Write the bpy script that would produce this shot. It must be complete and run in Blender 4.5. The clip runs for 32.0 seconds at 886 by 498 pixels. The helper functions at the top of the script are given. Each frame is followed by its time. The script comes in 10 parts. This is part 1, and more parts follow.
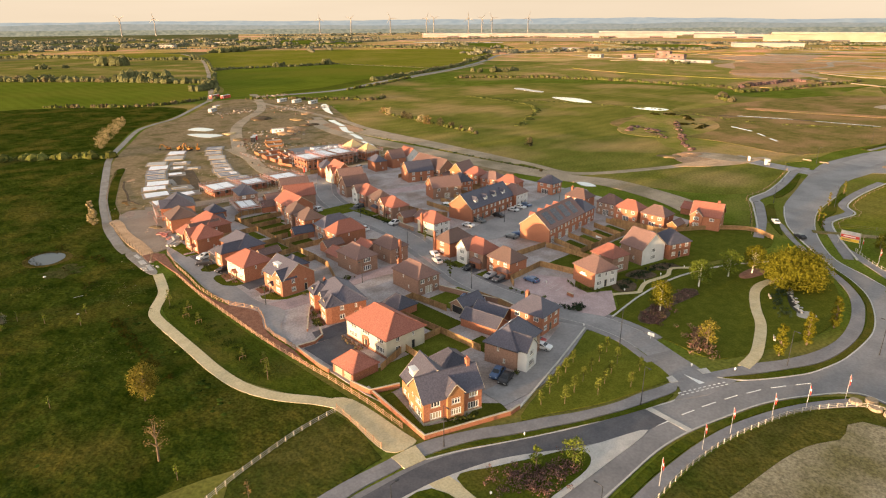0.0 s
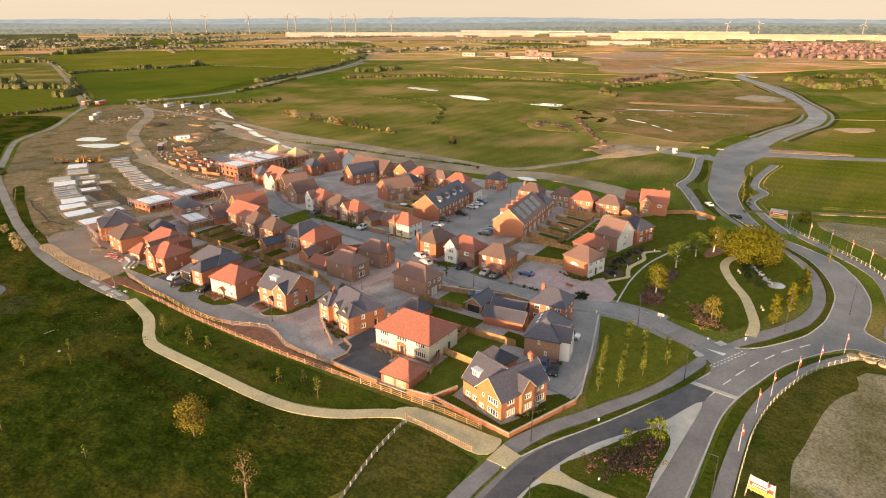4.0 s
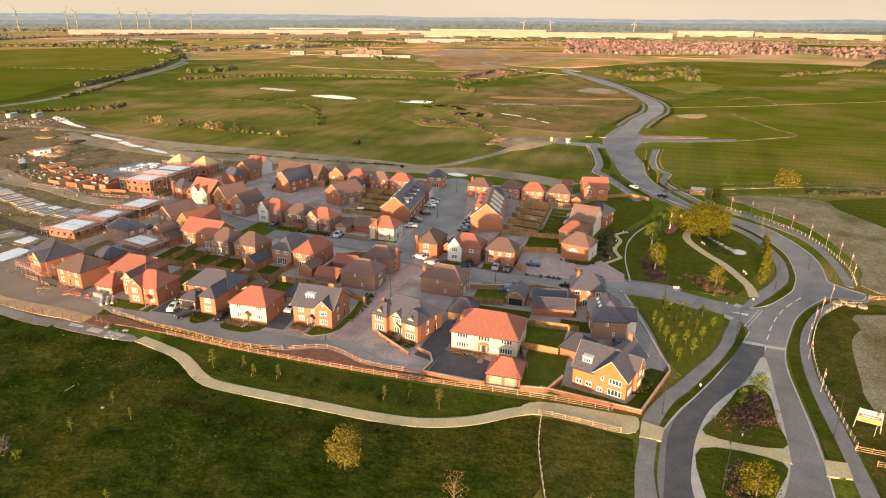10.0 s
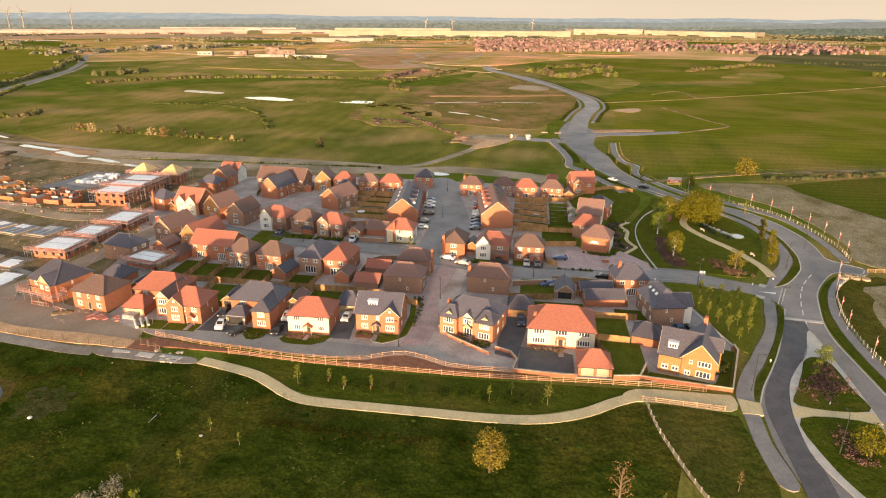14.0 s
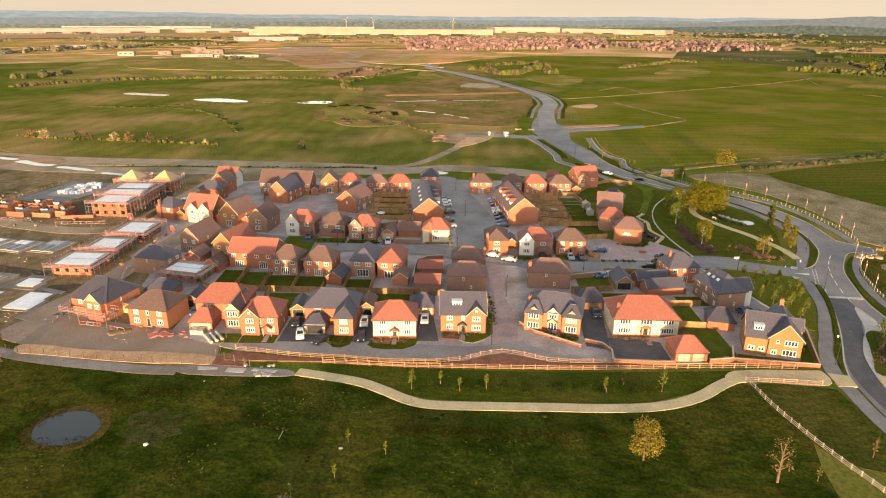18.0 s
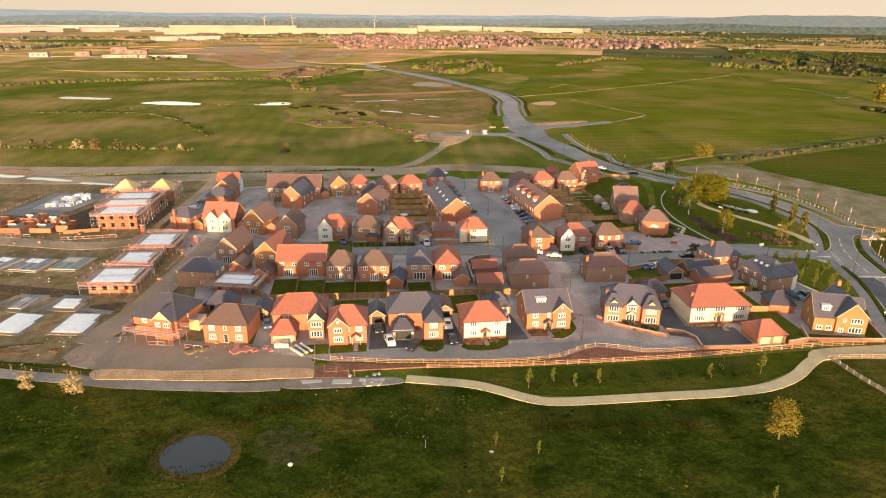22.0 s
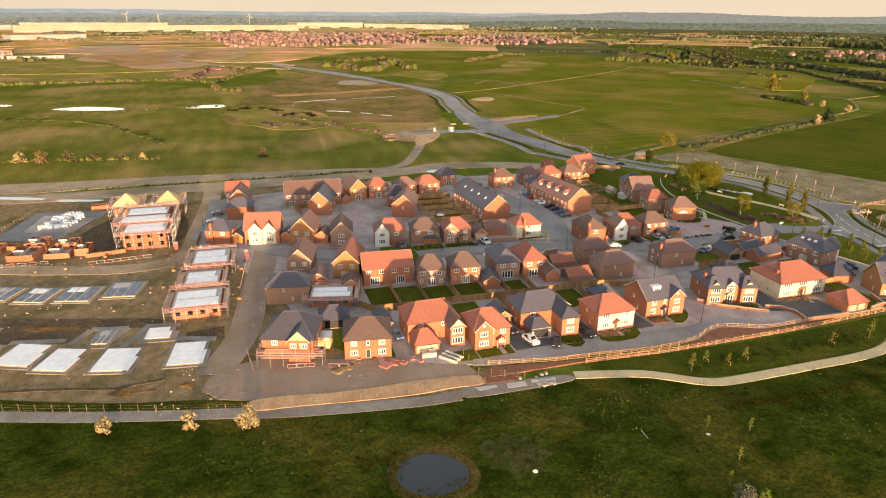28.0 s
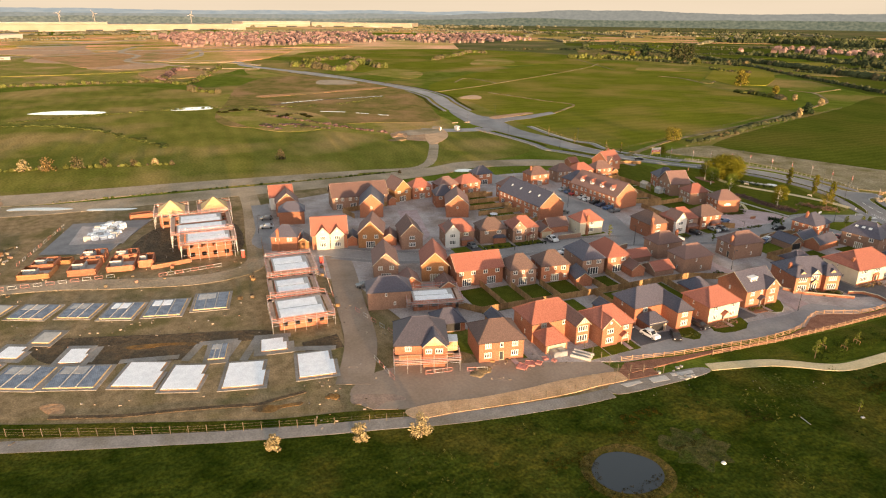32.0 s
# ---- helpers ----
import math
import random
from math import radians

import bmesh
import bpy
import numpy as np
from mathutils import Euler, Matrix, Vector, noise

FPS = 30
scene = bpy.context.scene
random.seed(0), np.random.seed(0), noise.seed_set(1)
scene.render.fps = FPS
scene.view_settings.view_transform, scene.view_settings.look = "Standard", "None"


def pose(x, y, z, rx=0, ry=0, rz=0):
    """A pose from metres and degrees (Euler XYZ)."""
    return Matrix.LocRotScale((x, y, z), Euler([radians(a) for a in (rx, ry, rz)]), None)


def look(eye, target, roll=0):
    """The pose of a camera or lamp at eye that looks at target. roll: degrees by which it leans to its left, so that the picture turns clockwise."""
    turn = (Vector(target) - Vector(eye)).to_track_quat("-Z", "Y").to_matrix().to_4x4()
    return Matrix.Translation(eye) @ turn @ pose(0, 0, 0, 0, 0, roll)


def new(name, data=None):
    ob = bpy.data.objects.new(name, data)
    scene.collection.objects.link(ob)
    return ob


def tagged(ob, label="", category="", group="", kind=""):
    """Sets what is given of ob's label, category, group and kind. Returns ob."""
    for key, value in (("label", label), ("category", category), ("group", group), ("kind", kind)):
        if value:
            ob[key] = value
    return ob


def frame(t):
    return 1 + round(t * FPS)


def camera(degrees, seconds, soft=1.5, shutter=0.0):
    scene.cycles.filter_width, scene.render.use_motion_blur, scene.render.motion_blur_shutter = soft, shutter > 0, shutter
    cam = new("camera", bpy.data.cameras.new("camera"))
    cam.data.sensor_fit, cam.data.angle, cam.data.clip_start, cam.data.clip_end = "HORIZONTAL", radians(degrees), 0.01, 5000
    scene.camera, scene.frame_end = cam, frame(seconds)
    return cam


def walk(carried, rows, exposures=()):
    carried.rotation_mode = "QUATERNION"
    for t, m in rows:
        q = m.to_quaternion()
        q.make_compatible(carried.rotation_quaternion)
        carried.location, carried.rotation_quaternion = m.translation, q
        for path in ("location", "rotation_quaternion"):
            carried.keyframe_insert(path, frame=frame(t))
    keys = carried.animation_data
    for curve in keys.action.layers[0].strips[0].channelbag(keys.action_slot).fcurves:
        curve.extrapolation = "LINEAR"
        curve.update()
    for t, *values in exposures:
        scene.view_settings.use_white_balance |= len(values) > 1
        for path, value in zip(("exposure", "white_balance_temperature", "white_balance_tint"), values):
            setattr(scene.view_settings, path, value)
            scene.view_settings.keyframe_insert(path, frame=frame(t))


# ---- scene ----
cam = camera(70.3, 32.0, 1.15)
METRES, EYE, TILT, LEAN, TURN = 283.8, 66.2, 0.0, 0.0, -43.8
EXPOSURE = 2.45
ROWS = [
    (0.0, 0.0, 0.0, 0.0, -0.06, -19.96, 0.17),
    (0.5, -0.0142, 0.0002, 0.0003, -1.8, -19.97, 0.15),
    (1.0, -0.0296, 0.0009, 0.0005, -3.52, -19.99, 0.12),
    (1.5, -0.0437, 0.0019, 0.0006, -5.03, -20.0, 0.1),
    (2.0, -0.059, 0.0034, 0.0008, -6.57, -20.01, 0.08),
    (2.5, -0.0731, 0.0052, 0.001, -7.98, -20.03, 0.05),
    (3.0, -0.0883, 0.0074, 0.0012, -9.49, -20.04, 0.03),
    (3.5, -0.1024, 0.0099, 0.0013, -10.89, -20.04, 0.02),
    (5.5, -0.1612, 0.0233, 0.0027, -16.74, -20.11, -0.16),
    (6.0, -0.1764, 0.0279, 0.0028, -18.25, -20.12, -0.21),
    (6.5, -0.1903, 0.0326, 0.0028, -19.64, -20.13, -0.24),
    (7.0, -0.2052, 0.0382, 0.0028, -21.14, -20.15, -0.28),
    (7.5, -0.219, 0.0437, 0.0028, -22.51, -20.16, -0.32),
    (8.0, -0.2338, 0.0501, 0.0028, -23.96, -20.18, -0.35),
    (8.5, -0.2473, 0.0563, 0.0028, -25.28, -20.18, -0.37),
    (9.0, -0.2618, 0.0634, 0.0029, -26.7, -20.19, -0.4),
    (9.5, -0.275, 0.0702, 0.0029, -27.99, -20.19, -0.42),
    (10.0, -0.2891, 0.0779, 0.003, -29.36, -20.19, -0.44),
    (10.5, -0.302, 0.0855, 0.0032, -30.62, -20.19, -0.44),
    (11.0, -0.3157, 0.0937, 0.003, -31.93, -20.19, -0.44),
    (11.5, -0.3282, 0.1018, 0.0031, -33.16, -20.19, -0.45),
    (12.0, -0.3418, 0.1109, 0.0032, -34.43, -20.2, -0.47),
    (12.5, -0.3541, 0.1194, 0.0031, -35.45, -20.19, -0.45),
    (13.0, -0.3671, 0.1287, 0.003, -36.45, -20.21, -0.45),
    (13.5, -0.3792, 0.1377, 0.0029, -37.35, -20.22, -0.45),
    (14.0, -0.3919, 0.1475, 0.0028, -38.32, -20.22, -0.44),
    (14.5, -0.4035, 0.1568, 0.0025, -39.21, -20.23, -0.44),
    (16.5, -0.4511, 0.1978, 0.0021, -42.97, -20.26, -0.47),
    (17.0, -0.4629, 0.2089, 0.002, -43.92, -20.28, -0.46),
    (17.5, -0.4735, 0.2193, 0.0021, -44.77, -20.28, -0.45),
    (18.0, -0.4848, 0.2307, 0.0021, -45.68, -20.29, -0.46),
    (18.5, -0.4953, 0.2415, 0.002, -46.52, -20.3, -0.48),
    (19.0, -0.5065, 0.2533, 0.002, -47.44, -20.31, -0.46),
    (19.5, -0.5165, 0.2647, 0.002, -48.28, -20.31, -0.47),
    (20.0, -0.5274, 0.277, 0.0021, -49.2, -20.32, -0.47),
    (20.5, -0.5371, 0.2886, 0.0022, -50.06, -20.34, -0.48),
    (21.0, -0.5472, 0.3012, 0.0022, -50.98, -20.33, -0.47),
    (21.5, -0.5564, 0.3129, 0.0023, -51.9, -20.34, -0.46),
    (22.0, -0.5663, 0.326, 0.0027, -52.99, -20.36, -0.49),
    (22.5, -0.5751, 0.3381, 0.0027, -54.0, -20.37, -0.47),
    (23.0, -0.5846, 0.3516, 0.0029, -55.05, -20.37, -0.5),
    (23.5, -0.5931, 0.3642, 0.0031, -55.98, -20.39, -0.51),
    (24.0, -0.602, 0.3781, 0.0032, -56.98, -20.41, -0.49),
    (24.5, -0.6101, 0.3911, 0.0033, -57.91, -20.43, -0.46),
    (25.0, -0.6187, 0.4055, 0.0034, -58.9, -20.46, -0.52),
    (25.5, -0.6263, 0.4189, 0.0034, -59.81, -20.47, -0.52),
    (27.5, -0.6564, 0.4754, 0.0032, -63.29, -20.52, -0.56),
    (28.0, -0.6637, 0.4905, 0.003, -64.19, -20.54, -0.56),
    (28.5, -0.6703, 0.5046, 0.0028, -65.01, -20.56, -0.56),
    (29.0, -0.6771, 0.5202, 0.0025, -65.9, -20.57, -0.56),
    (29.5, -0.6832, 0.5347, 0.0024, -66.71, -20.59, -0.56),
    (30.0, -0.6895, 0.5504, 0.0023, -67.62, -20.62, -0.51),
    (30.5, -0.6951, 0.5653, 0.0023, -68.3, -20.62, -0.54),
    (31.0, -0.7012, 0.5813, 0.0023, -68.82, -20.63, -0.51),
    (31.5, -0.7066, 0.5963, 0.0025, -69.11, -20.64, -0.48),
    (32.0, -0.7123, 0.6123, 0.0024, -69.26, -20.64, -0.47),
]
walk(cam, [(t, pose(0, 0, EYE, TILT, LEAN, TURN) @ pose(METRES * x, METRES * y, METRES * z, 90 + pitch, roll, yaw)) for t, x, y, z, yaw, pitch, roll in ROWS], exposures=[(0, EXPOSURE + 0.16), (3, EXPOSURE + 0.13), (8, EXPOSURE + 0.07), (16, EXPOSURE + 0.05), (32, EXPOSURE + 0.05)])

# ---- world and sun ----
SUN_ELEVATION, SUN_FROM = radians(3.2), radians(176.2)
world = bpy.data.worlds.new("sky")
scene.world = world
world.use_nodes = True
wn, wl = world.node_tree.nodes, world.node_tree.links
sky = wn.new("ShaderNodeTexSky")
sky.sky_type, sky.sun_disc = "NISHITA", False
sky.sun_elevation, sky.sun_rotation = SUN_ELEVATION, math.pi / 2 - SUN_FROM
sky.air_density, sky.dust_density, sky.ozone_density = 1.0, 0.6, 1.0
pale = wn.new("ShaderNodeHueSaturation")
pale.inputs["Saturation"].default_value = 0.6
wl.new(sky.outputs[0], pale.inputs["Color"])
tint = wn.new("ShaderNodeMix")
tint.data_type, tint.blend_type = "RGBA", "MULTIPLY"
tint.inputs[0].default_value = 1.0
tint.inputs[7].default_value = (1.0, 0.89, 0.84, 1)
wl.new(pale.outputs[0], tint.inputs[6])
wl.new(tint.outputs[2], wn["Background"].inputs[0])
wn["Background"].inputs[1].default_value = 0.15
sun_data = bpy.data.lights.new("sun", "SUN")
sun_data.energy, sun_data.angle, sun_data.color = 2.1, radians(0.8), (1.0, 0.64, 0.34)
sun = new("sun", sun_data)
sun.matrix_world = look((1000 * math.cos(SUN_FROM), 1000 * math.sin(SUN_FROM), 1000 * math.tan(SUN_ELEVATION)), (0, 0, 0))


# ---- materials ----
def mat(name, a, b, scale=1.0, fine=0.0, rough=0.9, metal=0.0, bump=0.0, c=None, scale3=0.02, rand=0.0, stripes=None, spec=0.3, lo=0.35, hi=0.65):
    """Two colours mixed by noise of a size in metres, a third in large patches, a fine grain, and a shift from object to object."""
    m = bpy.data.materials.new(name)
    m.use_nodes = True
    n, l = m.node_tree.nodes, m.node_tree.links
    p = n["Principled BSDF"]
    p.inputs["Roughness"].default_value, p.inputs["Metallic"].default_value = rough, metal
    p.inputs["Specular IOR Level"].default_value = spec
    geo = n.new("ShaderNodeNewGeometry")

    def noise_at(s, detail, low, high):
        t = n.new("ShaderNodeTexNoise")
        t.inputs["Scale"].default_value, t.inputs["Detail"].default_value = s, detail
        l.new(geo.outputs["Position"], t.inputs["Vector"])
        r = n.new("ShaderNodeMapRange")
        r.inputs[1].default_value, r.inputs[2].default_value = low, high
        l.new(t.outputs["Fac"], r.inputs[0])
        return r.outputs[0]

    def mix(fac, x, y, blend="MIX"):
        k = n.new("ShaderNodeMix")
        k.data_type, k.blend_type = "RGBA", blend
        for socket, value in ((k.inputs[0], fac), (k.inputs[6], x), (k.inputs[7], y)):
            if hasattr(value, "is_linked"):
                l.new(value, socket)
            elif isinstance(value, tuple):
                socket.default_value = (*value, 1)
            else:
                socket.default_value = value
        return k.outputs[2]

    col = mix(noise_at(1 / scale, 5, lo, hi), tuple(a), tuple(b))
    if c:
        col = mix(noise_at(scale3, 4, 0.48, 0.66), col, tuple(c))
    if stripes:
        w = n.new("ShaderNodeTexWave")
        w.bands_direction = stripes[0]
        w.inputs["Scale"].default_value, w.inputs["Distortion"].default_value = stripes[1], stripes[3] if len(stripes) > 3 else 0.5
        w.inputs["Detail"].default_value, w.inputs["Detail Scale"].default_value = 2, 0.6
        l.new(geo.outputs["Position"], w.inputs["Vector"])
        g = n.new("ShaderNodeMapRange")
        g.inputs[3].default_value, g.inputs[4].default_value = 1 - stripes[2], 1 + stripes[2]
        l.new(w.outputs["Fac"], g.inputs[0])
        col = mix(1.0, col, g.outputs[0], "MULTIPLY")
    if fine:
        g = n.new("ShaderNodeMapRange")
        g.inputs[3].default_value, g.inputs[4].default_value = 1 - fine, 1 + fine
        l.new(noise_at(5.0 / max(scale, 0.05) ** 0.5, 3, 0.3, 0.7), g.inputs[0])
        col = mix(1.0, col, g.outputs[0], "MULTIPLY")
    if rand:
        o = n.new("ShaderNodeObjectInfo")
        g = n.new("ShaderNodeMapRange")
        g.inputs[3].default_value, g.inputs[4].default_value = 1 - rand, 1 + rand
        l.new(o.outputs["Random"], g.inputs[0])
        col = mix(1.0, col, g.outputs[0], "MULTIPLY")
    l.new(col, p.inputs["Base Color"])
    if bump:
        bn = n.new("ShaderNodeBump")
        bn.inputs["Strength"].default_value, bn.inputs["Distance"].default_value = bump, 0.3 * scale
        t = n.new("ShaderNodeTexNoise")
        t.inputs["Scale"].default_value, t.inputs["Detail"].default_value = 2.5 / scale, 6
        l.new(geo.outputs["Position"], t.inputs["Vector"])
        l.new(t.outputs["Fac"], bn.inputs["Height"])
        l.new(bn.outputs[0], p.inputs["Normal"])
    return m


def island(m, amount):
    """Lets each loose piece of a joined mesh vary in brightness."""
    n, l = m.node_tree.nodes, m.node_tree.links
    p = n["Principled BSDF"]
    g, r, k = n.new("ShaderNodeNewGeometry"), n.new("ShaderNodeMapRange"), n.new("ShaderNodeMix")
    k.data_type, k.blend_type = "RGBA", "MULTIPLY"
    k.inputs[0].default_value = 1.0
    r.inputs[3].default_value, r.inputs[4].default_value = 1 - amount, 1 + amount
    l.new(g.outputs["Random Per Island"], r.inputs[0])
    l.new(p.inputs["Base Color"].links[0].from_socket, k.inputs[6])
    l.new(r.outputs[0], k.inputs[7])
    l.new(k.outputs[2], p.inputs["Base Color"])
    return m


GRASS = mat("meadow_grass", (0.087, 0.112, 0.014), (0.133, 0.155, 0.022), 14, 0.3, c=(0.285, 0.200, 0.070), scale3=0.012, spec=0.0)
ROUGH_GRASS = mat("rough_grass", (0.019, 0.030, 0.003), (0.047, 0.060, 0.008), 6.0, 0.40, c=(0.084, 0.074, 0.013), scale3=0.055, bump=0.4, spec=0.0)
LAWN = mat("mown_lawn", (0.072, 0.083, 0.011), (0.098, 0.106, 0.015), 2.5, 0.25, rand=0.25, spec=0.0)
VERGE = mat("verge_grass", (0.047, 0.062, 0.007), (0.066, 0.080, 0.010), 4, 0.3, c=(0.092, 0.084, 0.016), scale3=0.06, bump=0.3, spec=0.0)
DRY_VERGE = mat("dry_verge", (0.066, 0.064, 0.012), (0.100, 0.088, 0.020), 4, 0.35, c=(0.048, 0.060, 0.009), scale3=0.07, bump=0.3, spec=0.0)
PASTURE = mat("pasture", (0.123, 0.128, 0.022), (0.194, 0.174, 0.037), 24, 0.30, c=(0.330, 0.229, 0.084), scale3=0.015, stripes=("Y", 0.028, 0.06, 9.0), spec=0.0)
CROP = mat("green_crop", (0.096, 0.121, 0.012), (0.130, 0.149, 0.016), 45, 0.18, c=(0.149, 0.144, 0.019), scale3=0.006, stripes=("X", 0.03, 0.06, 5.0), spec=0.0)
ROUGH_PASTURE = mat("rough_pasture", (0.172, 0.172, 0.029), (0.262, 0.214, 0.059), 12, 0.35, c=(0.401, 0.255, 0.112), scale3=0.02, bump=0.2, spec=0.0)
# Far scrub lifted and warmed in base colour to stand for haze.
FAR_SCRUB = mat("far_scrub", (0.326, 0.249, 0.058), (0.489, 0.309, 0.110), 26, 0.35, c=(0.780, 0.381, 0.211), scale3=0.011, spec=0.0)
DRY_PLOT = mat("dry_plot", (0.119, 0.106, 0.028), (0.220, 0.162, 0.076), 3.5, 0.4, c=(0.303, 0.238, 0.150), scale3=0.06, bump=0.08, spec=0.05)
LUSH = mat("lush_field", (0.062, 0.078, 0.010), (0.088, 0.101, 0.014), 35, 0.24, c=(0.105, 0.100, 0.018), scale3=0.012, stripes=("X", 0.06, 0.10, 6.0), spec=0.0)
GOLD_CROP = mat("golden_crop", (0.150, 0.150, 0.016), (0.196, 0.184, 0.022), 30, 0.2, c=(0.230, 0.190, 0.036), scale3=0.01, stripes=("X", 0.03, 0.06, 6.0), spec=0.0)
OPEN_FIELD = mat("open_field", (0.113, 0.125, 0.013), (0.156, 0.158, 0.018), 30, 0.26, c=(0.230, 0.176, 0.043), scale3=0.012, stripes=("X", 0.03, 0.07, 6.0), spec=0.0)
SCRUB = mat("dry_scrub", (0.135, 0.122, 0.030), (0.225, 0.162, 0.058), 9, 0.4, c=(0.310, 0.190, 0.090), scale3=0.03, spec=0.0)
PALE_PLOT = mat("pale_sand", (0.215, 0.182, 0.110), (0.300, 0.258, 0.170), 5, 0.4, c=(0.155, 0.135, 0.062), scale3=0.10, bump=0.06, spec=0.0)
EARTH = mat("bare_earth", (0.190, 0.138, 0.076), (0.305, 0.222, 0.126), 2.2, 0.30, c=(0.142, 0.118, 0.050), scale3=0.09, bump=0.12, spec=0.0)
POND_BANK = mat("pond_margin", (0.056, 0.051, 0.011), (0.106, 0.077, 0.024), 1.8, 0.4, bump=0.5, spec=0.0)
WEEDY = mat("brown_weeds", (0.040, 0.045, 0.012), (0.078, 0.070, 0.026), 1.6, 0.45, c=(0.040, 0.055, 0.010), scale3=0.3, bump=0.4, spec=0.0)
MUD = mat("dark_topsoil", (0.075, 0.055, 0.035), (0.12, 0.085, 0.05), 2.5, 0.35, bump=0.8, spec=0.1)
HAUL = mat("haul_road_stone", (0.310, 0.236, 0.155), (0.396, 0.301, 0.200), 6, 0.25, c=(0.211, 0.162, 0.088), scale3=0.05, bump=0.15)
ORANGE_EARTH = mat("orange_subsoil", (0.33, 0.19, 0.10), (0.42, 0.26, 0.14), 6, 0.25, bump=0.7)
DUSTY_RED = mat("reddish_dust", (0.27, 0.185, 0.140), (0.34, 0.240, 0.180), 3, 0.2, c=(0.245, 0.180, 0.128), scale3=0.2)
RUST_EARTH = mat("rust_subsoil", (0.200, 0.105, 0.036), (0.27, 0.150, 0.056), 1.6, 0.3, c=(0.12, 0.085, 0.05), scale3=0.3, spec=0.0)
TAN_EARTH = mat("tan_subsoil", (0.47, 0.295, 0.160), (0.56, 0.362, 0.210), 3, 0.22, c=(0.38, 0.235, 0.120), scale3=0.15)
DUSTY = mat("dusty_hardcore", (0.270, 0.207, 0.158), (0.315, 0.243, 0.185), 7, 0.10, c=(0.230, 0.171, 0.122), scale3=0.06)
REDDISH_EARTH = mat("reddish_earth", (0.365, 0.210, 0.100), (0.48, 0.265, 0.135), 22, 0.35, c=(0.26, 0.205, 0.075), scale3=0.03, spec=0.0)
# One asphalt twice: road_asphalt is lightened where houses shade the estate roads.
ASPHALT = mat("road_asphalt", (0.209, 0.198, 0.198), (0.263, 0.249, 0.243), 7, 0.12, c=(0.310, 0.293, 0.286), scale3=0.06, rough=0.8)
MAIN_ASPHALT = mat("worn_asphalt", (0.167, 0.158, 0.158), (0.210, 0.199, 0.194), 7, 0.12, c=(0.248, 0.234, 0.229), scale3=0.06, rough=0.8)
TRACK = mat("crushed_stone_track", (0.223, 0.202, 0.182), (0.287, 0.259, 0.230), 2.5, 0.2, c=(0.188, 0.158, 0.120), scale3=0.08)
RUBBLE = island(mat("site_rubble", (0.20, 0.15, 0.10), (0.34, 0.27, 0.20), 1.0, 0.3), 0.7)
PALE_RUBBLE = island(mat("pale_debris", (0.180, 0.165, 0.150), (0.285, 0.262, 0.232), 1.0, 0.2), 0.5)
ORANGE_RUBBLE = island(mat("orange_debris", (0.22, 0.125, 0.08), (0.30, 0.18, 0.115), 1.0, 0.2), 0.5)
DARK_ASPHALT = mat("new_asphalt", (0.075, 0.073, 0.081), (0.106, 0.100, 0.106), 3, 0.15, rough=0.75)
FOOTWAY = mat("footway_asphalt", (0.190, 0.178, 0.178), (0.241, 0.227, 0.224), 4, 0.12)
PAVING = mat("block_paving", (0.337, 0.251, 0.244), (0.415, 0.313, 0.307), 2.5, 0.2, rand=0.1)
ESTATE = mat("estate_hardstanding", (0.336, 0.293, 0.281), (0.428, 0.375, 0.354), 4, 0.2, c=(0.252, 0.198, 0.165), scale3=0.09)
GRAVEL = mat("buff_hoggin", (0.475, 0.392, 0.228), (0.550, 0.460, 0.278), 3, 0.15)
MULCH = mat("bark_mulch", (0.17, 0.075, 0.045), (0.24, 0.115, 0.07), 1.2, 0.3, bump=0.3)
CONCRETE = mat("concrete", (0.40, 0.38, 0.35), (0.50, 0.47, 0.43), 2, 0.12)
KERB = mat("kerb_stone", (0.42, 0.40, 0.36), (0.52, 0.49, 0.44), 1.5, 0.15, rand=0.08)
PAINT = mat("road_paint", (0.62, 0.62, 0.60), (0.75, 0.75, 0.72), 0.6, 0.2)
BRICK = mat("red_brick", (0.280, 0.110, 0.060), (0.372, 0.158, 0.092), 0.3, 0.2, rand=0.18)
BROWN_BRICK = mat("brown_brick", (0.232, 0.136, 0.096), (0.312, 0.188, 0.134), 0.3, 0.18, rand=0.12)
BUFF_BRICK = mat("buff_brick", (0.279, 0.128, 0.054), (0.350, 0.177, 0.078), 0.3, 0.18, rand=0.08)
RENDER = mat("cream_render", (0.50, 0.455, 0.35), (0.57, 0.52, 0.41), 1.6, 0.05)
WHITE_RENDER = mat("white_render", (0.58, 0.57, 0.55), (0.64, 0.63, 0.61), 1.6, 0.05)
STONE = mat("cast_stone", (0.42, 0.365, 0.27), (0.50, 0.44, 0.34), 0.8, 0.1)
RED_TILE = mat("red_clay_tile", (0.232, 0.086, 0.061), (0.297, 0.119, 0.088), 0.3, 0.16, rand=0.14, stripes=("Z", 2.6, 0.05, 0.3), rough=0.8)
BROWN_TILE = mat("brown_clay_tile", (0.134, 0.085, 0.077), (0.190, 0.116, 0.102), 0.3, 0.18, rand=0.22, stripes=("Z", 2.6, 0.05, 0.3), rough=0.8)
DARK_TILE = mat("dark_brown_tile", (0.098, 0.066, 0.058), (0.140, 0.092, 0.080), 0.3, 0.18, rand=0.1, stripes=("Z", 2.6, 0.04, 0.3), rough=0.8)
SLATE = mat("grey_slate", (0.057, 0.057, 0.079), (0.087, 0.085, 0.112), 0.3, 0.18, rand=0.2, stripes=("Z", 2.6, 0.04, 0.3), rough=0.6)
GARAGE_DOOR = mat("cream_garage_door", (0.40, 0.34, 0.24), (0.46, 0.40, 0.29), 1.5, 0.08, rand=0.1)
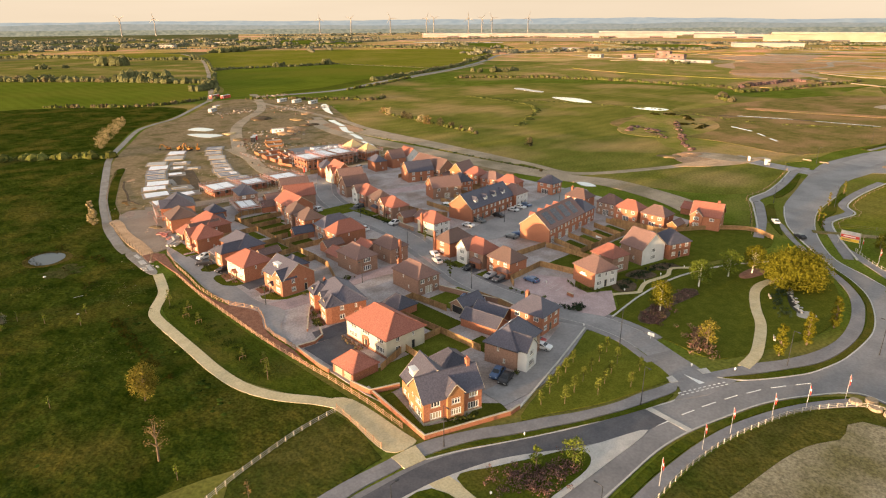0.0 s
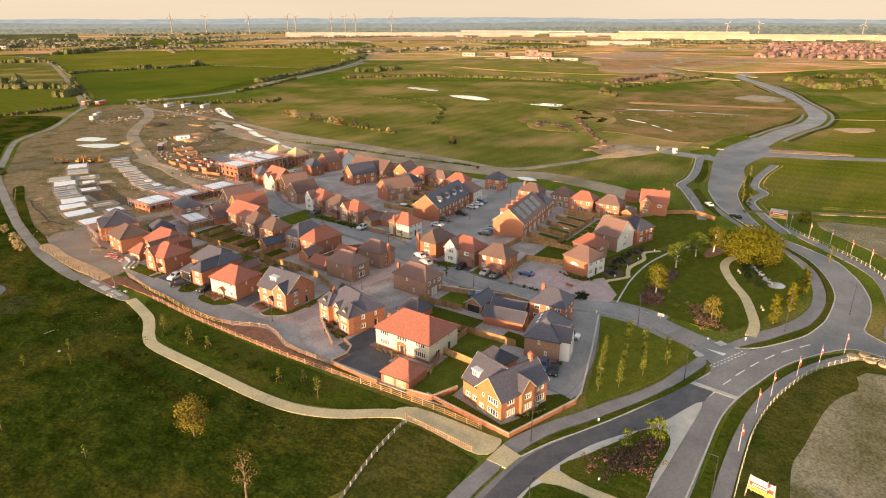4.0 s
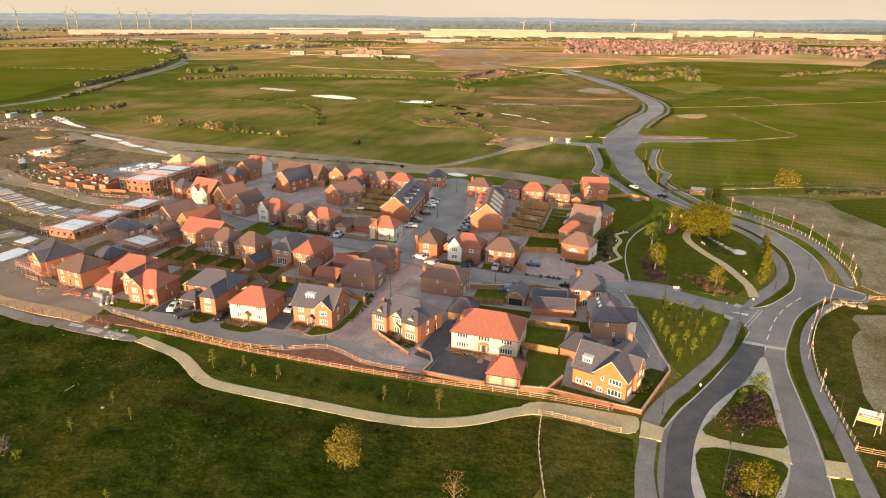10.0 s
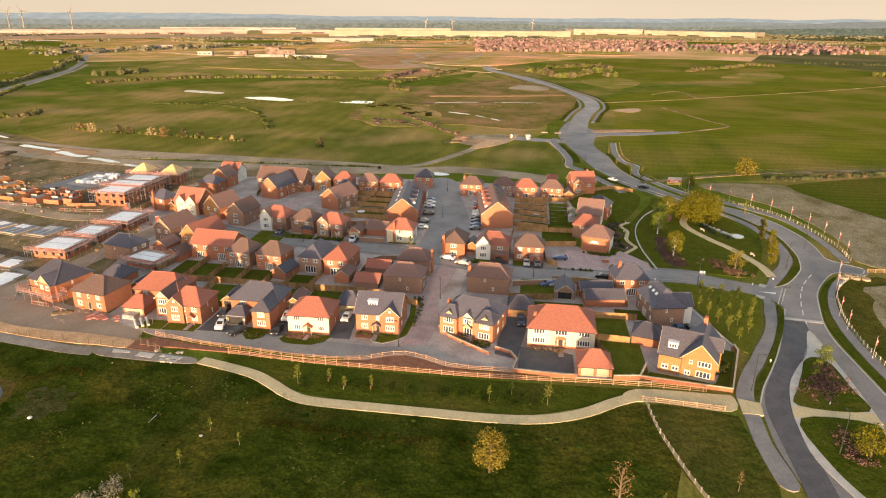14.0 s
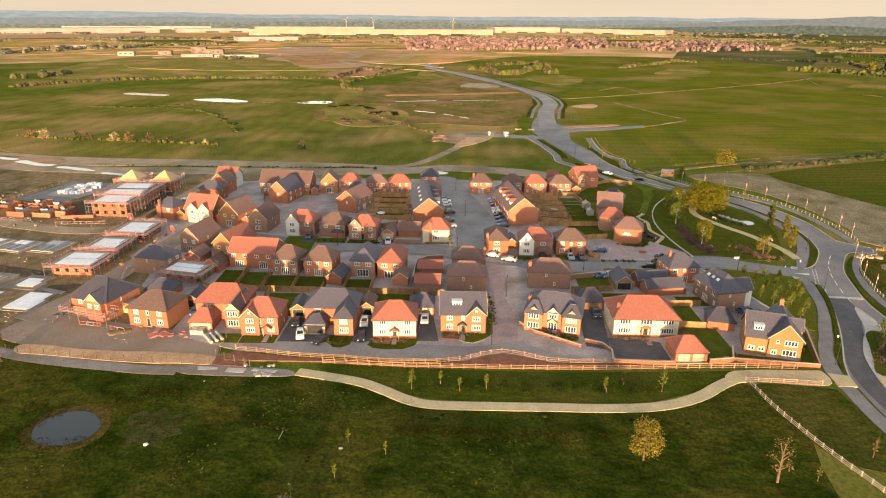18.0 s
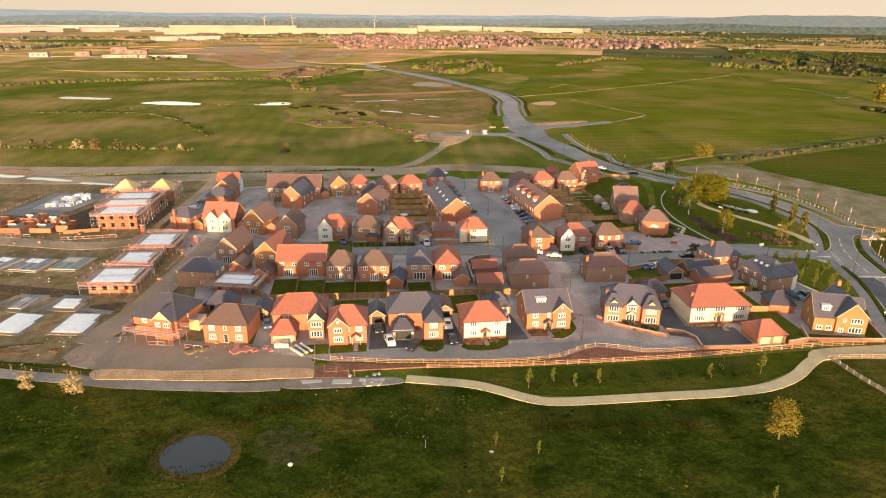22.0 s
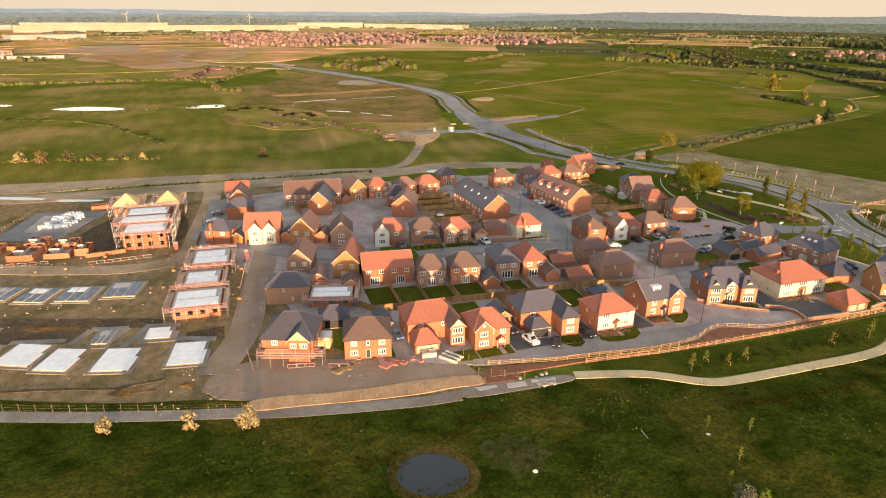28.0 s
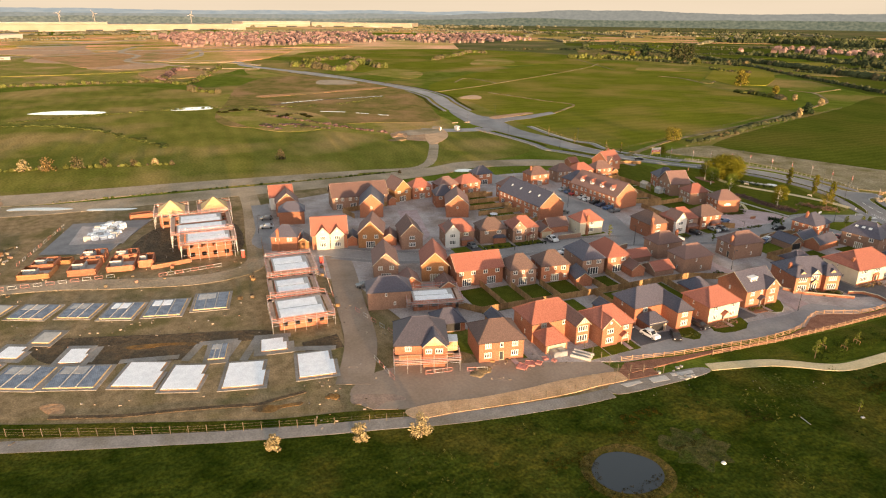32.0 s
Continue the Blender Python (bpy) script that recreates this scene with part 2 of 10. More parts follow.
WHITE = mat("white_upvc", (0.76, 0.75, 0.72), (0.82, 0.81, 0.78), 2, 0.04, rough=0.4)
BLACK = mat("black_plastic", (0.018, 0.018, 0.020), (0.03, 0.03, 0.032), 1, 0.1, rough=0.5)
TIMBER = mat("fence_timber", (0.256, 0.152, 0.067), (0.354, 0.213, 0.098), 0.9, 0.25, rand=0.25)
SCAFFOLD_BOARD = mat("scaffold_boards", (0.38, 0.26, 0.19), (0.48, 0.34, 0.26), 0.8, 0.25, rand=0.15)
NEW_TIMBER = mat("new_timber", (0.52, 0.36, 0.17), (0.62, 0.45, 0.23), 0.8, 0.2, rand=0.12)
RAIL = mat("rail_timber", (0.33, 0.20, 0.115), (0.42, 0.27, 0.16), 0.9, 0.2, rand=0.15)
# A darker post tone that keeps the thin fences faint.
WIRE = mat("weathered_post", (0.115, 0.092, 0.060), (0.165, 0.132, 0.090), 0.9, 0.2, rand=0.15)
PALE_RAIL = mat("weathered_rail", (0.36, 0.325, 0.27), (0.45, 0.41, 0.35), 0.9, 0.2, rand=0.1)
STEEL = mat("galvanised_steel", (0.42, 0.42, 0.43), (0.52, 0.52, 0.53), 1, 0.15, rough=0.45, metal=0.8)
DARK_STEEL = mat("dark_steel", (0.03, 0.032, 0.035), (0.045, 0.047, 0.05), 1, 0.15, rough=0.5, metal=0.3)
MEMBRANE = mat("white_membrane", (0.753, 0.765, 0.791), (0.866, 0.878, 0.897), 1.3, 0.12, rough=0.5)
BEAMS = mat("floor_beams", (0.135, 0.165, 0.215), (0.225, 0.262, 0.315), 1.2, 0.25, stripes=("Y", 0.9, 0.09, 0.0))
BLOCKWORK = mat("grey_blockwork", (0.36, 0.35, 0.34), (0.46, 0.45, 0.43), 0.8, 0.15, rand=0.1)
RED_NET = mat("red_safety_mesh", (0.44, 0.17, 0.14), (0.54, 0.25, 0.21), 0.8, 0.2, rand=0.1)

BARK = mat("bark", (0.105, 0.074, 0.047), (0.160, 0.118, 0.078), 0.4, 0.2)
BIRCH = mat("birch_bark", (0.60, 0.56, 0.48), (0.72, 0.68, 0.60), 0.5, 0.2)
LEAF = island(mat("green_leaves", (0.075, 0.105, 0.012), (0.125, 0.15, 0.018), 1.5, 0.2, spec=0.1), 0.35)
ROUGH_LEAF = island(mat("tussock_grass", (0.021, 0.037, 0.006), (0.042, 0.060, 0.009), 2, 0.3, spec=0.0), 0.5)
DRY_LEAF = island(mat("dry_grass", (0.022, 0.022, 0.005), (0.034, 0.030, 0.008), 2, 0.3, spec=0.0), 0.4)
GOLD_GRASS = island(mat("golden_grass", (0.030, 0.026, 0.004), (0.046, 0.036, 0.006), 1.5, 0.2, spec=0.0), 0.35)
SPRING_LEAF = island(mat("pale_spring_leaves", (0.088, 0.106, 0.018), (0.122, 0.138, 0.027), 1.5, 0.2, spec=0.0), 0.3)
GOLD_LEAF = island(mat("gold_leaves", (0.088, 0.088, 0.008), (0.126, 0.118, 0.013), 1.5, 0.2, spec=0.0), 0.25)
OLIVE_LEAF = island(mat("olive_spring_leaves", (0.118, 0.101, 0.016), (0.165, 0.138, 0.026), 1.5, 0.2, spec=0.0), 0.35)
BROWN_LEAF = island(mat("russet_leaves", (0.136, 0.088, 0.034), (0.186, 0.122, 0.049), 1.5, 0.2, spec=0.15), 0.35)
GREY_BLOSSOM = island(mat("grey_blossom", (0.120, 0.122, 0.086), (0.170, 0.168, 0.124), 1.5, 0.2, spec=0.0), 0.4)
BLOSSOM = island(mat("hawthorn_blossom", (0.250, 0.198, 0.098), (0.345, 0.278, 0.150), 1.5, 0.2, spec=0.0), 0.3)
DULL_BLOSSOM = island(mat("dull_blossom", (0.075, 0.064, 0.031), (0.112, 0.094, 0.050), 2.5, 0.25, spec=0.0), 0.4)
HEDGE = island(mat("hedge_leaves", (0.060, 0.072, 0.018), (0.105, 0.108, 0.030), 2.5, 0.25, spec=0.0), 0.4)
# Far hedge colour paled to imitate distance haze.
HAZED_HEDGE = island(mat("grey_green_hedge", (0.075, 0.080, 0.034), (0.112, 0.112, 0.050), 6, 0.2, spec=0.0), 0.3)
DARK_LEAF = island(mat("dark_conifer", (0.018, 0.032, 0.014), (0.032, 0.050, 0.020), 2, 0.2, spec=0.1), 0.3)
SHRUB = island(mat("heather_shrubs", (0.10, 0.060, 0.050), (0.17, 0.10, 0.085), 0.9, 0.3, spec=0.1), 0.5)
PINK_SHRUB = island(mat("pink_shrubs", (0.26, 0.12, 0.11), (0.16, 0.14, 0.05), 0.9, 0.3, spec=0.1), 0.5)
FLAG = mat("red_flag_cloth", (0.55, 0.035, 0.030), (0.66, 0.055, 0.045), 0.7, 0.15)
RED = mat("red_paint", (0.50, 0.045, 0.03), (0.58, 0.07, 0.05), 1, 0.1, rough=0.5)
YELLOW = mat("yellow_paint", (0.62, 0.40, 0.03), (0.70, 0.47, 0.05), 1, 0.1, rough=0.5)
DIGGER = mat("orange_paint", (0.341, 0.132, 0.017), (0.385, 0.165, 0.028), 1, 0.15, rough=0.5)
# Both far land colours have distance haze mixed into them.
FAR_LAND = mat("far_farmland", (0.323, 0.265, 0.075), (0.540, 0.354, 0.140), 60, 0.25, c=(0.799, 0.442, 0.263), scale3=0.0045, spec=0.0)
HAZED_LAND = mat("dull_green_land", (0.085, 0.092, 0.034), (0.13, 0.128, 0.045), 70, 0.2, c=(0.20, 0.155, 0.075), scale3=0.006, spec=0.0)
SHED_ROOF = mat("shed_cladding", (0.30, 0.275, 0.25), (0.36, 0.33, 0.30), 40, 0.05)
SHED_YELLOW = mat("cream_cladding", (0.275, 0.236, 0.178), (0.320, 0.278, 0.215), 40, 0.05)
SHED_WALL = mat("plum_cladding", (0.34, 0.22, 0.20), (0.42, 0.28, 0.25), 40, 0.05)
# White turbines given a dim grey, as far haze fades them.
TURBINE = mat("turbine_white", (0.20, 0.185, 0.17), (0.23, 0.21, 0.195), 5, 0.03, rough=0.6)
FAR_ROOF = island(mat("far_red_roofs", (0.140, 0.082, 0.070), (0.215, 0.132, 0.116), 9, 0.1), 0.6)
FAR_WALL = island(mat("far_brick_walls", (0.135, 0.082, 0.064), (0.230, 0.170, 0.145), 9, 0.1), 0.6)
# Woods past the near fields, lightened in colour as haze would.
HAZED_WOOD = island(mat("spring_woodland", (0.120, 0.116, 0.072), (0.166, 0.152, 0.096), 8, 0.2, spec=0.0), 0.3)
FAR_WOOD = island(mat("far_woodland", (0.034, 0.043, 0.020), (0.064, 0.070, 0.032), 8, 0.2, spec=0.0), 0.4)


def glossy(name, colour, rough, rand=0.0, pale=None):
    """A window pane or still water: a smooth dark surface; with pale, some of the objects turn cream, for drawn blinds
    and painted sky reflections.
    """
    m = bpy.data.materials.new(name)
    m.use_nodes = True
    n, l = m.node_tree.nodes, m.node_tree.links
    p = n["Principled BSDF"]
    p.inputs["Base Color"].default_value, p.inputs["Roughness"].default_value = (*colour, 1), rough
    if pale:
        o, r, k = n.new("ShaderNodeObjectInfo"), n.new("ShaderNodeMapRange"), n.new("ShaderNodeMix")
        k.data_type = "RGBA"
        r.inputs[1].default_value, r.inputs[2].default_value = 0.62, 0.95
        p.inputs["Specular IOR Level"].default_value = 1.0
        l.new(o.outputs["Random"], r.inputs[0])
        l.new(r.outputs[0], k.inputs[0])
        k.inputs[6].default_value, k.inputs[7].default_value = (*colour, 1), (*pale, 1)
        l.new(k.outputs[2], p.inputs["Base Color"])
    return m


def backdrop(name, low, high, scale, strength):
    """A far backdrop of hills or sky, its haze and pale evening light painted in as a glowing colour."""
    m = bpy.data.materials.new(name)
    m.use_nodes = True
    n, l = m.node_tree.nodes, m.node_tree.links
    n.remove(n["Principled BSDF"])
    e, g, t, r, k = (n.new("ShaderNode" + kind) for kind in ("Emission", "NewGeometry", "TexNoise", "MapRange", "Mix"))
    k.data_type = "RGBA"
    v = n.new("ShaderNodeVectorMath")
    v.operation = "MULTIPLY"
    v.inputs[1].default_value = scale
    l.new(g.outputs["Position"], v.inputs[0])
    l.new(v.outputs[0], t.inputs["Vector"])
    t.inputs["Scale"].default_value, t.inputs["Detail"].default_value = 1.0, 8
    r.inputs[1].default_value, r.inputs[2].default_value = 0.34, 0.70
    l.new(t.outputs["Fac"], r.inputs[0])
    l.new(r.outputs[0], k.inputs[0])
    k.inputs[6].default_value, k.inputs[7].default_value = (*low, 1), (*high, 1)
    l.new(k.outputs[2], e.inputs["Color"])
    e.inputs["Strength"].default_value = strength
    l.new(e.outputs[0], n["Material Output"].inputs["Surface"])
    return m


# Distance haze and evening light are baked into each of these glowing colours.
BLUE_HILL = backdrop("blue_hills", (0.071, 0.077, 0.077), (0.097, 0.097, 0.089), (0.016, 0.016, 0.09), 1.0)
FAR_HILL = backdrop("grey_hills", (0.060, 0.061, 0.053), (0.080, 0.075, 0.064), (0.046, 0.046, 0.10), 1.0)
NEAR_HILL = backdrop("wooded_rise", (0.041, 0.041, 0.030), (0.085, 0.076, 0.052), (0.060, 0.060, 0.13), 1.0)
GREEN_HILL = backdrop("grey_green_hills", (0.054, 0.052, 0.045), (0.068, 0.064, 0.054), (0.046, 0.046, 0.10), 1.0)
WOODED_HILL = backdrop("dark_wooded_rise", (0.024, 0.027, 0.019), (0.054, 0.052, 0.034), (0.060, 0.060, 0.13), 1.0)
HAZE_SKY = backdrop("evening_sky", (0.148, 0.118, 0.085), (0.161, 0.129, 0.094), (0.0004, 0.0004, 0.004), 1.0)
DARK_PANE = glossy("dark_window_glass", (0.06, 0.062, 0.065), 0.1)
# The cream share of panes paints in blinds and evening sky reflections.
PANE = glossy("window_glass", (0.045, 0.05, 0.06), 0.08, pale=(0.40, 0.35, 0.25))
# Blue and pale tones in these base colours stand for reflected sky.
WATER = glossy("still_water", (0.014, 0.020, 0.024), 0.3)
SKY_WATER = glossy("shallow_water", (0.34, 0.34, 0.33), 0.07)
CAR_GLASS = glossy("car_glass", (0.02, 0.022, 0.025), 0.05)
SOLAR = glossy("solar_glass", (0.025, 0.028, 0.04), 0.15)
CAR_PAINT = {k: mat("car_paint_" + k, tuple(0.9 * x for x in v), v, 2, 0.03, rough=0.3, spec=0.5) for k, v in {
    "white": (0.72, 0.72, 0.72), "silver": (0.42, 0.43, 0.45), "grey": (0.13, 0.135, 0.14), "black": (0.022, 0.022, 0.025), "blue": (0.06, 0.11, 0.22), "red": (0.36, 0.03, 0.025), "navy": (0.03, 0.04, 0.08)}.items()}


# ---- mesh tools ----
class Shape:
    """Gathers the corners and faces of one mesh."""

    def __init__(self):
        self.v, self.f = [], []

    def poly(self, *pts):
        k = len(self.v)
        self.v += [tuple(p) for p in pts]
        self.f.append(tuple(range(k, k + len(pts))))
        return self

    def box(self, x0, y0, z0, x1, y1, z1):
        k = len(self.v)
        self.v += [(x, y, z) for z in (z0, z1) for x, y in ((x0, y0), (x1, y0), (x1, y1), (x0, y1))]
        self.f += [tuple(k + i for i in q) for q in ((3, 2, 1, 0), (4, 5, 6, 7), (0, 1, 5, 4), (1, 2, 6, 5), (2, 3, 7, 6), (3, 0, 4, 7))]
        return self

    def beam(self, p, q, w, h):
        """A straight bar from p to q, w wide and h high, its axis through both."""
        p, q = Vector(p), Vector(q)
        t = (q - p).normalized()
        s = t.cross(Vector((0, 0, 1)))
        s = (s.normalized() if s.length > 1e-4 else Vector((1, 0, 0))) * (w / 2)
        u = s.cross(t).normalized() * (h / 2)
        k = len(self.v)
        for e in (p, q):
            self.v += [tuple(e + a * s + b * u) for a, b in ((-1, -1), (1, -1), (1, 1), (-1, 1))]
        self.f += [tuple(k + i for i in g) for g in ((0, 1, 2, 3), (7, 6, 5, 4), (0, 4, 5, 1), (1, 5, 6, 2), (2, 6, 7, 3), (3, 7, 4, 0))]
        return self

    def tube(self, p, q, r0, r1, n=8):
        p, q = Vector(p), Vector(q)
        t = (q - p).normalized()
        s = t.cross(Vector((0, 0, 1)) if abs(t.z) < 0.95 else Vector((1, 0, 0))).normalized()
        u = s.cross(t)
        k = len(self.v)
        for e, r in ((p, r0), (q, r1)):
            self.v += [tuple(e + r * (math.cos(2 * math.pi * i / n) * s + math.sin(2 * math.pi * i / n) * u)) for i in range(n)]
        self.f += [(k + i, k + n + i, k + n + (i + 1) % n, k + (i + 1) % n) for i in range(n)]
        self.f += [tuple(k + i for i in range(n)), tuple(k + n + i for i in reversed(range(n)))]
        return self

    def outline(self, pts, z0, z1):
        """An upright slab over a closed plan outline."""
        a = sum(p[0] * q[1] - q[0] * p[1] for p, q in zip(pts, pts[1:] + pts[:1]))
        pts = pts if a > 0 else pts[::-1]
        k, n = len(self.v), len(pts)
        self.v += [(x, y, z) for z in (z0, z1) for x, y in pts]
        self.f += [(k + i, k + (i + 1) % n, k + n + (i + 1) % n, k + n + i) for i in range(n)]
        self.f += [tuple(k + n + i for i in range(n))]
        return self

    def lattice(self, us, vs, full, y0, y1):
        """One connected frame in x and z: the cells of a grid for which full(i, j) holds, between two depths."""
        at, nu, nv = {}, len(us) - 1, len(vs) - 1

        def v(i, j, y):
            if (i, j, y) not in at:
                at[i, j, y] = len(self.v)
                self.v.append((us[i], y, vs[j]))
            return at[i, j, y]
        ok = lambda i, j: 0 <= i < nu and 0 <= j < nv and full(i, j)
        for i in range(nu):
            for j in range(nv):
                if not ok(i, j):
                    continue
                self.f.append((v(i, j, y0), v(i + 1, j, y0), v(i + 1, j + 1, y0), v(i, j + 1, y0)))
                for o, a, b in (((i, j - 1), (i + 1, j), (i, j)), ((i + 1, j), (i + 1, j + 1), (i + 1, j)), ((i, j + 1), (i, j + 1), (i + 1, j + 1)), ((i - 1, j), (i, j), (i, j + 1))):
                    if not ok(*o):
                        self.f.append((v(*a, y0), v(*b, y0), v(*b, y1), v(*a, y1)))
        return self

    def mesh(self, name, material, smooth=False):
        d = bpy.data.meshes.new(name)
        d.from_pydata(self.v, [], self.f)
        d.materials.append(material)
        if smooth:
            d.polygons.foreach_set("use_smooth", [True] * len(d.polygons))
        d.update()
        return d


def part(name, shape, material=None, parent=None, label="", m=None, smooth=False):
    """Links a shape, or a mesh that others share, as one object under a thing or a part."""
    ob = new(name, shape if isinstance(shape, bpy.types.Mesh) else shape.mesh(name, material, smooth))
    if parent:
        ob.parent = parent
    if m is not None:
        ob.matrix_local = m
    return tagged(ob, label)


def thing(name, m, label, category, group="", kind=""):
    ob = new(name)
    ob.matrix_basis = m
    ob.empty_display_size = 0.5
    return tagged(ob, label, category, group, kind)


def solid(name, shape, material, label, category="", group="", kind="", m=None, smooth=False):
    return tagged(part(name, shape, material, m=m, smooth=smooth), label, category, group, kind)


def curve(pts, closed=False, step=5):
    """A smooth line through plan points."""
    n, out = len(pts), []
    for i in range(n if closed else n - 1):
        g = [pts[(i + j) % n] if closed else pts[min(max(i + j, 0), n - 1)] for j in (-1, 0, 1, 2)]
        for s in range(step):
            t = s / step
            out.append(tuple(0.5 * (2 * b + (c - a) * t + (2 * a - 5 * b + 4 * c - d) * t * t + (3 * b - a - 3 * c + d) * t ** 3) for a, b, c, d in zip(*g)))
    return out if closed else out + [tuple(pts[-1])]


def offset(line, d):
    """The line moved d metres to its left."""
    out = []
    for i, p in enumerate(line):
        a, b = line[max(i - 1, 0)], line[min(i + 1, len(line) - 1)]
        t = Vector((b[0] - a[0], b[1] - a[1])).normalized()
        out.append((p[0] - t.y * d, p[1] + t.x * d))
    return out


def strip(s, left, right, z0, z1):
    """A slab between two plan lines of equal count."""
    k, n = len(s.v), len(left)
    for a, b in zip(left, right):
        s.v += [(*a, z0), (*a, z1), (*b, z1), (*b, z0)]
    for i in range(n - 1):
        q = k + 4 * i
        s.f += [(q + 1, q + 2, q + 6, q + 5), (q, q + 1, q + 5, q + 4), (q + 2, q + 3, q + 7, q + 6)]
    s.f += [(k, k + 3, k + 2, k + 1), (k + 4 * n - 4, k + 4 * n - 3, k + 4 * n - 2, k + 4 * n - 1)]
    return s


def ribbon(name, pts, width, z, material, label, category, step=5, kind="structure"):
    line = curve(pts, False, step)
    LAYER[0] += 0.00037
    return solid(name, strip(Shape(), offset(line, width / 2), offset(line, -width / 2), -0.05, z + LAYER[0]), material, label, category, "", kind)


LAYER = [0.0]


def area(name, pts, z, material, label, category, smooth=True, kind="structure", z0=-0.05):
    LAYER[0] += 0.00037
    return solid(name, Shape().outline(curve(pts, True, 4) if smooth else list(pts), z0, z + LAYER[0]), material, label, category, "", kind)


def kerb(pts, z=0.2, width=0.28, closed=False, step=5):
    line = curve(pts, closed, step)
    line = line + line[:1] if closed else line
    return solid("kerb", strip(Shape(), offset(line, width / 2), offset(line, -width / 2), -0.05, z), KERB, "pale stone kerb along the edge of the road", "kerb", "kerbs", "structure")


def along(pts, gap):
    """Even stations on a plan polyline: x, y, heading in degrees."""
    out, left = [], 0.0
    for a, b in zip(pts, pts[1:]):
        t = Vector((b[0] - a[0], b[1] - a[1]))
        d, s = t.length, left
        while s < d:
            out.append((a[0] + t.x * s / d, a[1] + t.y * s / d, math.degrees(math.atan2(t.y, t.x))))
            s += gap
        left = s - d
    return out


def leaves(s, centre, radii, count, size, rng, hollow=0.55):
    """Many small leaf blades about the shell of an ellipsoid."""
    for _ in range(count):
        d = Vector((rng.gauss(0, 1), rng.gauss(0, 1), rng.gauss(0, 1))).normalized()
        r = hollow + (1 - hollow) * rng.random() ** 0.6
        p = Vector(centre) + Vector((d.x * radii[0], d.y * radii[1], d.z * radii[2])) * r
        a = Vector((rng.gauss(0, 1), rng.gauss(0, 1), rng.gauss(0, 1))).normalized()
        b = a.cross(d).normalized() if a.cross(d).length > 0.1 else a.orthogonal()
        h = size * (0.6 + 0.8 * rng.random())
        s.poly(p - a * h, p - b * h * 0.6, p + a * h, p + b * h * 0.6)
    return s


def clump(s, x, y, z, r, h, rng, n=7):
    """A low uneven mound of foliage."""
    k, rings = len(s.v), ((1.0, 0.0), (1.08, 0.35), (0.8, 0.75))
    for q, zz in rings:
        for i in range(n):
            w = q * r * (0.75 + 0.5 * rng.random())
            s.v.append((x + w * math.cos(2 * math.pi * i / n), y + w * math.sin(2 * math.pi * i / n), z + h * (zz + 0.12 * (rng.random() - 0.5) * (zz > 0))))
    s.v.append((x, y, z + h * (0.9 + 0.2 * rng.random())))
    for j in range(2):
        for i in range(n):
            a, b = k + j * n + i, k + j * n + (i + 1) % n
            s.f.append((a, b, b + n, a + n))
    s.f += [(k + 2 * n + i, k + 2 * n + (i + 1) % n, k + 3 * n) for i in range(n)]
    return s


# ---- land ----
def ground():
    """One sheet from the estate to the hills on the horizon."""
    s, rings, spokes = Shape(), [0, 60, 150, 300, 500, 750, 1000, 1300, 1700, 2100, 2600, 3100, 3500, 3900, 4200, 4450, 4650, 4800], 120
    cx, cy = 60.0, 150.0
    for r in rings:
        for i in range(spokes):
            a = 2 * math.pi * i / spokes
            x, y = cx + r * math.cos(a), cy + r * math.sin(a)
            s.v.append((x, y, 0.0 if r < 2600 else 14 * ((r - 2600) / 2200) ** 2))
    for j in range(len(rings) - 1):
        for i in range(spokes):
            a, b = j * spokes + i, j * spokes + (i + 1) % spokes
            s.f.append((a, a + spokes, b + spokes, b) if j else (a, a + spokes, b + spokes))
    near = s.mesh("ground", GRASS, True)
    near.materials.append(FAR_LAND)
    near.materials.append(HAZED_LAND)
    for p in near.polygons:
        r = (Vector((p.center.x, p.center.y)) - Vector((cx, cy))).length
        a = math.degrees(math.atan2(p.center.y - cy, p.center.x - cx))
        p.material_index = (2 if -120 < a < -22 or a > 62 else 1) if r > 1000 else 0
    tagged(new("ground", near), "wide green meadow reaching to wooded hills", "ground", "", "structure")


def ridge(name, r, low, swing, seed, material, label, z0=-5.0, a0=-100, a1=120, taper=0.0):
    """A far skyline: one curved wall of hills, or of sky above them."""
    s, n = Shape(), 440
    for i in range(n + 1):
        a = radians(a0 + (a1 - a0) * i / n)
        c, d = math.cos(a), math.sin(a)
        h = low + swing * (noise.noise((3 * c, 3 * d, seed)) + 0.4 * noise.noise((11 * c, 11 * d, seed)) + 0.13 * noise.noise((60 * c, 60 * d, seed)) + 0.07 * noise.noise((190 * c, 190 * d, seed)))
        h *= min(1.0, (a1 - math.degrees(a)) / taper) if taper else 1.0
        s.v += [(60 + r * c, 150 + r * d, z0), (60 + r * c, 150 + r * d, max(h, z0 + 1))]
    s.f = [(2 * i + 2, 2 * i, 2 * i + 1, 2 * i + 3) for i in range(n)]
    solid(name, s, material, label, "backdrop", "", "structure")


ground()
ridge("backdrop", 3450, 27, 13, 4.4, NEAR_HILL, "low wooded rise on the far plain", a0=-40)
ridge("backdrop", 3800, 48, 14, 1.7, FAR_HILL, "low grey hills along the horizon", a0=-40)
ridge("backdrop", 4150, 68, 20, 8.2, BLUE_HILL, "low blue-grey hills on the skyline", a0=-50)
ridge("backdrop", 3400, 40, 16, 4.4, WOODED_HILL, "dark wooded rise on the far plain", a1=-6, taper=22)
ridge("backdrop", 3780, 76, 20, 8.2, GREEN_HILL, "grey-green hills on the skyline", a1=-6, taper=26)
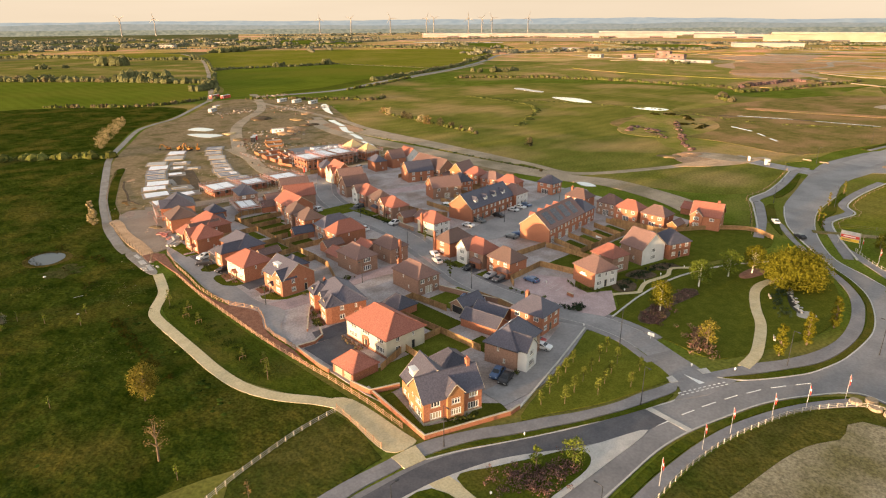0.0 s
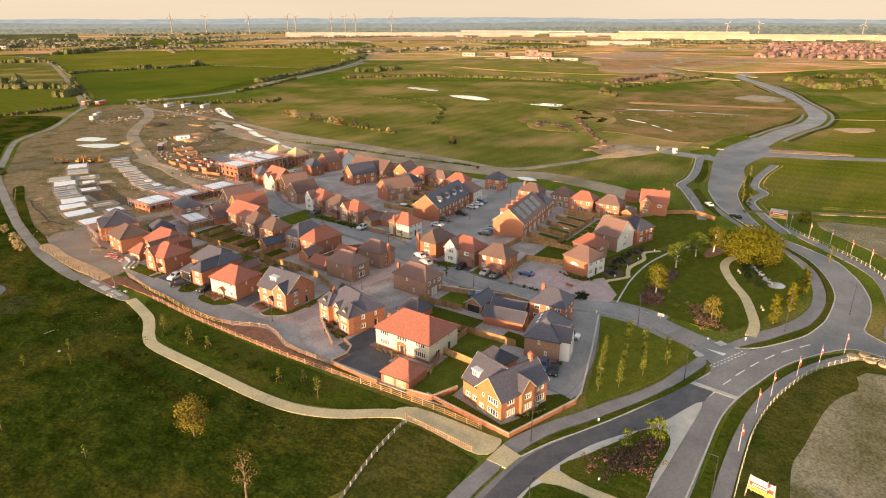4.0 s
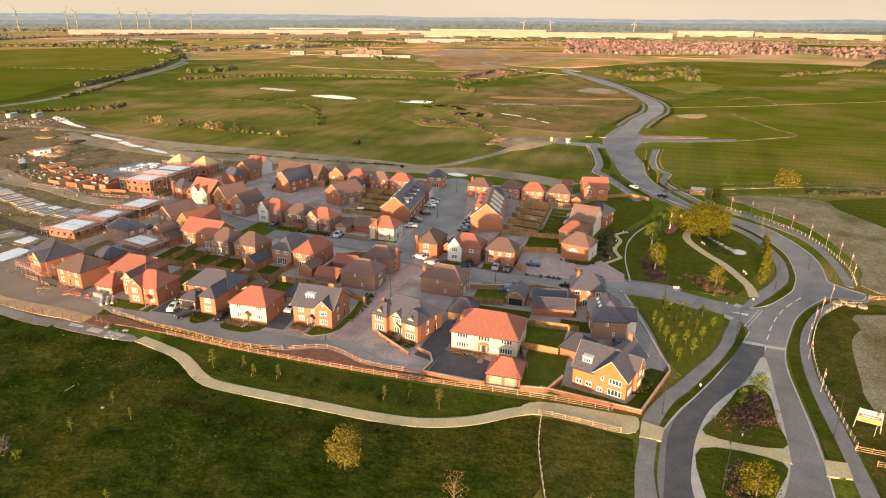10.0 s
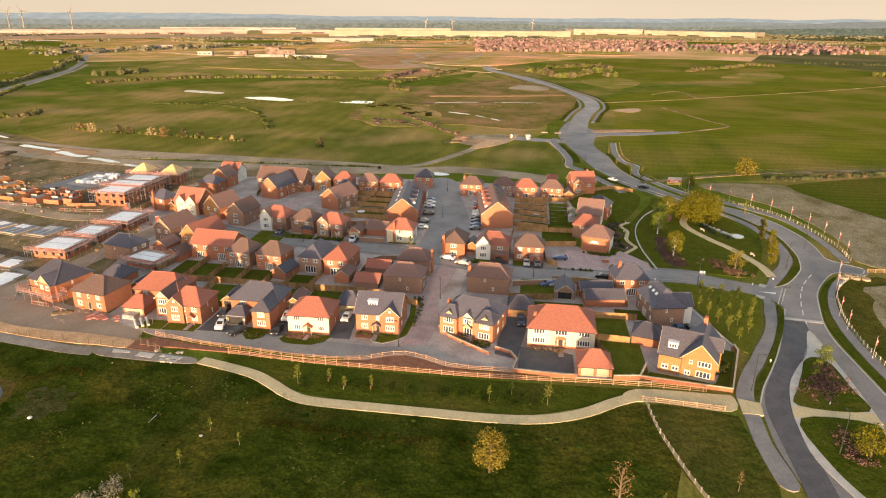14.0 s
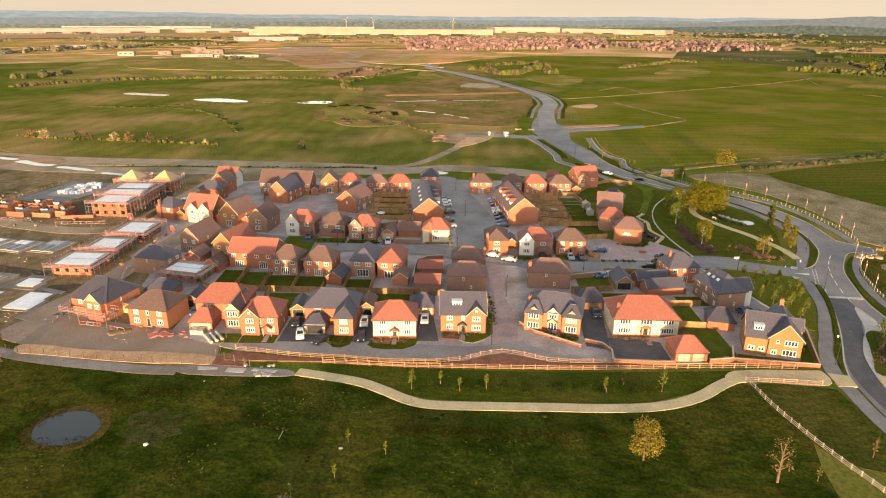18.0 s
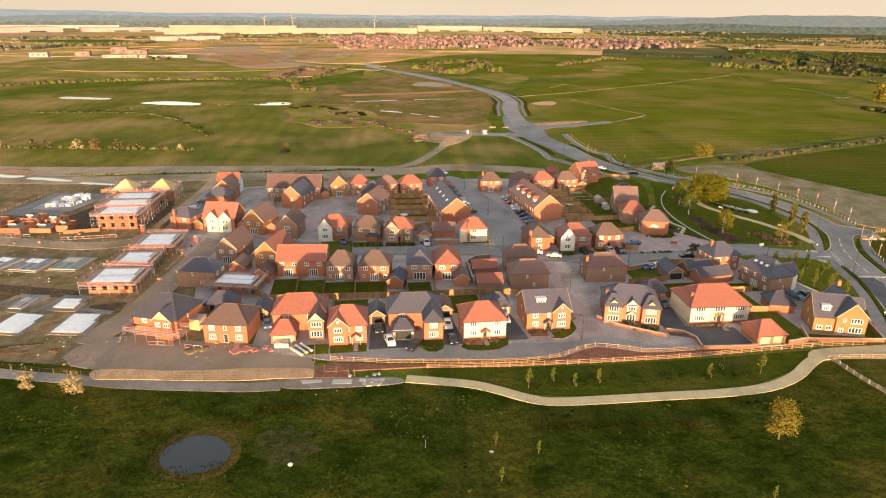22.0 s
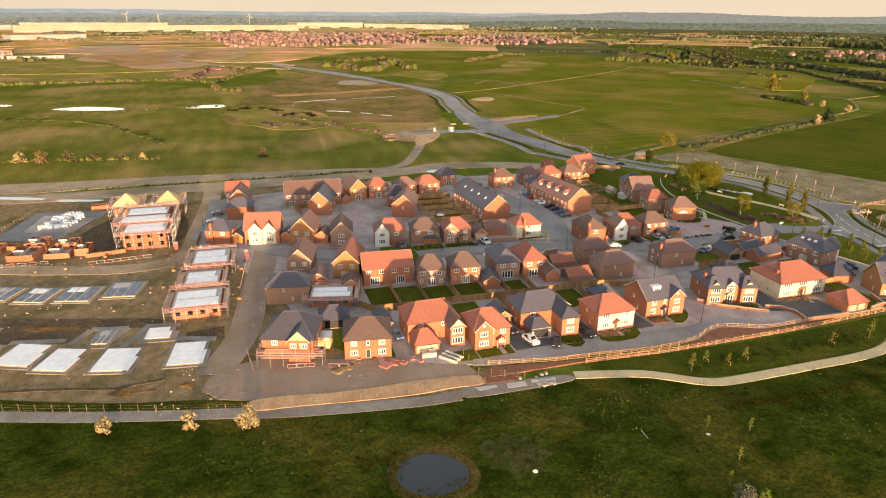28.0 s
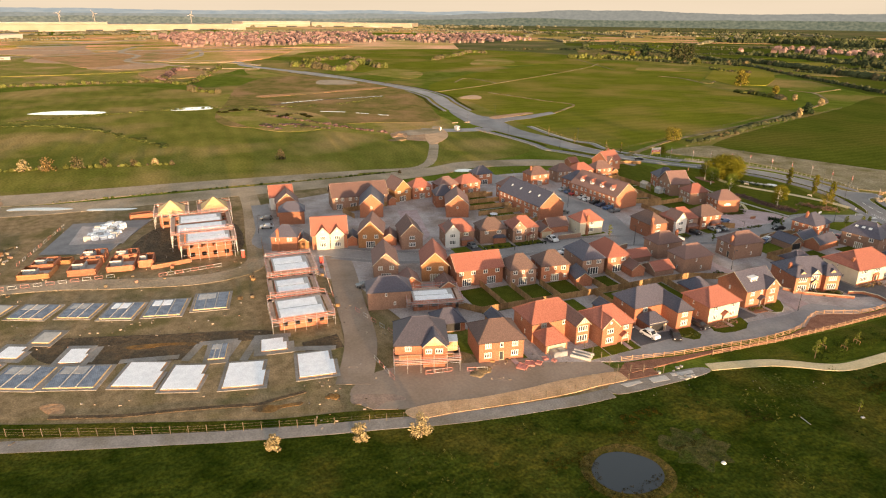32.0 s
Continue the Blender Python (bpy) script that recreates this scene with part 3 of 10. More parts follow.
ridge("backdrop", 4450, 450, 0, 0.0, HAZE_SKY, "pale evening sky above the horizon", -20.0)


def field(name, pts, z, material, label, smooth=False):
    return area(name, pts, z, material, label, "field", smooth, z0=-0.3)


field("field", [(262, 566), (300, 640), (349, 783), (395, 880), (440, 903), (488, 900), (529, 889), (579, 889), (612, 893), (630, 811), (654, 709), (690, 692), (589, 650), (470, 600), (383, 557), (318, 553)], 0.06, CROP, "broad green crop field beyond the building site")
field("field", [(320, 556), (383, 559), (470, 602), (589, 652), (660, 684), (640, 700), (560, 664), (460, 622), (380, 580), (326, 572)], 0.08, LUSH, "dark grass bank above the far road")
field("field", [(400, 888), (438, 912), (488, 906), (529, 897), (579, 897), (612, 900), (640, 815), (662, 715), (712, 706), (807, 764), (863, 796), (1000, 890), (1158, 1079), (1078, 1329), (938, 1555), (711, 1433), (637, 1401), (560, 1300), (506, 1154)], 0.06, GOLD_CROP, "wide golden-green crop field")
field("field", [(388, 870), (506, 1150), (514, 1171), (417, 1258), (332, 1437), (100, 1300), (-100, 1100), (193, 872), (258, 799), (295, 738), (345, 760)], 0.05, PASTURE, "green pasture between hedges")
field("field", [(335, 754), (295, 738), (258, 799), (193, 872), (-100, 1100), (-300, 900), (-200, 700), (127, 601), (159, 575), (193, 552), (240, 560), (279, 625), (310, 700)], 0.06, CROP, "bright green field beside the farm track")
field("field", [(332, 1437), (417, 1258), (514, 1171), (555, 1324), (572, 1404), (520, 1660), (486, 1701), (200, 1700)], 0.05, GOLD_CROP, "far golden-green pasture")
field("field", [(700, 1450), (930, 1570), (1080, 1345), (1170, 1090), (1230, 1120), (1180, 1400), (1000, 1700), (720, 1640)], 0.05, LUSH, "dull green strip beyond the crop field")
field("field", [(238, 150), (240, 300), (300, 420), (420, 480), (560, 460), (650, 330), (560, 230), (420, 200), (345, 110), (262, 92)], 0.08, PASTURE, "green pasture with long evening shadows", True)
field("field", [(700, 620), (1050, 660), (1250, 420), (1120, 180), (930, 150), (720, 220), (690, 340), (650, 500)], 0.06, ROUGH_PASTURE, "dry brown scrubland past the hedges", True)
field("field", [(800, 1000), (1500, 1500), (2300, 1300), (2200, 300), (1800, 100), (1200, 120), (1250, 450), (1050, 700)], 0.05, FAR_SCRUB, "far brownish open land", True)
field("field", [(415, 215), (520, 240), (580, 170), (500, 95), (400, 95), (330, 105), (330, 165)], 0.10, ROUGH_PASTURE, "brown rough ground beside the road", True)
field("field", [(232, 58), (240, 48), (254, 6), (269, -39), (286, -89), (308, -156), (350, -209), (445, -222), (500, -255), (640, -400), (780, -330), (700, -120), (560, 30), (430, 45), (300, 62)], 0.07, OPEN_FIELD, "large green field crossed by worn paths", True)
field("field", [(229, -2), (249, -42), (275, -116), (305, -208), (340, -330), (180, -330), (60, -250), (110, -72), (152, -38), (187, -20), (216, -6)], 0.07, LUSH, "striped green field behind the row of flags", True)
field("field", [(900, 100), (1130, 20), (1150, -220), (980, -360), (800, -330), (740, -120), (700, 40)], 0.06, OPEN_FIELD, "rounded green hill field", True)
for pts in ([(797, 175), (727, 152), (648, 121), (604, 93), (594, 123), (613, 146), (700, 178)], [(708, 52), (746, 1), (684, -11), (626, 26)], [(775, -119), (878, -180), (871, -216), (785, -190)], [(454, 47), (470, 37), (461, 28), (445, 38)]):
    area("bare_patch", pts, 0.12, ROUGH_PASTURE, "worn brown patch in the grass", "ground")
field("field", [(560, -560), (900, -440), (1300, -380), (2000, -560), (2500, -900), (2300, -1500), (1500, -2000), (700, -1900), (300, -1100), (330, -640)], 0.04, HAZED_LAND, "dull green farmland towards the wooded hills")
field("field", [(640, -480), (1100, -560), (1300, -900), (700, -1000), (480, -700)], 0.06, LUSH, "green field before the woods")
field("field", [(360, -320), (560, -430), (420, -760), (150, -700), (200, -380)], 0.05, LUSH, "striped green field by the lane")
for i in range(14):
    rng = random.Random(300 + i)
    a = radians(-74 + 42 * (i + rng.random()) / 14)
    r, w, d = rng.uniform(850, 1700), rng.uniform(110, 260), rng.uniform(60, 150)
    c, t = Vector((60 + r * math.cos(a), 150 + r * math.sin(a))), Vector((-math.sin(a), math.cos(a)))
    n = Vector((math.cos(a), math.sin(a)))
    field("field", [tuple(c + t * w * p + n * d * q) for p, q in ((-1, -0.8), (0.9, -1), (1.05, 0.9), (-0.8, 1))], 0.1 + 0.005 * i, (LUSH, CROP, LUSH, PASTURE, LUSH, SCRUB)[i % 6], "far field between dark hedges")
for i in range(26):
    rng = random.Random(100 + i)
    a = radians(-75 + 165 * (i + rng.random()) / 26)
    r, w, d = rng.uniform(1500, 2550), rng.uniform(160, 380), rng.uniform(150, 320)
    c, t = Vector((60 + r * math.cos(a), 150 + r * math.sin(a))), Vector((-math.sin(a), math.cos(a)))
    n = Vector((math.cos(a), math.sin(a)))
    field("field", [tuple(c + t * w * p + n * d * q) for p, q in ((-1, -0.8), (0.9, -1), (1.05, 0.9), (-0.8, 1))], 0.2 + 0.01 * i, (CROP, PASTURE, FAR_SCRUB)[i % 3], "far field in the evening sun")
MEADOW = curve([(-60, 60), (10, 84), (40, 80.6), (50.4, 83.6), (51.2, 86.4), (46.0, 94.4), (43.0, 103), (42.2, 114), (42.6, 146), (48, 157), (51.4, 166), (52.6, 176), (53.0, 197), (53.6, 205), (55.0, 213), (56.6, 222), (58.2, 230.4), (60.4, 239.6), (62.8, 248), (67.4, 262), (72.8, 280), (80.4, 303), (94, 346), (112, 385), (136, 432), (153, 452), (175, 470), (206, 513), (190, 546), (155, 570), (122, 596), (-120, 720), (-260, 560), (-240, 300)], True, 4)
HOLLOWS = ((36.4, 207.6, 9.5), (37, 192.3, 6.5))


def meadow_relief(x, y):
    """The lumps of the rough meadow, flat towards its ponds."""
    k = min([1.0] + [max(0.0, (math.hypot(x - a, y - b) - r) / 6) for a, b, r in HOLLOWS])
    return k * max(0.0, 0.13 + 0.16 * noise.noise((x / 17, y / 17, 2.0)) + 0.11 * noise.noise((x / 6.5, y / 6.5, 5.0)) + 0.045 * noise.noise((x / 2.6, y / 2.6, 9.0)))


def rough_meadow():
    """A sheet of small lumps over the meadow's outline, sinking under the lawns round it."""
    xs, ys = np.arange(-130, 216, 1.9), np.arange(55, 606, 1.9)
    gx, gy = np.meshgrid(xs, ys)
    a = np.array(MEADOW)
    b = np.roll(a, -1, axis=0)
    near, inside = np.full(gx.shape, 1e9), np.zeros(gx.shape, bool)
    for (x0, y0), (x1, y1) in zip(a, b):
        u = np.clip(((gx - x0) * (x1 - x0) + (gy - y0) * (y1 - y0)) / max((x1 - x0) ** 2 + (y1 - y0) ** 2, 1e-9), 0, 1)
        near = np.minimum(near, np.hypot(gx - x0 - u * (x1 - x0), gy - y0 - u * (y1 - y0)))
        if y0 != y1:
            inside ^= ((y0 > gy) != (y1 > gy)) & (gx < (x1 - x0) * (gy - y0) / (y1 - y0) + x0)
    d = np.where(inside, near, -near)
    s, at = Shape(), {}
    for j in range(len(ys)):
        for i in range(len(xs)):
            if d[j, i] > -5:
                at[i, j] = len(s.v)
                x, y, k = float(xs[i]), float(ys[j]), float(d[j, i])
                s.v.append((x, y, min(0.08, 0.05 + 0.04 * k) + min(1.0, max(0.0, (k - 2) / 7)) * meadow_relief(x, y)))
    for i, j in at:
        q = [(i, j), (i + 1, j), (i + 1, j + 1), (i, j + 1)]
        if all(p in at for p in q):
            s.f.append(tuple(at[p] for p in q))
    solid("rough_ground", s, ROUGH_GRASS, "rough dark meadow grass with lumps and bare patches", "field", "", "structure", smooth=True)


rough_meadow()
field("verge", [(57.5, 72), (56, 120), (57, 150), (58.5, 168), (54, 164), (47, 148), (45, 130), (44, 112), (49, 96), (55, 84)], 0.05, VERGE, "grassy bank between the fence and the path", True)

# building site
area("earth_ground", [(57.4, 182), (56.4, 203), (58, 214), (61.6, 233), (66, 248), (81, 300), (99, 345), (119, 383), (143, 428), (161, 448), (183, 466), (218, 508), (250, 546), (290, 530), (306, 470), (268, 380), (226, 310), (222, 250), (222, 200), (214, 180), (150, 196), (120, 200), (80, 216)], 0.03, EARTH, "bare brown earth of the building site", "ground", True)

area("topsoil", [(158, 252), (190, 252), (192, 272), (172, 282), (158, 276)], 0.06, MUD, "dark soil beside a half-built row", "ground")
area("topsoil", [(96, 246), (97, 238), (91, 238), (90.5, 246)], 0.07, MUD, "dark soil plot", "ground", False)
ribbon("dirt_track", [(252, 400), (236, 360), (226, 310), (226, 250), (227, 192), (231, 158), (236, 140), (230, 112), (222, 96)], 13, 0.09, HAUL, "pale stone haul road round the estate", "track")
ribbon("dirt_track", [(270, 520), (262, 390), (250, 330), (246, 260), (241, 192), (240, 162), (275, 142), (312, 128), (338, 114)], 5, 0.08, HAUL, "second pale haul track bending to the road", "track")
area("haul_verge", [(238, 330), (250, 320), (246, 260), (241, 200), (235, 200), (236, 260), (234, 310)], 0.085, HAUL, "dry strip between two haul tracks", "verge")
ribbon("dirt_track", [(257, 570), (213, 512), (178.5, 467), (157.5, 449), (140, 430), (116, 385), (97.5, 348), (82.6, 306), (74.3, 281), (71.8, 273), (69, 264.5), (66.6, 256), (64.2, 247), (61.9, 237.6), (59.5, 229), (57.5, 219), (56.2, 210), (55.2, 203), (54.9, 196)], 3.1, 0.07, TRACK, "grey gravel track along the site", "track")
ribbon("dirt_track", [(240, 545), (248, 560), (279, 625), (349, 783), (388, 870), (506, 1154), (555, 1324), (572, 1404)], 5, 0.10, HAUL, "straight farm track between hedges", "track")
ribbon("far_lane", [(300, 548), (318, 546), (383, 547), (470, 590), (589, 640), (712, 696), (863, 786), (1008, 880), (1162, 918), (1300, 900)], 8, 0.11, TRACK, "grey lane running up between the far fields", "road")
ribbon("far_lane", [(470, 583), (589, 632), (712, 686), (800, 735)], 5, 0.12, HAUL, "pale earth strip beside the far lane", "track")
ribbon("haul_road", [(154, 330), (150, 300), (145, 284), (140, 262), (146, 249), (168, 246), (201, 243), (226, 242)], 6.5, 0.11, HAUL, "pale dusty site road", "road")
ribbon("haul_road", [(154, 318), (164, 341), (189, 392), (211, 423), (247, 466), (275, 520), (297, 573)], 7, 0.11, HAUL, "pale dusty site road", "road")
area("haul_road", [(79, 232), (74.5, 241), (68, 240), (65, 234), (64.2, 226), (62.8, 219), (62.2, 210), (62, 202), (60.8, 191), (66, 191.4), (71, 192), (72, 204), (75, 217)], 0.12, DUSTY, "dusty turning area before the unfinished houses", "road")
ribbon("haul_road", [(76, 240), (92, 234), (112, 231), (130, 228), (146, 226)], 7, 0.14, DUSTY, "dusty unfinished estate road", "road")
area("verge", [(63.4, 240), (66, 248), (68.4, 257), (71.4, 267), (75.6, 279), (82, 297), (91, 318), (95, 318), (86, 297), (79.2, 279), (74.6, 267), (70.8, 256), (69.2, 249), (67.6, 242), (64.3, 233), (61.8, 233)], 0.06, ROUGH_GRASS, "weedy strip between the track and the site fence", "verge")
area("orange_earth", [(232, 330), (246, 330), (250, 362), (238, 366)], 0.12, ORANGE_EARTH, "bank of orange subsoil", "ground")
area("orange_earth", [(64.4, 233.6), (64.3, 226.6), (62.9, 219.9), (62.2, 210), (62.1, 202), (60.6, 190.4), (57.4, 190.3), (57.7, 197), (57.6, 203.4), (58.5, 212.7), (60.3, 225.3), (61.2, 232.4)], 0.135, TAN_EARTH, "strip of tan bare soil beside the turning area", "ground")
area("reddish_soil", [(72.6, 241), (71, 236.4), (69.4, 233.2), (67.4, 232.6), (68.2, 236), (66.6, 238.8), (68.6, 239.6), (70.2, 242)], 0.125, DUSTY_RED, "reddish dust beside the site road", "ground")
area("orange_earth", [(108.1, 281), (107.6, 275.6), (104.9, 267.4), (103.6, 267.6), (105.4, 272), (106, 278)], 0.075, RUST_EARTH, "long streak of orange subsoil", "ground")
area("orange_earth", [(74.8, 259), (75.6, 256.6), (74.6, 254.4), (74.2, 250.4), (73.2, 250.8), (73.6, 254), (72.9, 256)], 0.07, RUST_EARTH, "thin streak of rusty subsoil", "ground")
area("orange_earth", [(90.4, 294), (90, 290.6), (86.8, 289.6), (86.6, 291.6)], 0.07, ORANGE_EARTH, "small patch of orange subsoil", "ground")

area("topsoil", [(118, 298), (111, 272.5), (105, 252.5), (101.4, 252.8), (101.8, 259.4), (104.2, 266), (98.4, 270.2), (103.6, 288), (108.5, 296.5)], 0.062, MUD, "dark topsoil behind the new foundations", "ground")
area("mulch_bed", [(57.2, 190), (60.4, 190), (62.4, 187.4), (59.2, 183), (56.6, 183)], 0.15, MULCH, "reddish soil at the end of the mulch bed", "planting bed", False)
for a, b in (((110.4, 285.6), (104.3, 287.5)), ((102.1, 281.6), (99.7, 270.4)), ((97.5, 269.4), (103.5, 266.1)), ((103.8, 266.3), (102.3, 258.5)), ((95.1, 262.0), (102.3, 258.5)), ((93.2, 258.4), (101.9, 254.3)), ((102.2, 255.1), (100.6, 247.5)), ((94.0, 247.9), (91.3, 239.7))):
    ribbon("blinding", [a, b], 1.7, 0.075, TRACK, "grey hardcore strip between the new slabs", "ground")
area("slab_paving", [(57, 195), (56.8, 187.7), (55.8, 174.5), (53.4, 173.4), (53.2, 185), (54, 195)], 0.075, TRACK, "rough grey end of the gravel track", "path")
for pts in ([(56.6, 192.6), (56.3, 188.4), (55.5, 188.2), (55.3, 192)], [(56.2, 186.2), (55.9, 182.4), (54.2, 182.6), (54.6, 186.4)], [(56, 181), (55.4, 176), (54.4, 176.4), (55, 181.2)], [(54.4, 180.6), (54, 176.6), (53.2, 177), (53.6, 180.4)]):
    area("paving_slab", pts, 0.11, CONCRETE, "pale concrete paving slab at the end of the track", "paving", False)

for pts in ([(256, 378), (253, 370), (249, 358), (246.5, 351), (243.6, 353), (246.4, 362), (249.4, 372), (252.6, 380)], [(243.4, 346), (240, 340), (236.2, 333), (235, 326), (231.8, 328), (233, 335), (236.4, 342), (240, 349)], [(231.6, 321), (229.4, 313), (226, 305), (223.4, 302), (224, 309), (227, 316), (229, 323)], [(221, 296), (218.6, 288), (216.4, 281), (215.0, 284), (217, 291), (219, 297)]):
    area("ditch_water", pts, 0.13, SKY_WATER, "pale shallow water in a ditch", "water")
PLACES_B = [[(479, 355), (487, 335), (473, 308), (464, 312), (468, 335)], [(470, 265), (476, 250), (474, 238), (462, 240), (462, 262)], [(523, 428), (516, 405), (510, 388), (503, 392), (512, 428)], [(164.1, 409.4), (173.1, 413.5), (177.3, 399.6), (169.9, 396.3)], [(156.3, 392.1), (165.2, 387.4), (171.3, 374.2), (160.1, 372.7)], [(303, 457), (282, 421), (272.6, 403.4), (279, 424), (296, 455)], [(226, 152), (229, 148), (226, 142), (223, 146)], [(156.8, 39.8), (158.2, 37.4), (156.4, 35.6), (154.0, 36.4), (153.6, 39.0)], [(200.9, 1.0), (196.2, -1.6), (194.5, 1.2)]]
PLACES_B += [[(-40, 330), (-20, 318), (-16, 326), (-36, 338)], [(20, 318), (36, 310), (38, 315), (24, 324)]]
for pts in PLACES_B:
    area("pool", pts, 0.16, SKY_WATER, "shallow pool reflecting the pale sky", "water")
area("pond_bank", [(42.4, 209), (42.0, 203.6), (38, 200.6), (33, 200.4), (29.8, 204), (30.2, 210), (34, 214), (40, 213.4)], 0.045, POND_BANK, "orange-brown reedy rim of the pond", "ground")
area("pond", [(40.9, 208.6), (40.1, 204.8), (36.8, 201.9), (33.6, 202.2), (31.6, 204.6), (31.4, 208.4), (33.0, 211.4), (35.8, 212.8), (38.8, 212)], 0.055, WATER, "round grey pond in the meadow", "water")
area("weedy_hollow", [(41.4, 196.4), (40.4, 194.6), (42.4, 193), (40.0, 191), (40.4, 188.8), (37.4, 189), (35, 187), (33.6, 189.4), (31.2, 190), (32.6, 192.6), (30.6, 195), (33.4, 195.8), (34.6, 198.4), (36.6, 196.6), (38.8, 198.4)], 0.045, WEEDY, "brownish weedy hollow in the meadow", "ground")

# main road, verges and footways
MAIN_W = [(33, 62.6), (41, 63.4), (48, 63.0), (55.5, 62.0), (61.5, 59.5), (68, 56.0), (76, 52.0), (84, 48.6), (92, 45.4), (99, 42.6), (106, 40.6), (112, 38.2), (117.5, 34.9), (126.7, 28.9), (133, 26.6), (140.2, 25.0), (152, 24.2), (159.6, 24.7), (169.1, 27.0), (178.8, 30.8), (186.9, 36.2), (193, 41.9), (200, 47.6), (209, 54.6), (227, 66.5), (250, 75.5), (277, 80.6), (322, 88)]
area("road", MAIN_W + [(352, 89), (400, 78), (352, 67), (309, 71), (280, 66.5), (254, 65), (235, 60.5), (218, 54), (202, 45), (193.3, 34.6), (185, 26), (177, 22), (170, 19.4), (159.3, 17), (150, 16.6), (142, 17.3), (137, 17), (131, 10), (126, 12), (126.4, 19.5), (119, 25.6), (110.5, 30.4), (101, 33.6), (92.5, 36), (84, 37.2), (72, 37.2), (62, 36.9), (52, 37.4), (40, 38.4), (28, 39.5), (28, 61)], 0.12, MAIN_ASPHALT, "wide grey asphalt road curving round the estate", "road")
FAR_ROAD = [(405, 72), (440, 66), (478, 58), (535, 60), (612, 82), (672, 98), (744, 124), (802, 150), (850, 169), (900, 172), (1050, 190)]
ribbon("road", [(350, 78), *FAR_ROAD], 12, 0.12, ASPHALT, "grey road running away over the fields", "road")
for d in (-9.5, 9.5):
    ribbon("footway", offset(curve([(395, 74)] + FAR_ROAD[1:7]), d), 2.0, 0.14, FOOTWAY, "grey footway beside the far road", "footway", 1)
    ribbon("verge", offset(curve([(395, 74)] + FAR_ROAD[1:7]), d * 1.3), 2.6, 0.13, DRY_VERGE, "dry grass bank behind the far footway", "verge", 1)
area("road", [(334, 72), (342, 60), (346, 42), (359, 14), (367, 13), (356, 42), (356, 62), (372, 74)], 0.115, FOOTWAY, "short unfinished stub road into the field", "road", False)
area("orange_earth", [(352, 66), (356, 52), (364, 30), (369, 32), (366, 50), (360, 66)], 0.2, ORANGE_EARTH, "bank of orange soil beside the stub road", "ground")
ribbon("dark_road", [(24, 61), (41, 60.1), (55, 58.9), (65, 54.8), (78, 48.3), (91, 42.9)], 4.6, 0.14, DARK_ASPHALT, "newly laid dark asphalt lane", "road")
area("dark_road", [(74, 52.6), (84, 48.2), (93.2, 44.8), (92.9, 40.2), (88.6, 41.0), (80, 44.6), (72, 49)], 0.145, DARK_ASPHALT, "newly laid dark asphalt at the junction", "road", False)
ribbon("road", [(318, 86), (322, 110), (330, 128)], 10, 0.13, ASPHALT, "short stub road closed by barriers", "road")
area("footway", [(33, 66.2), (42, 66.8), (50, 66.2), (57, 65.8), (62, 64.2), (67.9, 61.4), (72.9, 58.5), (78.2, 55.8), (83.9, 52.6), (91, 49.6), (97, 48.1), (102, 46.5), (106.4, 45.4), (104.4, 44.2), (102.2, 43.9), (97.5, 45.1), (91.9, 46.7), (87.7, 48.4), (81.1, 51.2), (75.4, 54.1), (69.8, 57.0), (65.1, 59.8), (59.3, 62.0), (54, 63.2), (50, 63.4), (43, 63.9), (33, 63.3)], 0.17, FOOTWAY, "grey asphalt footway beside the road", "footway")
area("footway", [(112.0, 42.9), (118, 40.2), (124.4, 37.1), (129.6, 33.9), (137.9, 30.5), (146.6, 28.9), (156.2, 29.2), (166.2, 31.0), (176.4, 34.4), (183.9, 38.9), (190.4, 43.6), (200, 51.5), (212, 60.6), (226, 70), (225, 72.2), (228, 69), (212, 58.6), (200, 49.4), (191, 42.0), (183.3, 35.9), (174, 30.6), (164.2, 27.7), (154.5, 26.1), (144.7, 26.2), (134.7, 28.0), (126.5, 32.0), (119.3, 36.2), (113.2, 40.4)], 0.17, FOOTWAY, "curved asphalt footway round the park", "footway")
area("footway", [(22, 34.4), (52, 34.2), (60.8, 34.2), (71, 34.5), (80.8, 34.4), (91.5, 33.5), (100.8, 31.6), (110.1, 28.2), (117.5, 24.3), (124, 19.4), (121.9, 18.4), (112.5, 25.4), (102.7, 28.9), (94.3, 31), (84.1, 32.2), (75, 32.2), (66, 31.9), (52, 31.6), (22, 31.6)], 0.17, FOOTWAY, "grey footway on the outer side of the road", "footway")
area("footway", [(137.5, 13.6), (150, 13.2), (166, 14.2), (180, 18.4), (196, 31), (212, 45), (213.6, 43.4), (198, 29), (182, 16.2), (167, 11.8), (150, 10.8), (137, 11.4)], 0.17, FOOTWAY, "narrow footway behind the verge", "footway")
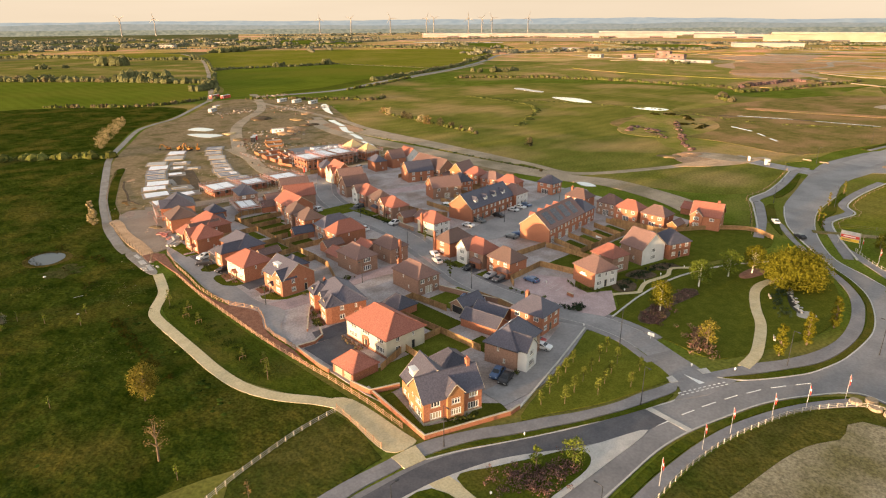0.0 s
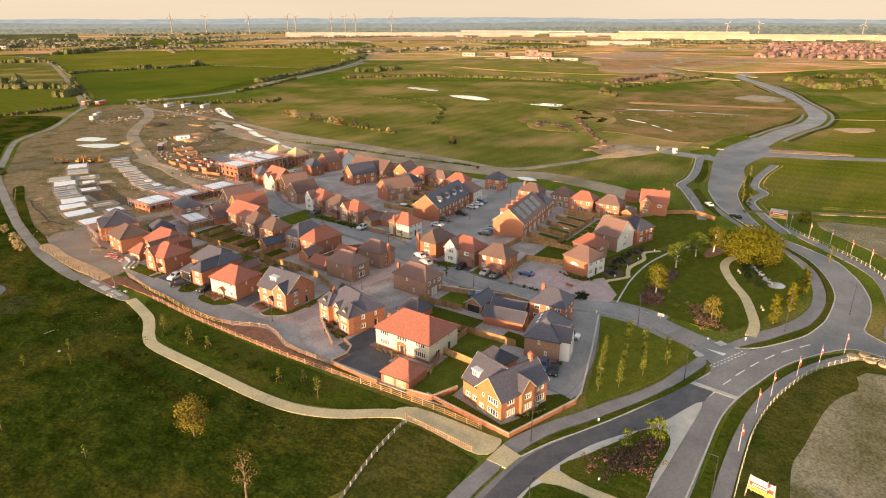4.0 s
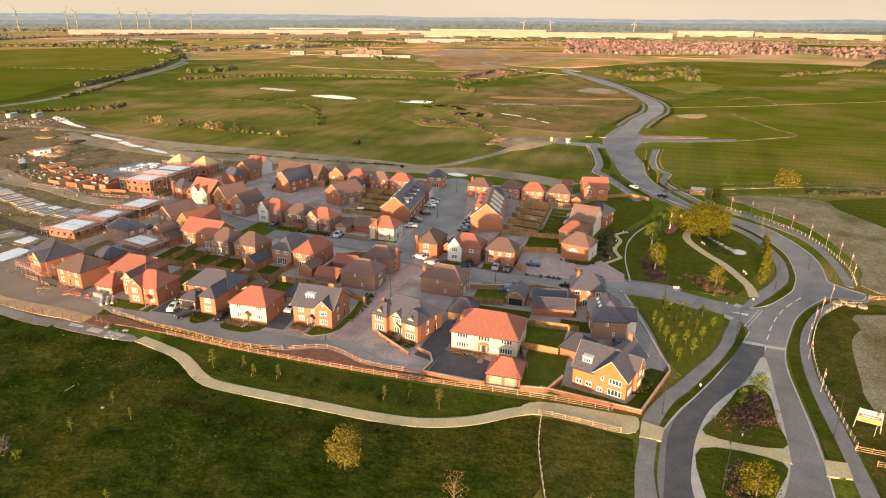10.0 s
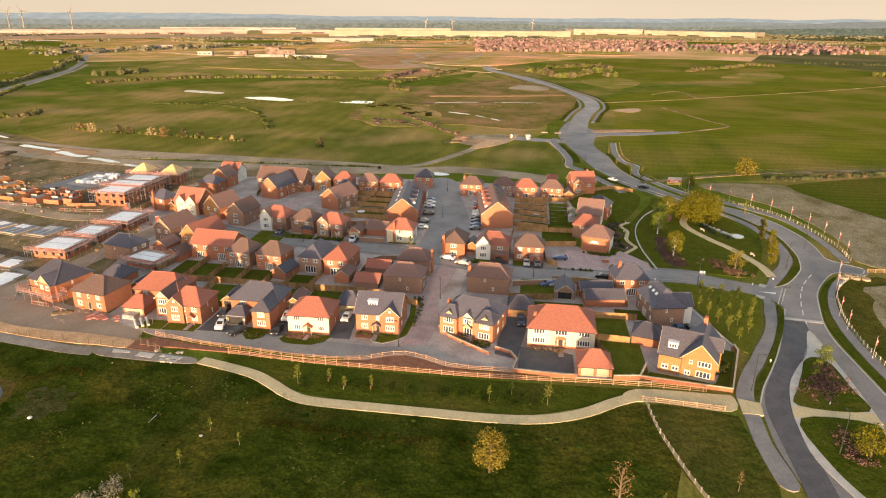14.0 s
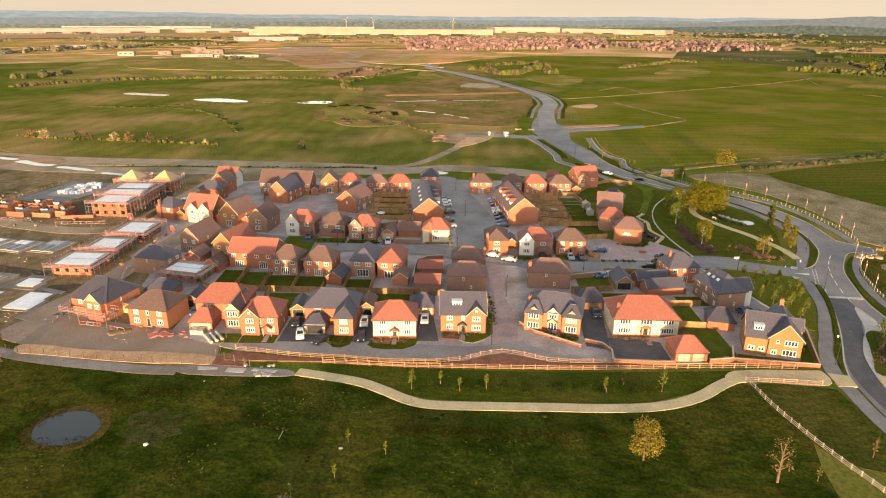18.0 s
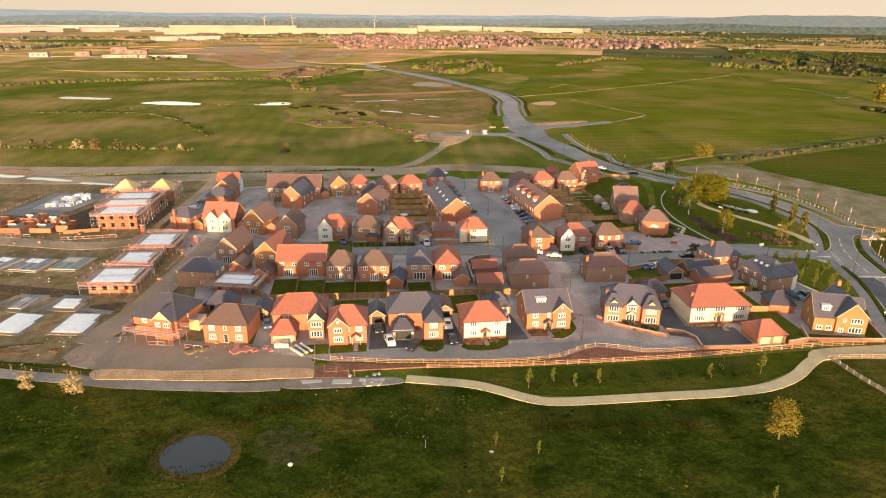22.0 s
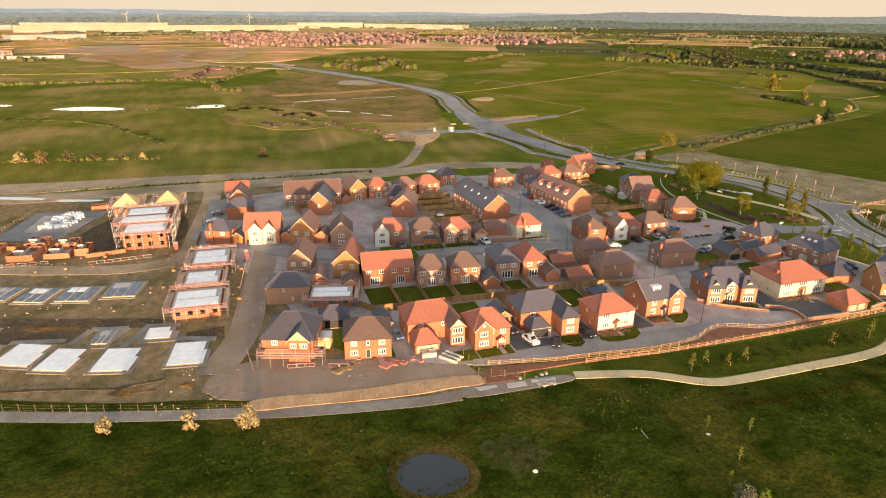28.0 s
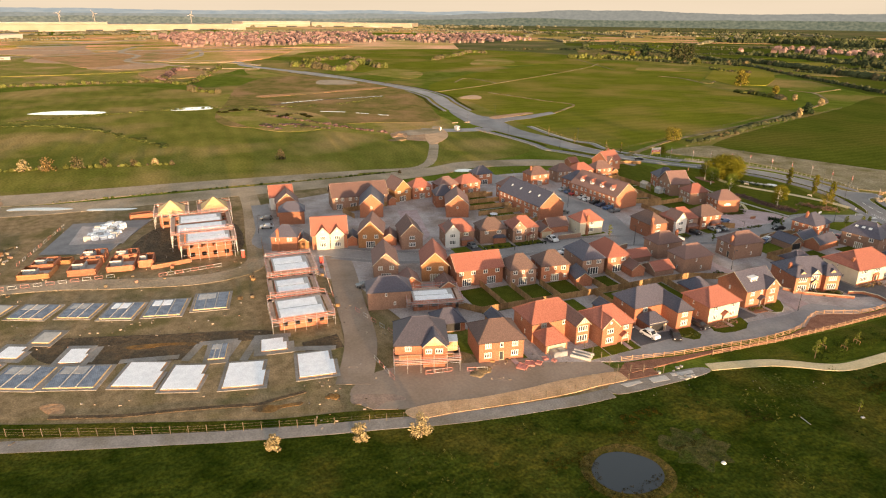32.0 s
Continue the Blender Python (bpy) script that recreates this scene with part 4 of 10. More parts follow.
VERGES = [[(57.5, 62.2), (65.1, 59.3), (69.8, 56.5), (75.4, 53.7), (81.1, 50.8), (87.7, 48.0), (97.5, 44.7), (101.6, 43.5), (97.3, 43.5), (92.8, 44.9), (85.5, 47.8), (79.2, 50.7), (73.4, 53.6), (68.2, 56.3), (63.2, 59.0)],
          [(113.8, 39.6), (119.3, 35.8), (126.5, 31.6), (134.7, 27.6), (144.7, 25.9), (154.5, 25.8), (164.2, 27.3), (174, 30.2), (183.3, 35.5), (191, 41.4), (193, 42.2), (186.9, 36.4), (178.8, 31.0), (169.1, 27.2), (159.6, 24.9), (152, 24.4), (140.2, 25.2), (133, 26.8), (126.7, 29.1), (117.5, 35.1)],
          [(52, 36.6), (72, 36.5), (84, 36.5), (92, 35.6), (101, 33.1), (110.5, 29.9), (118.5, 25.3), (124, 20.2), (117.5, 24.6), (110.1, 28.5), (100.8, 31.9), (91.5, 33.8), (80.8, 34.7), (71, 34.8), (60.8, 34.5), (52, 34.5)]]
for pts in VERGES:
    area("verge", pts, 0.2, VERGE, "mown grass verge beside the kerb", "verge")
kerb(MAIN_W[3:10] + [(102.4, 42.4), (104.2, 43.2), (105.4, 44.8)])
kerb([(113.6, 42.6), (113.3, 40.6), (114.6, 38.2)] + MAIN_W[12:26])
area("estate_road", [(99.5, 42.4), (103.4, 42.9), (105.6, 44.8), (108.4, 49.6), (110.4, 54.5), (116.6, 52), (114.6, 45.6), (112.9, 42), (113.0, 40.0), (114.8, 37.2), (106, 38.8)], 0.155, MAIN_ASPHALT, "flared mouth of the estate road", "road", False)
kerb([(130, 10.4), (126.6, 13), (126.6, 19.6), (119, 25.8), (110.5, 30.6), (101, 33.8), (92.5, 36.2), (84, 37.4), (72, 37.4), (52, 37.6), (28, 39.7)])
kerb([(131.4, 10.2), (137.2, 16.8), (142, 17.1), (150, 16.4), (159.3, 16.8), (170, 19.2), (177, 21.8), (185, 25.8), (193.3, 34.4), (202, 44.8), (218, 53.8), (235, 60.3), (254, 64.8), (280, 66.3)])
# splitter island
ISLAND = [(88, 41.2), (76.5, 46), (71, 49.7), (64, 53.8), (56, 56.5), (49, 57.8), (40, 58.3), (30, 55.5), (22, 52), (22, 49), (35, 48.5), (44, 45), (52, 42.8), (60.5, 42), (72.6, 41.4)]
area("traffic_island", ISLAND, 0.22, CONCRETE, "long concrete traffic island", "traffic island")
area("island_grass", [(73.5, 47.6), (75.2, 44.6), (72, 42.7), (63.3, 42.8), (55.6, 43.2), (55.8, 55.3), (62.2, 53.0), (68, 50.2)], 0.26, VERGE, "grass on the traffic island", "verge")
area("island_grass", [(51.6, 56.4), (51.6, 44), (44, 46), (36, 49.4), (24, 50.4), (31, 54.2), (40, 56.6)], 0.26, VERGE, "grass on the traffic island", "verge")
area("crossing", [(55.4, 56.6), (55.2, 42.6), (51.8, 42.6), (51.9, 57.4)], 0.24, GRAVEL, "buff paved crossing strip", "crossing", False)
area("crossing", [(56.6, 65.8), (55.6, 62), (51.6, 62.6), (51.8, 66.2)], 0.21, GRAVEL, "buff paved crossing pad", "crossing", False)
area("crossing", [(54.5, 37.4), (54.7, 34.0), (50.7, 34.2), (50.2, 38.0)], 0.21, GRAVEL, "buff paved crossing pad", "crossing", False)
area("crossing", [(107.4, 46.8), (106.2, 44.9), (104.8, 45.6), (105.8, 47.2)], 0.22, CONCRETE, "pale crossing pad", "crossing", False)
area("crossing", [(113.2, 44.4), (112.4, 42.9), (114, 41.9), (115, 43.4)], 0.22, CONCRETE, "pale crossing pad", "crossing", False)
area("road_join", [(94.6, 44.6), (93.6, 36), (92.4, 36.2), (93.4, 45)], 0.15, KERB, "pale band across the road", "road marking", False)
for (x0, y0), (x1, y1) in (((89.8, 40.9), (93.4, 39.9)), ((96.4, 39.3), (99.3, 38.4)), ((101.4, 37.9), (104.6, 36.8)), ((106.7, 36.1), (109.7, 35.0)), ((111.6, 34.1), (114.8, 32.7)), ((116.8, 31.6), (119.6, 29.9)), ((121.4, 28.7), (124, 26.9))):
    n = Vector((y0 - y1, x1 - x0)).normalized() * 0.1
    area("road_marking", [(x0 + n.x, y0 + n.y), (x0 - n.x, y0 - n.y), (x1 - n.x, y1 - n.y), (x1 + n.x, y1 + n.y)], 0.135, PAINT, "white painted centre dash", "road marking", False)
for dx in (0.0, 0.7):
    for i in range(10):
        x, y = 102.2 + 1.05 * i + dx * 0.4, 42.2 - 0.47 * i + dx
        area("road_marking", [(x, y), (x + 0.55, y - 0.23), (x + 0.63, y - 0.05), (x + 0.08, y + 0.18)], 0.165, PAINT, "white dashed give-way line", "road marking", False)
area("road_marking", [(108.3, 41.6), (109.5, 45.4), (109.5, 41.2)], 0.165, PAINT, "white painted give-way triangle", "road marking", False)

# roads inside the estate
area("estate_ground", [(59.8, 108), (60, 140), (63, 186), (70, 204), (84, 204), (96, 222), (118, 226), (150, 246), (204, 240), (214, 200), (214, 150), (212, 110), (208, 92), (196, 88), (170, 92), (140, 92), (121, 80), (113, 72), (100, 67), (78, 61), (62, 66), (60, 84)], 0.09, ESTATE, "grey-brown hardstanding between the houses", "ground", False)
SIDE = [(110, 43), (114, 53), (117, 61), (117.3, 71), (115, 82), (113, 95), (113.5, 108), (116.8, 120), (121, 134), (125.5, 148), (127.5, 165), (129, 182), (131, 196), (137, 212), (146, 226)]
ribbon("estate_road", SIDE, 6.2, 0.14, ASPHALT, "grey estate road between the houses", "road")
ribbon("footway", offset(curve(SIDE), 4.2)[4:], 1.8, 0.16, FOOTWAY, "footway along the estate road", "footway", 1)
ribbon("footway", offset(curve(SIDE), -4.2)[8:], 1.8, 0.16, FOOTWAY, "footway along the estate road", "footway", 1)
for d in (-3.15, 3.15):
    kerb(offset(curve(SIDE), d)[6 if d > 0 else 10:], 0.185, 0.22, False, 1)
ribbon("estate_road", [(117, 128), (106, 129), (94, 130.5), (82, 129), (74, 129), (66, 130)], 5.6, 0.15, PAVING, "brown block-paved side street", "road")
area("estate_road", [(66, 136), (68, 126.5), (62.5, 119), (60.4, 110), (60.2, 121), (61.8, 127), (64, 131), (61, 138.5), (60, 150), (61.5, 166), (63.5, 184), (67.6, 184), (67.4, 168), (66.6, 150)], 0.16, ASPHALT, "grey turning head before the front houses", "road")
area("estate_road", [(119, 138), (133, 139.5), (150, 140), (190, 146), (216, 149), (216, 139), (190, 133), (152, 125.6), (130, 131), (119, 130)], 0.15, ASPHALT, "grey parking court between two terraces", "road")
ribbon("estate_road", [(146, 226), (160, 244), (176, 242), (204, 240)], 6, 0.15, ASPHALT, "unfinished grey estate road", "road")
ribbon("estate_road", [(141, 214), (150, 199), (160, 196), (178, 192)], 7, 0.13, PAVING, "block-paved court behind the houses", "road")
COURT = [(119.0, 97.0), (122.0, 99.4), (129.5, 99.2), (134.0, 90.4), (132.0, 89.6), (129.5, 81.4), (135.2, 77.8), (126.2, 70.9), (120.8, 70.6), (118.6, 76), (118.6, 88)]
area("driveway", COURT, 0.17, PAVING, "pinkish block-paved parking court before the show house", "driveway", False)
for i in range(6):
    area("bay_line", [(129.2 - 0.06 * i, 97.6 - 1.9 * i), (124.6, 97.2 - 1.9 * i), (124.6, 97.32 - 1.9 * i), (129.2 - 0.06 * i, 97.72 - 1.9 * i)], 0.18, KERB, "pale line between two parking bays", "road marking", False)
kerb([(118.4, 97.6), (118.2, 88), (118.4, 77.4)], 0.3, 0.3)
ribbon("driveway", [(76, 66), (86, 65.6), (98, 68.5), (112, 73)], 6.0, 0.17, ASPHALT, "grey private drive behind a kerb", "driveway")
for pts in ([(61.2, 107), (61.2, 95.6), (68.5, 95.6), (70.3, 101), (70.3, 106.6)], [(66.5, 112), (65, 107.2), (78, 105.6), (84.4, 104.8), (84.4, 110), (74, 111.5)], [(68, 149), (68, 144), (80.5, 145.5), (80.5, 149)], [(67.5, 163), (67.5, 158.4), (79.5, 159.6), (79.5, 162.4)],
            [(67, 179.2), (67, 168.6), (70, 168.6), (70.4, 174.8), (78.4, 175.4), (78.4, 178.6)], [(117, 106), (117, 101.2), (121.4, 101.2), (121.4, 106)], [(118.8, 116.6), (118.4, 111.2), (121.6, 111.2), (121.8, 116.6)], [(131.5, 188), (131.2, 184.6), (136.8, 185), (137, 188.4)], [(130.6, 179), (130.4, 175.5), (135, 175.5), (135.4, 178.8)], [(129.4, 162.6), (129.2, 159), (133.8, 159.2), (134, 162.6)]):
    area("driveway", pts, 0.18, DARK_ASPHALT, "black asphalt drive", "driveway", False)

for x0, y0, x1, y1 in ((66.2, 153.2, 69.0, 154.2), (68.4, 138.2, 72.0, 139.2), (70.0, 117.8, 73.6, 118.8), (67.2, 97.5, 70.9, 98.6), (66.6, 181.4, 69.9, 182.4), (70.4, 206.8, 72.6, 207.8)):
    area("garden_path", [(x0, y0), (x1, y0), (x1, y1), (x0, y1)], 0.215, PAVING, "paved path to the front door", "path", False)
for pts in ([(66.4, 154.5), (68.9, 154.5), (68.9, 158.2), (66.8, 158.2)], [(68.9, 139.5), (71.8, 139.5), (71.8, 143.4), (69.2, 143.2)], [(71.0, 119.2), (73.6, 119.2), (74.4, 123), (73.4, 122.4)], [(70.2, 113.2), (72.2, 113.2), (73.0, 117.4), (70.6, 117.4)]):
    area("flower_bed", pts, 0.205, MULCH, "brown planted bed before the house", "planting bed", False)
area("mulch_bed", [(62.6, 187), (60.4, 174), (59.4, 162.5), (58.4, 155), (58.4, 145), (59.6, 138.6), (62.2, 133.6), (63.0, 130.4), (62.0, 126.6), (59.8, 121.8), (59.0, 117), (59.2, 108), (58.0, 100), (57.2, 110), (57.2, 133), (57.6, 150), (58.8, 167), (59.0, 188)], 0.19, MULCH, "reddish bark mulch bed between two fences", "planting bed", False)
ribbon("gravel_path", [(55.0, 172), (53.3, 165.2), (51.5, 159), (48.8, 154.2), (45.9, 149.8), (44.2, 144.8), (43.9, 133), (43.8, 122), (43.7, 112), (44.6, 102.8), (47.6, 95.0), (52.8, 87.6), (55.2, 82), (55, 75), (54.5, 68)], 2.6, 0.05, GRAVEL, "winding buff gravel footpath", "path")
area("gravel_path", [(53.2, 87), (57.2, 84), (57.6, 70), (57.2, 66.4), (52.2, 68), (53.2, 80)], 0.08, GRAVEL, "wide buff gravel forecourt by the fence", "path")
area("show_garden", [(134, 80.6), (136, 77.6), (127, 70.6), (148, 71.8), (166, 68.6), (168, 77.6), (156, 81), (146, 83)], 0.09, LAWN, "planted front gardens of the show houses", "lawn", False)
for pts in ([(136, 76.4), (138.6, 80), (144, 79.6), (143.6, 75.6), (139, 73.8)], [(147.6, 76.2), (147, 81), (153.6, 80.4), (153.6, 75)], [(157.4, 75.6), (157.6, 79.6), (164, 77.6), (163.6, 73)]):
    area("planting_bed", pts, 0.13, MUD, "dark planted bed before the show houses", "planting bed")
ribbon("pebble_path", [(133.4, 76.4), (139, 72.6), (141.3, 73.0), (146.8, 74.3), (155.1, 72.9), (160.7, 74.5), (165.4, 70.9)], 1.2, 0.15, GRAVEL, "winding pale pebble path before the show houses", "path")
area("bed_soil", [(150.6, 64.6), (137, 66), (127.8, 65.6), (124.2, 63.2), (126.4, 60), (133, 60.4), (136.4, 62.4), (149, 61.2)], 0.14, MUD, "dark soil of the curved shrub bed", "planting bed")
area("bed_soil", [(178, 58.4), (170, 59.4), (168, 57), (176, 54.6)], 0.14, MULCH, "bare brown bed round a park tree", "planting bed")
area("park_lawn", [(121, 70), (131, 71.5), (147, 72), (162, 71), (176, 66), (190, 60), (200, 56), (184, 41), (173, 35.6), (162, 32.6), (151, 32.2), (142, 34.2), (130, 38.8), (120, 44), (120.5, 55)], 0.10, LAWN, "large mown lawn of the small park", "lawn")
ribbon("park_path", [(121.0, 38.4), (127.5, 38.6), (135.6, 40.8), (143.5, 43.6), (151.4, 47.8), (160.8, 51.6), (167.3, 52.3), (173.5, 50.6), (180, 47.4), (184, 42)], 2.4, 0.15, GRAVEL, "curved pale park path", "path")
ribbon("park_edging", [(121.6, 69.2), (130.0, 70.2), (137.4, 70.9), (147.8, 71.0), (157.1, 70.0), (166.3, 67.6), (176.3, 63.3), (186, 57)], 0.34, 0.4, KERB, "low pale edging wall round the park", "kerb")
ribbon("park_stream", [(169.5, 46.2), (165, 44.4), (161.5, 43.0), (158, 41.0), (156, 38.8)], 1.5, 0.15, WATER, "narrow dark stream in the park", "water")
area("park_lawn", [(165, 74), (200, 62), (216, 74), (207, 88), (186, 90), (176, 80)], 0.10, LAWN, "open lawn beside the end houses", "lawn")
area("triangle_lawn", [(75.6, 59.0), (80, 55.9), (90, 51.0), (100, 48.0), (106, 46.6), (108.4, 48.6), (110.6, 53), (112.6, 58), (112.6, 69), (97, 64.6)], 0.12, LAWN, "triangular lawn planted with young trees", "lawn")
area("show_lawn", [(-20, 31), (50, 31), (60, 31), (75, 31.6), (84.1, 31.6), (94, 30.4), (102.4, 28.3), (112.2, 24.8), (121.5, 18.2), (124, 12.4), (119, 4), (60, -20), (-20, -60)], 0.065, DRY_VERGE, "grass of the roadside plot", "verge")
area("bare_plot", [(119, 10), (108.5, 17.6), (100, 21.6), (84, 24.2), (76, 25.2), (60, 23), (45, 18), (30, -10), (50, -60), (120, -60)], 0.085, PALE_PLOT, "bare sandy ground with scattered stones", "ground")
area("bare_plot", [(225, 34), (230, 0), (216, -5), (187, -19), (152, -36), (128, -50), (116, -30), (134, 7), (150, 6), (165, 6.4), (181, 9), (198, 15)], 0.12, PALE_PLOT, "bare strip of ground behind the flags", "ground")
area("bare_plot", [(330, 142), (322, 130), (300, 128), (296, 138), (312, 152)], 0.14, ORANGE_EARTH, "bare orange earth by the stub road", "ground")
area("rough_scrub", [(686, 163), (672, 108), (555, 70), (473, 74), (395, 92), (357, 107), (366, 150), (368, 200), (380, 232), (423, 239), (495, 225), (600, 205)], 0.12, SCRUB, "orange-brown dry scrub beside the far road", "ground")
area("bare_plot", [(286, 139), (315, 131), (335, 116), (318, 116), (300, 124)], 0.145, TAN_EARTH, "pale orange earth by the road end", "ground")
area("bare_plot", [(459, 44), (474, 25), (462, 22), (448, 32)], 0.13, TAN_EARTH, "pale bare patch in the field", "ground")
area("site_yard", [(318, 120), (330, 118), (330, 140), (316, 142)], 0.15, HAUL, "stony yard at the road end", "ground")
area("corner_lawn", [(28, 67.5), (48, 67.2), (51, 69), (52.2, 82.4), (44.4, 81.8), (30, 78.6)], 0.10, DRY_VERGE, "mown grass corner inside a white rail fence", "lawn")
area("front_lawn", [(59.6, 66.6), (75, 61.2), (76, 64), (73.5, 66.5), (68, 65.5), (61, 68.6), (64, 80.5), (60.8, 83)], 0.14, LAWN, "garden lawn round the corner house", "lawn", False)
LAWNS = [(60.8, 81.2, 75.4, 89), (76.2, 82.8, 86.8, 91.2), (88, 77.6, 92.4, 84), (86.6, 92, 94, 109), (97.8, 99, 108, 107), (66.6, 188, 70, 193), (66.6, 180, 70, 187), (80, 179.5, 92, 187), (94, 197.5, 107, 203.5), (94, 190.6, 105.6, 197), (94, 183, 103.6, 190), (94, 174.6, 103, 182), (94, 163, 101.4, 168.6), (83, 152, 92, 160), (83, 163, 92, 172), (120, 184, 136, 193), (131, 164.6, 133.6, 173)]
LAWNS += [(131, 174.6, 134.6, 183), (131.4, 141, 132, 149), (118.6, 117, 121.6, 121), (118.4, 106.2, 121.6, 109.6), (137.8, 91, 152, 101), (148, 90, 158, 100), (160, 90, 172, 96), (186, 158, 189, 165), (186, 167, 189, 174)]
for x0, y0, x1, y1 in LAWNS:
    area("garden_lawn", [(x0 - 0.4, y0 - 0.35), (x1 + 0.4, y0 - 0.35), (x1 + 0.4, y1 + 0.35), (x0 - 0.4, y1 + 0.35)], 0.16, LAWN, "small mown garden lawn", "lawn", False)
for pts in ([(88, 132.6), (80, 131.6), (72.0, 131.9), (69.2, 134), (67.5, 136.6), (68.4, 139.2), (71.9, 139.3), (71.9, 133.3), (82, 133.2), (88, 134)], [(69, 158.3), (66, 159.4), (64.6, 158), (64.1, 155.4), (64.3, 151.6), (66, 149.2), (69, 148.4)], [(70.2, 168.4), (66.8, 168.2), (64.8, 166.6), (64.6, 165.0), (66, 163.2), (70.4, 162.9)]):
    area("front_lawn", pts, 0.17, LAWN, "rounded front lawn inside a pale kerb", "lawn", False)
    kerb(pts, 0.19, 0.16, True, 2)
for k in range(7):
    if k < 4:
        area("garden_lawn", [(153.4 + 7.4 * k, 100.2), (159.2 + 7.4 * k, 100.2), (161 + 7.4 * k, 109), (155.6 + 7.4 * k, 109)], 0.16, LAWN, "narrow terrace garden lawn", "lawn", False)
    area("garden_lawn", [(153 + 4.7 * k, 91), (156.6 + 4.7 * k, 91), (157.2 + 4.7 * k, 98.4), (153 + 4.7 * k, 98.4)], 0.16, LAWN, "narrow terrace garden lawn", "lawn", False)
    area("garden_lawn", [(156 + 4.4 * k, 158), (159.4 + 4.4 * k, 158), (159.4 + 4.4 * k, 168), (156 + 4.4 * k, 168)], 0.16, LAWN, "narrow terrace garden lawn", "lawn", False)

# verges and footways of the northern road
NORTH = curve([(206, 68), (226, 74.5), (246, 83), (253, 87), (268, 86.5), (290, 89), (314, 93), (326, 92)])
ribbon("footway", NORTH, 3.2, 0.16, FOOTWAY, "asphalt footway beside the northern road", "footway", 1)
area("verge", [(214, 63.5), (230, 70.6), (246, 77.6), (250, 79), (246, 80.4), (228, 73)], 0.18, VERGE, "mown grass verge beside the kerb", "verge")
area("verge", [(262, 81.6), (280, 82.4), (306, 88), (306, 89.6), (282, 86), (264, 84.4)], 0.18, VERGE, "mown grass verge beside the kerb", "verge")
kerb([(210, 69.6), (226, 76.4), (245, 85), (253, 89), (268, 88.4), (290, 91), (314, 95.4)], 0.3, 0.5)
ribbon("footway", [(205, 42), (222, 50.5), (238, 57.6), (246, 58), (258, 56), (268, 61), (290, 62), (318, 60)], 2.6, 0.16, FOOTWAY, "asphalt footway beside the northern road", "footway")
kerb([(206, 40), (222, 48.6), (238, 55.8), (246, 56.2), (258, 54), (268, 59.2), (290, 60.2), (318, 58)], 0.3, 0.5)
area("verge", [(226, 54.6), (240, 61), (254, 63.4), (270, 65), (288, 66.4), (282, 63.6), (268, 62.8), (256, 59.6), (240, 59.4)], 0.18, VERGE, "grass strip with narrow trees", "verge")
for x, y in ((346, 98), (345, 90)):
    area("road_plate", [(x - 0.4, y - 2), (x + 0.4, y - 2), (x + 0.4, y + 2), (x - 0.4, y + 2)], 0.5, HAUL, "white plastic barrier across the stub road", "barrier", False)
area("bare_strip", [(517, 192), (530, 194), (541, 141), (557, 83), (546, 82), (530, 141)], 0.2, REDDISH_EARTH, "long bare orange bank across the field", "ground")
ribbon("channel_bank", [(468, 196), (478, 172), (487, 140), (491, 100)], 4.5, 0.17, MUD, "dark bank of a dug channel", "ground")
area("bare_strip", [(600, 130), (640, 118), (622, 92), (590, 96)], 0.14, HAUL, "pale bare strip beside the far road", "ground")


# ---- houses ----
WINDOWS = {}


def window_meshes(w, h, cols, kind):
    """Frame with mullions, sill and pane for one size, shared by all windows of that size. Drawn in x and z, the outside towards -y."""
    key = (round(w, 2), round(h, 2), cols, kind)
    if key not in WINDOWS:
        b = 0.12
        us, vs = [0, b], [0, b]
        for i in range(1, cols):
            us += [w * i / cols - 0.06, w * i / cols + 0.06]
        if kind == "w" and h > 0.9:
            vs += [h * 0.68, h * 0.68 + 0.05]
        if kind in "gt":
            for i in range(1, 5):
                vs += [h * i / 5 - 0.02, h * i / 5 + 0.02]
        us, vs = us + [w - b, w], vs + [h - b, h]
        s = Shape().lattice(us, vs, lambda i, j: i % 2 == 0 or j % 2 == 0, -0.02, 0.08)
        sill = Shape().box(-0.08, -0.1, -0.11, w + 0.08, 0.06, 0) if kind in "wbk" else None
        fill = Shape().poly((b, 0.035, b), (w - b, 0.035, b), (w - b, 0.035, h - b), (b, 0.035, h - b))
        WINDOWS[key] = (s.mesh("frame", {"g": GARAGE_DOOR, "o": STONE, "t": TIMBER, "d": STONE}.get(kind, WHITE)), sill.mesh("sill", STONE) if sill else None, fill.mesh("pane", {"g": GARAGE_DOOR, "k": DARK_PANE, "d": DARK_STEEL, "o": BLACK, "t": RAIL}.get(kind, PANE)))
    return WINDOWS[key]


FACES = {
    "front": lambda w, d: (w, lambda u, i, v: (u, i, v), 0),
    "right": lambda w, d: (d, lambda u, i, v: (w - i, u, v), 90),
    "back": lambda w, d: (w, lambda u, i, v: (w - u, d - i, v), 180),
    "left": lambda w, d: (d, lambda u, i, v: (i, d - u, v), 270)}


